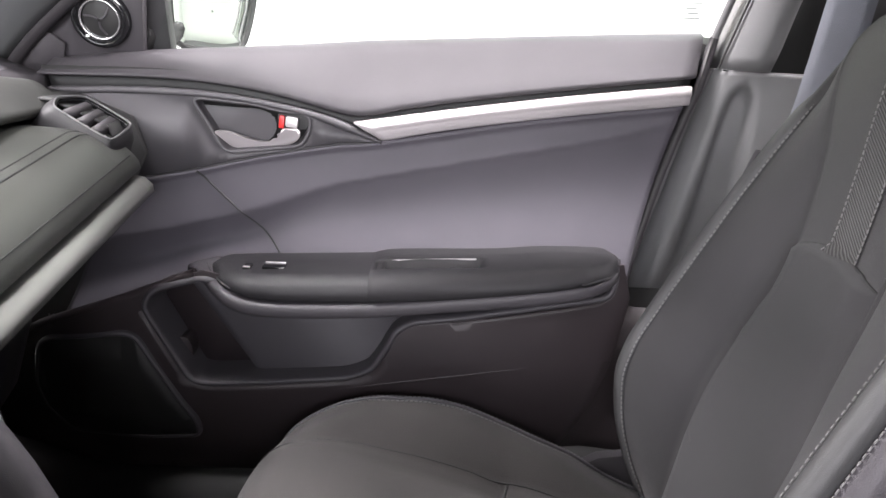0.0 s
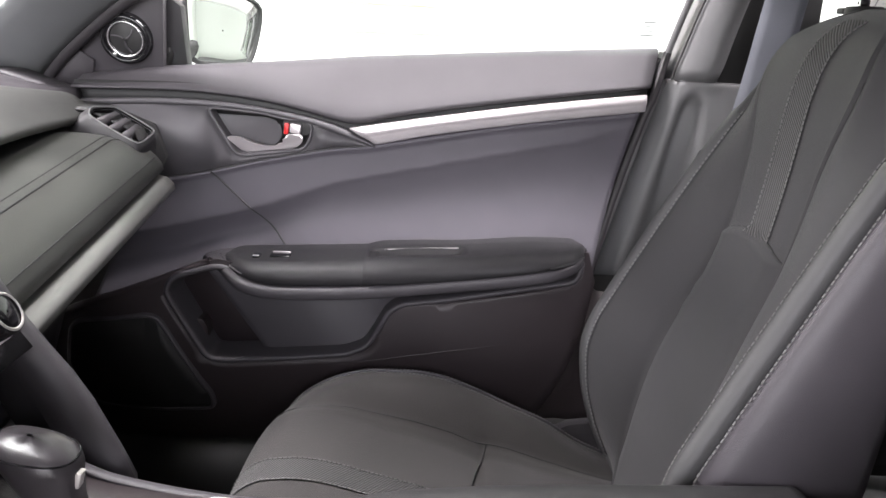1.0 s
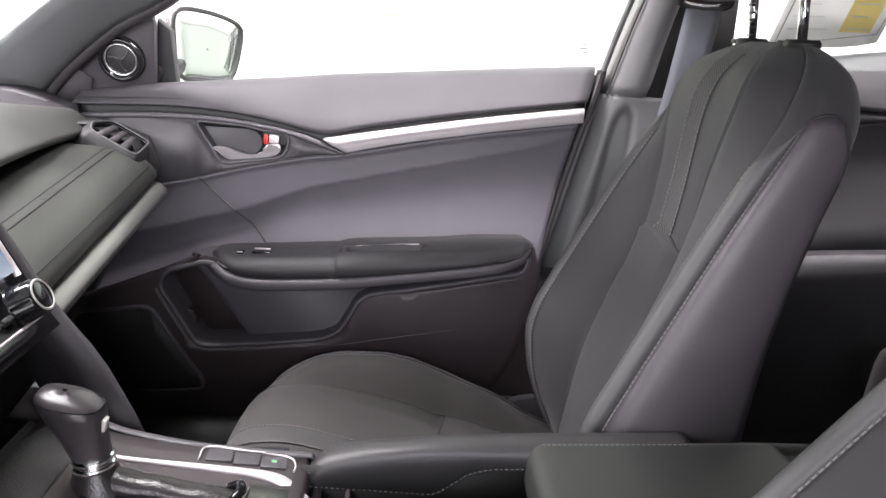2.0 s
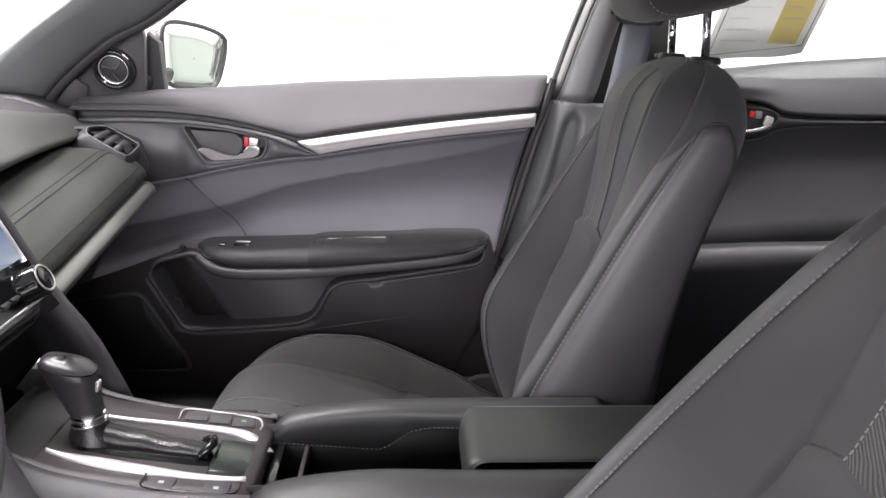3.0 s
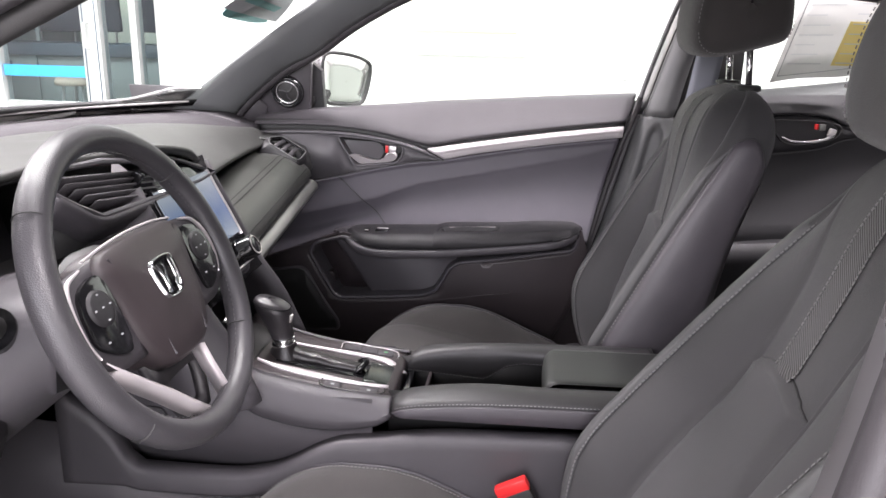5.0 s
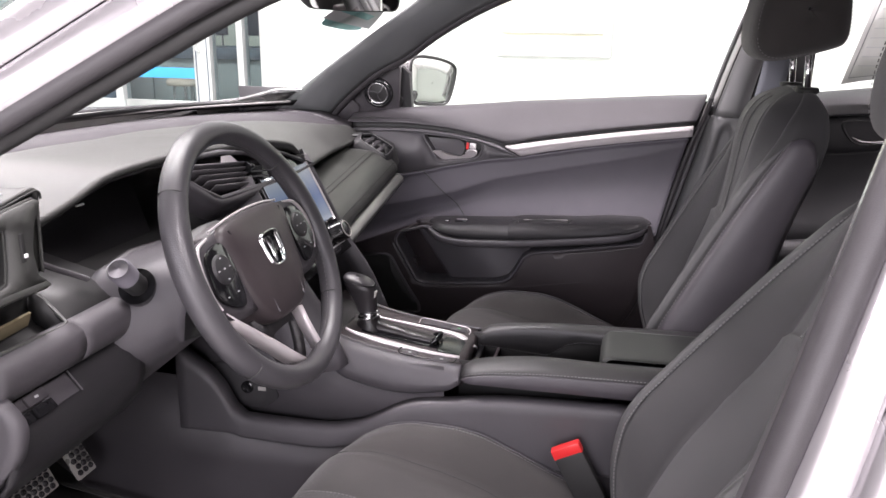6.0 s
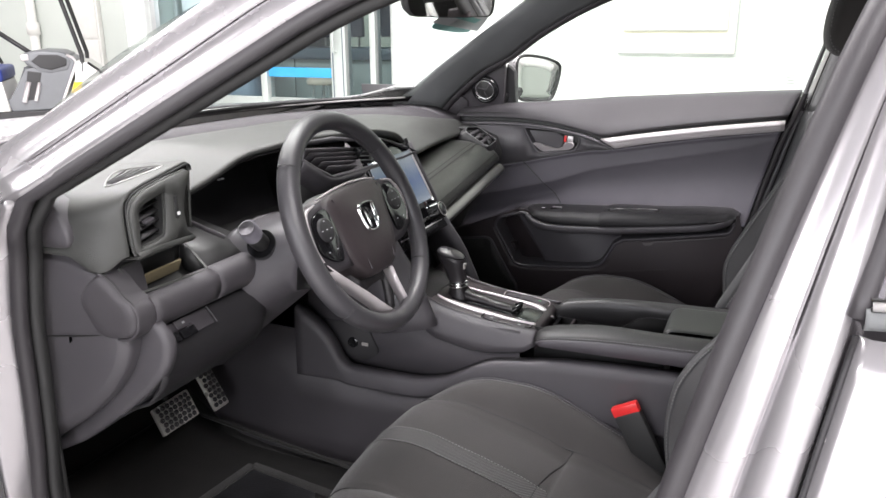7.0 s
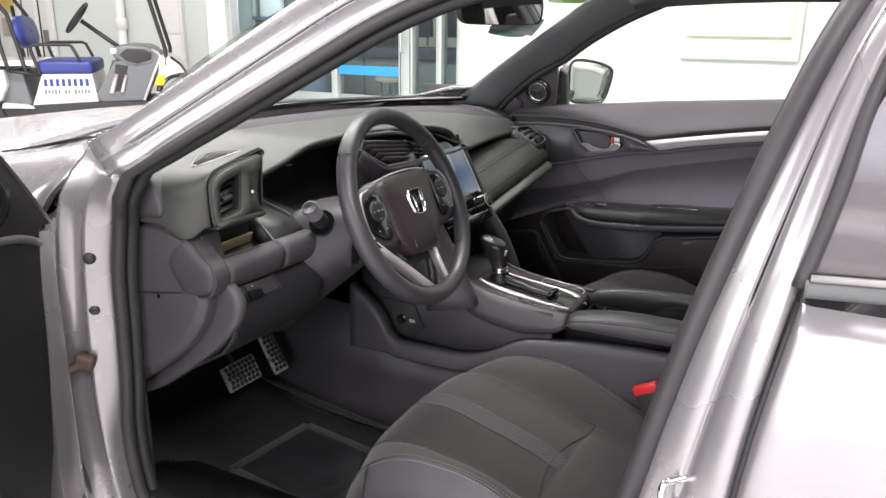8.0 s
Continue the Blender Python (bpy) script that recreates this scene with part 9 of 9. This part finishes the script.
for x in (-0.95, 1.12):
    for y in (-0.44, 0.44):
        wh = part("wheel", lathe([(0.001, 0.09), (0.14, 0.09), (0.24, 0.08), (0.27, 0.05), (0.27, -0.05), (0.24, -0.08), (0.14, -0.09), (0.001, -0.09)], CM @ Matrix.Translation((x, y, 0.27)) @ pose(0, 0, 0, 90, 0, 0), 28), rubber, cart)
        part("hub_cap", lathe([(0.001, 0.1), (0.12, 0.096), (0.13, 0.085)], CM @ Matrix.Translation((x, y, 0.27)) @ pose(0, 0, 0, 90 if y < 0 else -90, 0, 0), 20), cream_plastic, wh)
for n, w, h, z, mat in ((8, 0.48, 0.078, 0.685, blue_vinyl), (14, 0.47, 0.050, 0.585, cart_grey)):
    for j in range(n):
        if n == 14 and j in (5, 8):
            continue
        part("sign_bar", rbox((w / n * 0.55, 0.006, h * (1 if n == 8 or j % 3 == 0 else 0.72)), CM @ Matrix.Translation((-0.05 + w * ((j + 0.5) / n - 0.5), -0.503, z)), 0.001), mat, cb)
# pilaster and slim panels on the far wall
slab("pilaster", (-7.6, 6.2, 0), (-7.2, 6.3, 3.95), wall_paint, "white wall pilaster", "wall")
door2 = thing("wall_cabinet", "white panelled cabinet on the far wall", "cabinet")
part("body", rbox((0.46, 0.06, 1.5), (-8.06, 6.265, 1.33), 0.006), cream_plastic, door2)
for z in (0.79, 1.50):
    part("door", rbox((0.40, 0.014, 0.38 if z < 1 else 0.98), (-8.06, 6.228, z), 0.004), cream_plastic, door2)
pipe = thing("wall_pipe", "white painted pipe with a round joint on the far wall", "pipe")
part("run", tube([(-9.0, 6.22, 0.0), (-9.0, 6.22, 3.95)], 0.06, 12), cream_plastic, pipe)
part("joint", lathe([(0.06, -0.09), (0.085, -0.07), (0.085, 0.07), (0.06, 0.09)], pose(-9.0, 6.22, 1.13), 20), cream_plastic, pipe)
gdoor = thing("entrance_door", "white framed glass double door hung with printed notices", "door")
for x, w in ((-11.95, 0.10), (-11.28, 0.07), (-10.88, 0.07), (-10.58, 0.10)):
    part("stile", rbox((w, 0.06, 2.3), (x, 6.25, 1.15), 0.006), cream_plastic, gdoor)
for z in (0.12, 2.24):
    part("rail", rbox((1.46, 0.05, 0.22 if z < 1 else 0.12), (-11.27, 6.252, z), 0.006), cream_plastic, gdoor)
for a, b in ((-11.9, -11.315), (-11.245, -10.915), (-10.845, -10.63)):
    # opaque white in place of clear glass with daylight behind it
    part("pane", rbox((b - a, 0.012, 1.96), ((a + b) / 2, 6.262, 1.20), 0.002), box_white, gdoor, "white pane standing for daylight behind the glass")
    for e in (a, b):
        part("glazing_strip", rbox((0.022, 0.02, 1.96), (e, 6.248, 1.20), 0.002), cart_black, gdoor)
for x, z, w, h, mat in ((-11.60, 1.42, 0.36, 0.30, paper_yellow), (-11.62, 1.05, 0.34, 0.28, box_buff), (-11.08, 1.34, 0.22, 0.30, box_white), (-11.08, 0.86, 0.20, 0.16, cart_grey), (-10.74, 0.92, 0.13, 0.20, cart_grey)):
    notice = part("notice", rbox((w, 0.004, h), (x, 6.252, z), 0.001), mat)
    tagged(notice, "printed notice taped on the glass door", "notice", "notices on the door")

# closed rear of the car: tail, tunnel sides
part("rear_footwell_side", grid([[V((x, s * y, z)) for y, z in ((0.78, 0.62), (0.765, 0.40), (0.74, 0.235))] for x in (0.28, 0.8, 1.4) for s in (1,)]), trim_dark, body, thick=0.006, shift=0)
tail = []
for i in range(13):
    x = 1.86 + 0.24 * i / 12
    zt = table(x, [(1.86, 1.10), (1.95, 1.06), (2.10, 1.02)])
    tail.append([V((x, g * table(abs(g), [(0, 0.80), (1, 0.80)]), zt - 0.10 * abs(g) ** 4)) for g in [2 * j / 12 - 1 for j in range(13)]])
part("tail_lid", grid(tail), paint_silver, body, "silver tail of the car", thick=0.006, shift=0)
pane("rear_window", [[V((1.56 + 0.31 * f, 0.62 * g, 1.355 - 0.25 * f + 0.02 * math.sin(3.14 * f) - 0.05 * g * g)) for f in (0, 0.25, 0.5, 0.75, 1)] for g in [2 * j / 8 - 1 for j in range(9)]], glass_clear, "clear sloping rear window glass", "car window")
for s in (-1, 1):
    part("rear_quarter", grid([[V((x, s * y, z)) for y, z in ((0.80, table(x, [(1.3, 1.08), (1.5, 1.18), (2.1, 0.92)])), (0.86, 0.85), (0.88, 0.60), (0.85, 0.32))] for x in (1.28, 1.5, 1.8, 2.1)]), paint_silver, body, thick=0.006, shift=0)
part("tail_panel", grid([[V((2.1 + 0.04 * math.cos(g * 1.5), g * 0.84, z)) for z in (0.32, 0.6, 0.85, 0.98)] for g in [2 * j / 8 - 1 for j in range(9)]]), paint_silver, body, thick=0.006, shift=0)
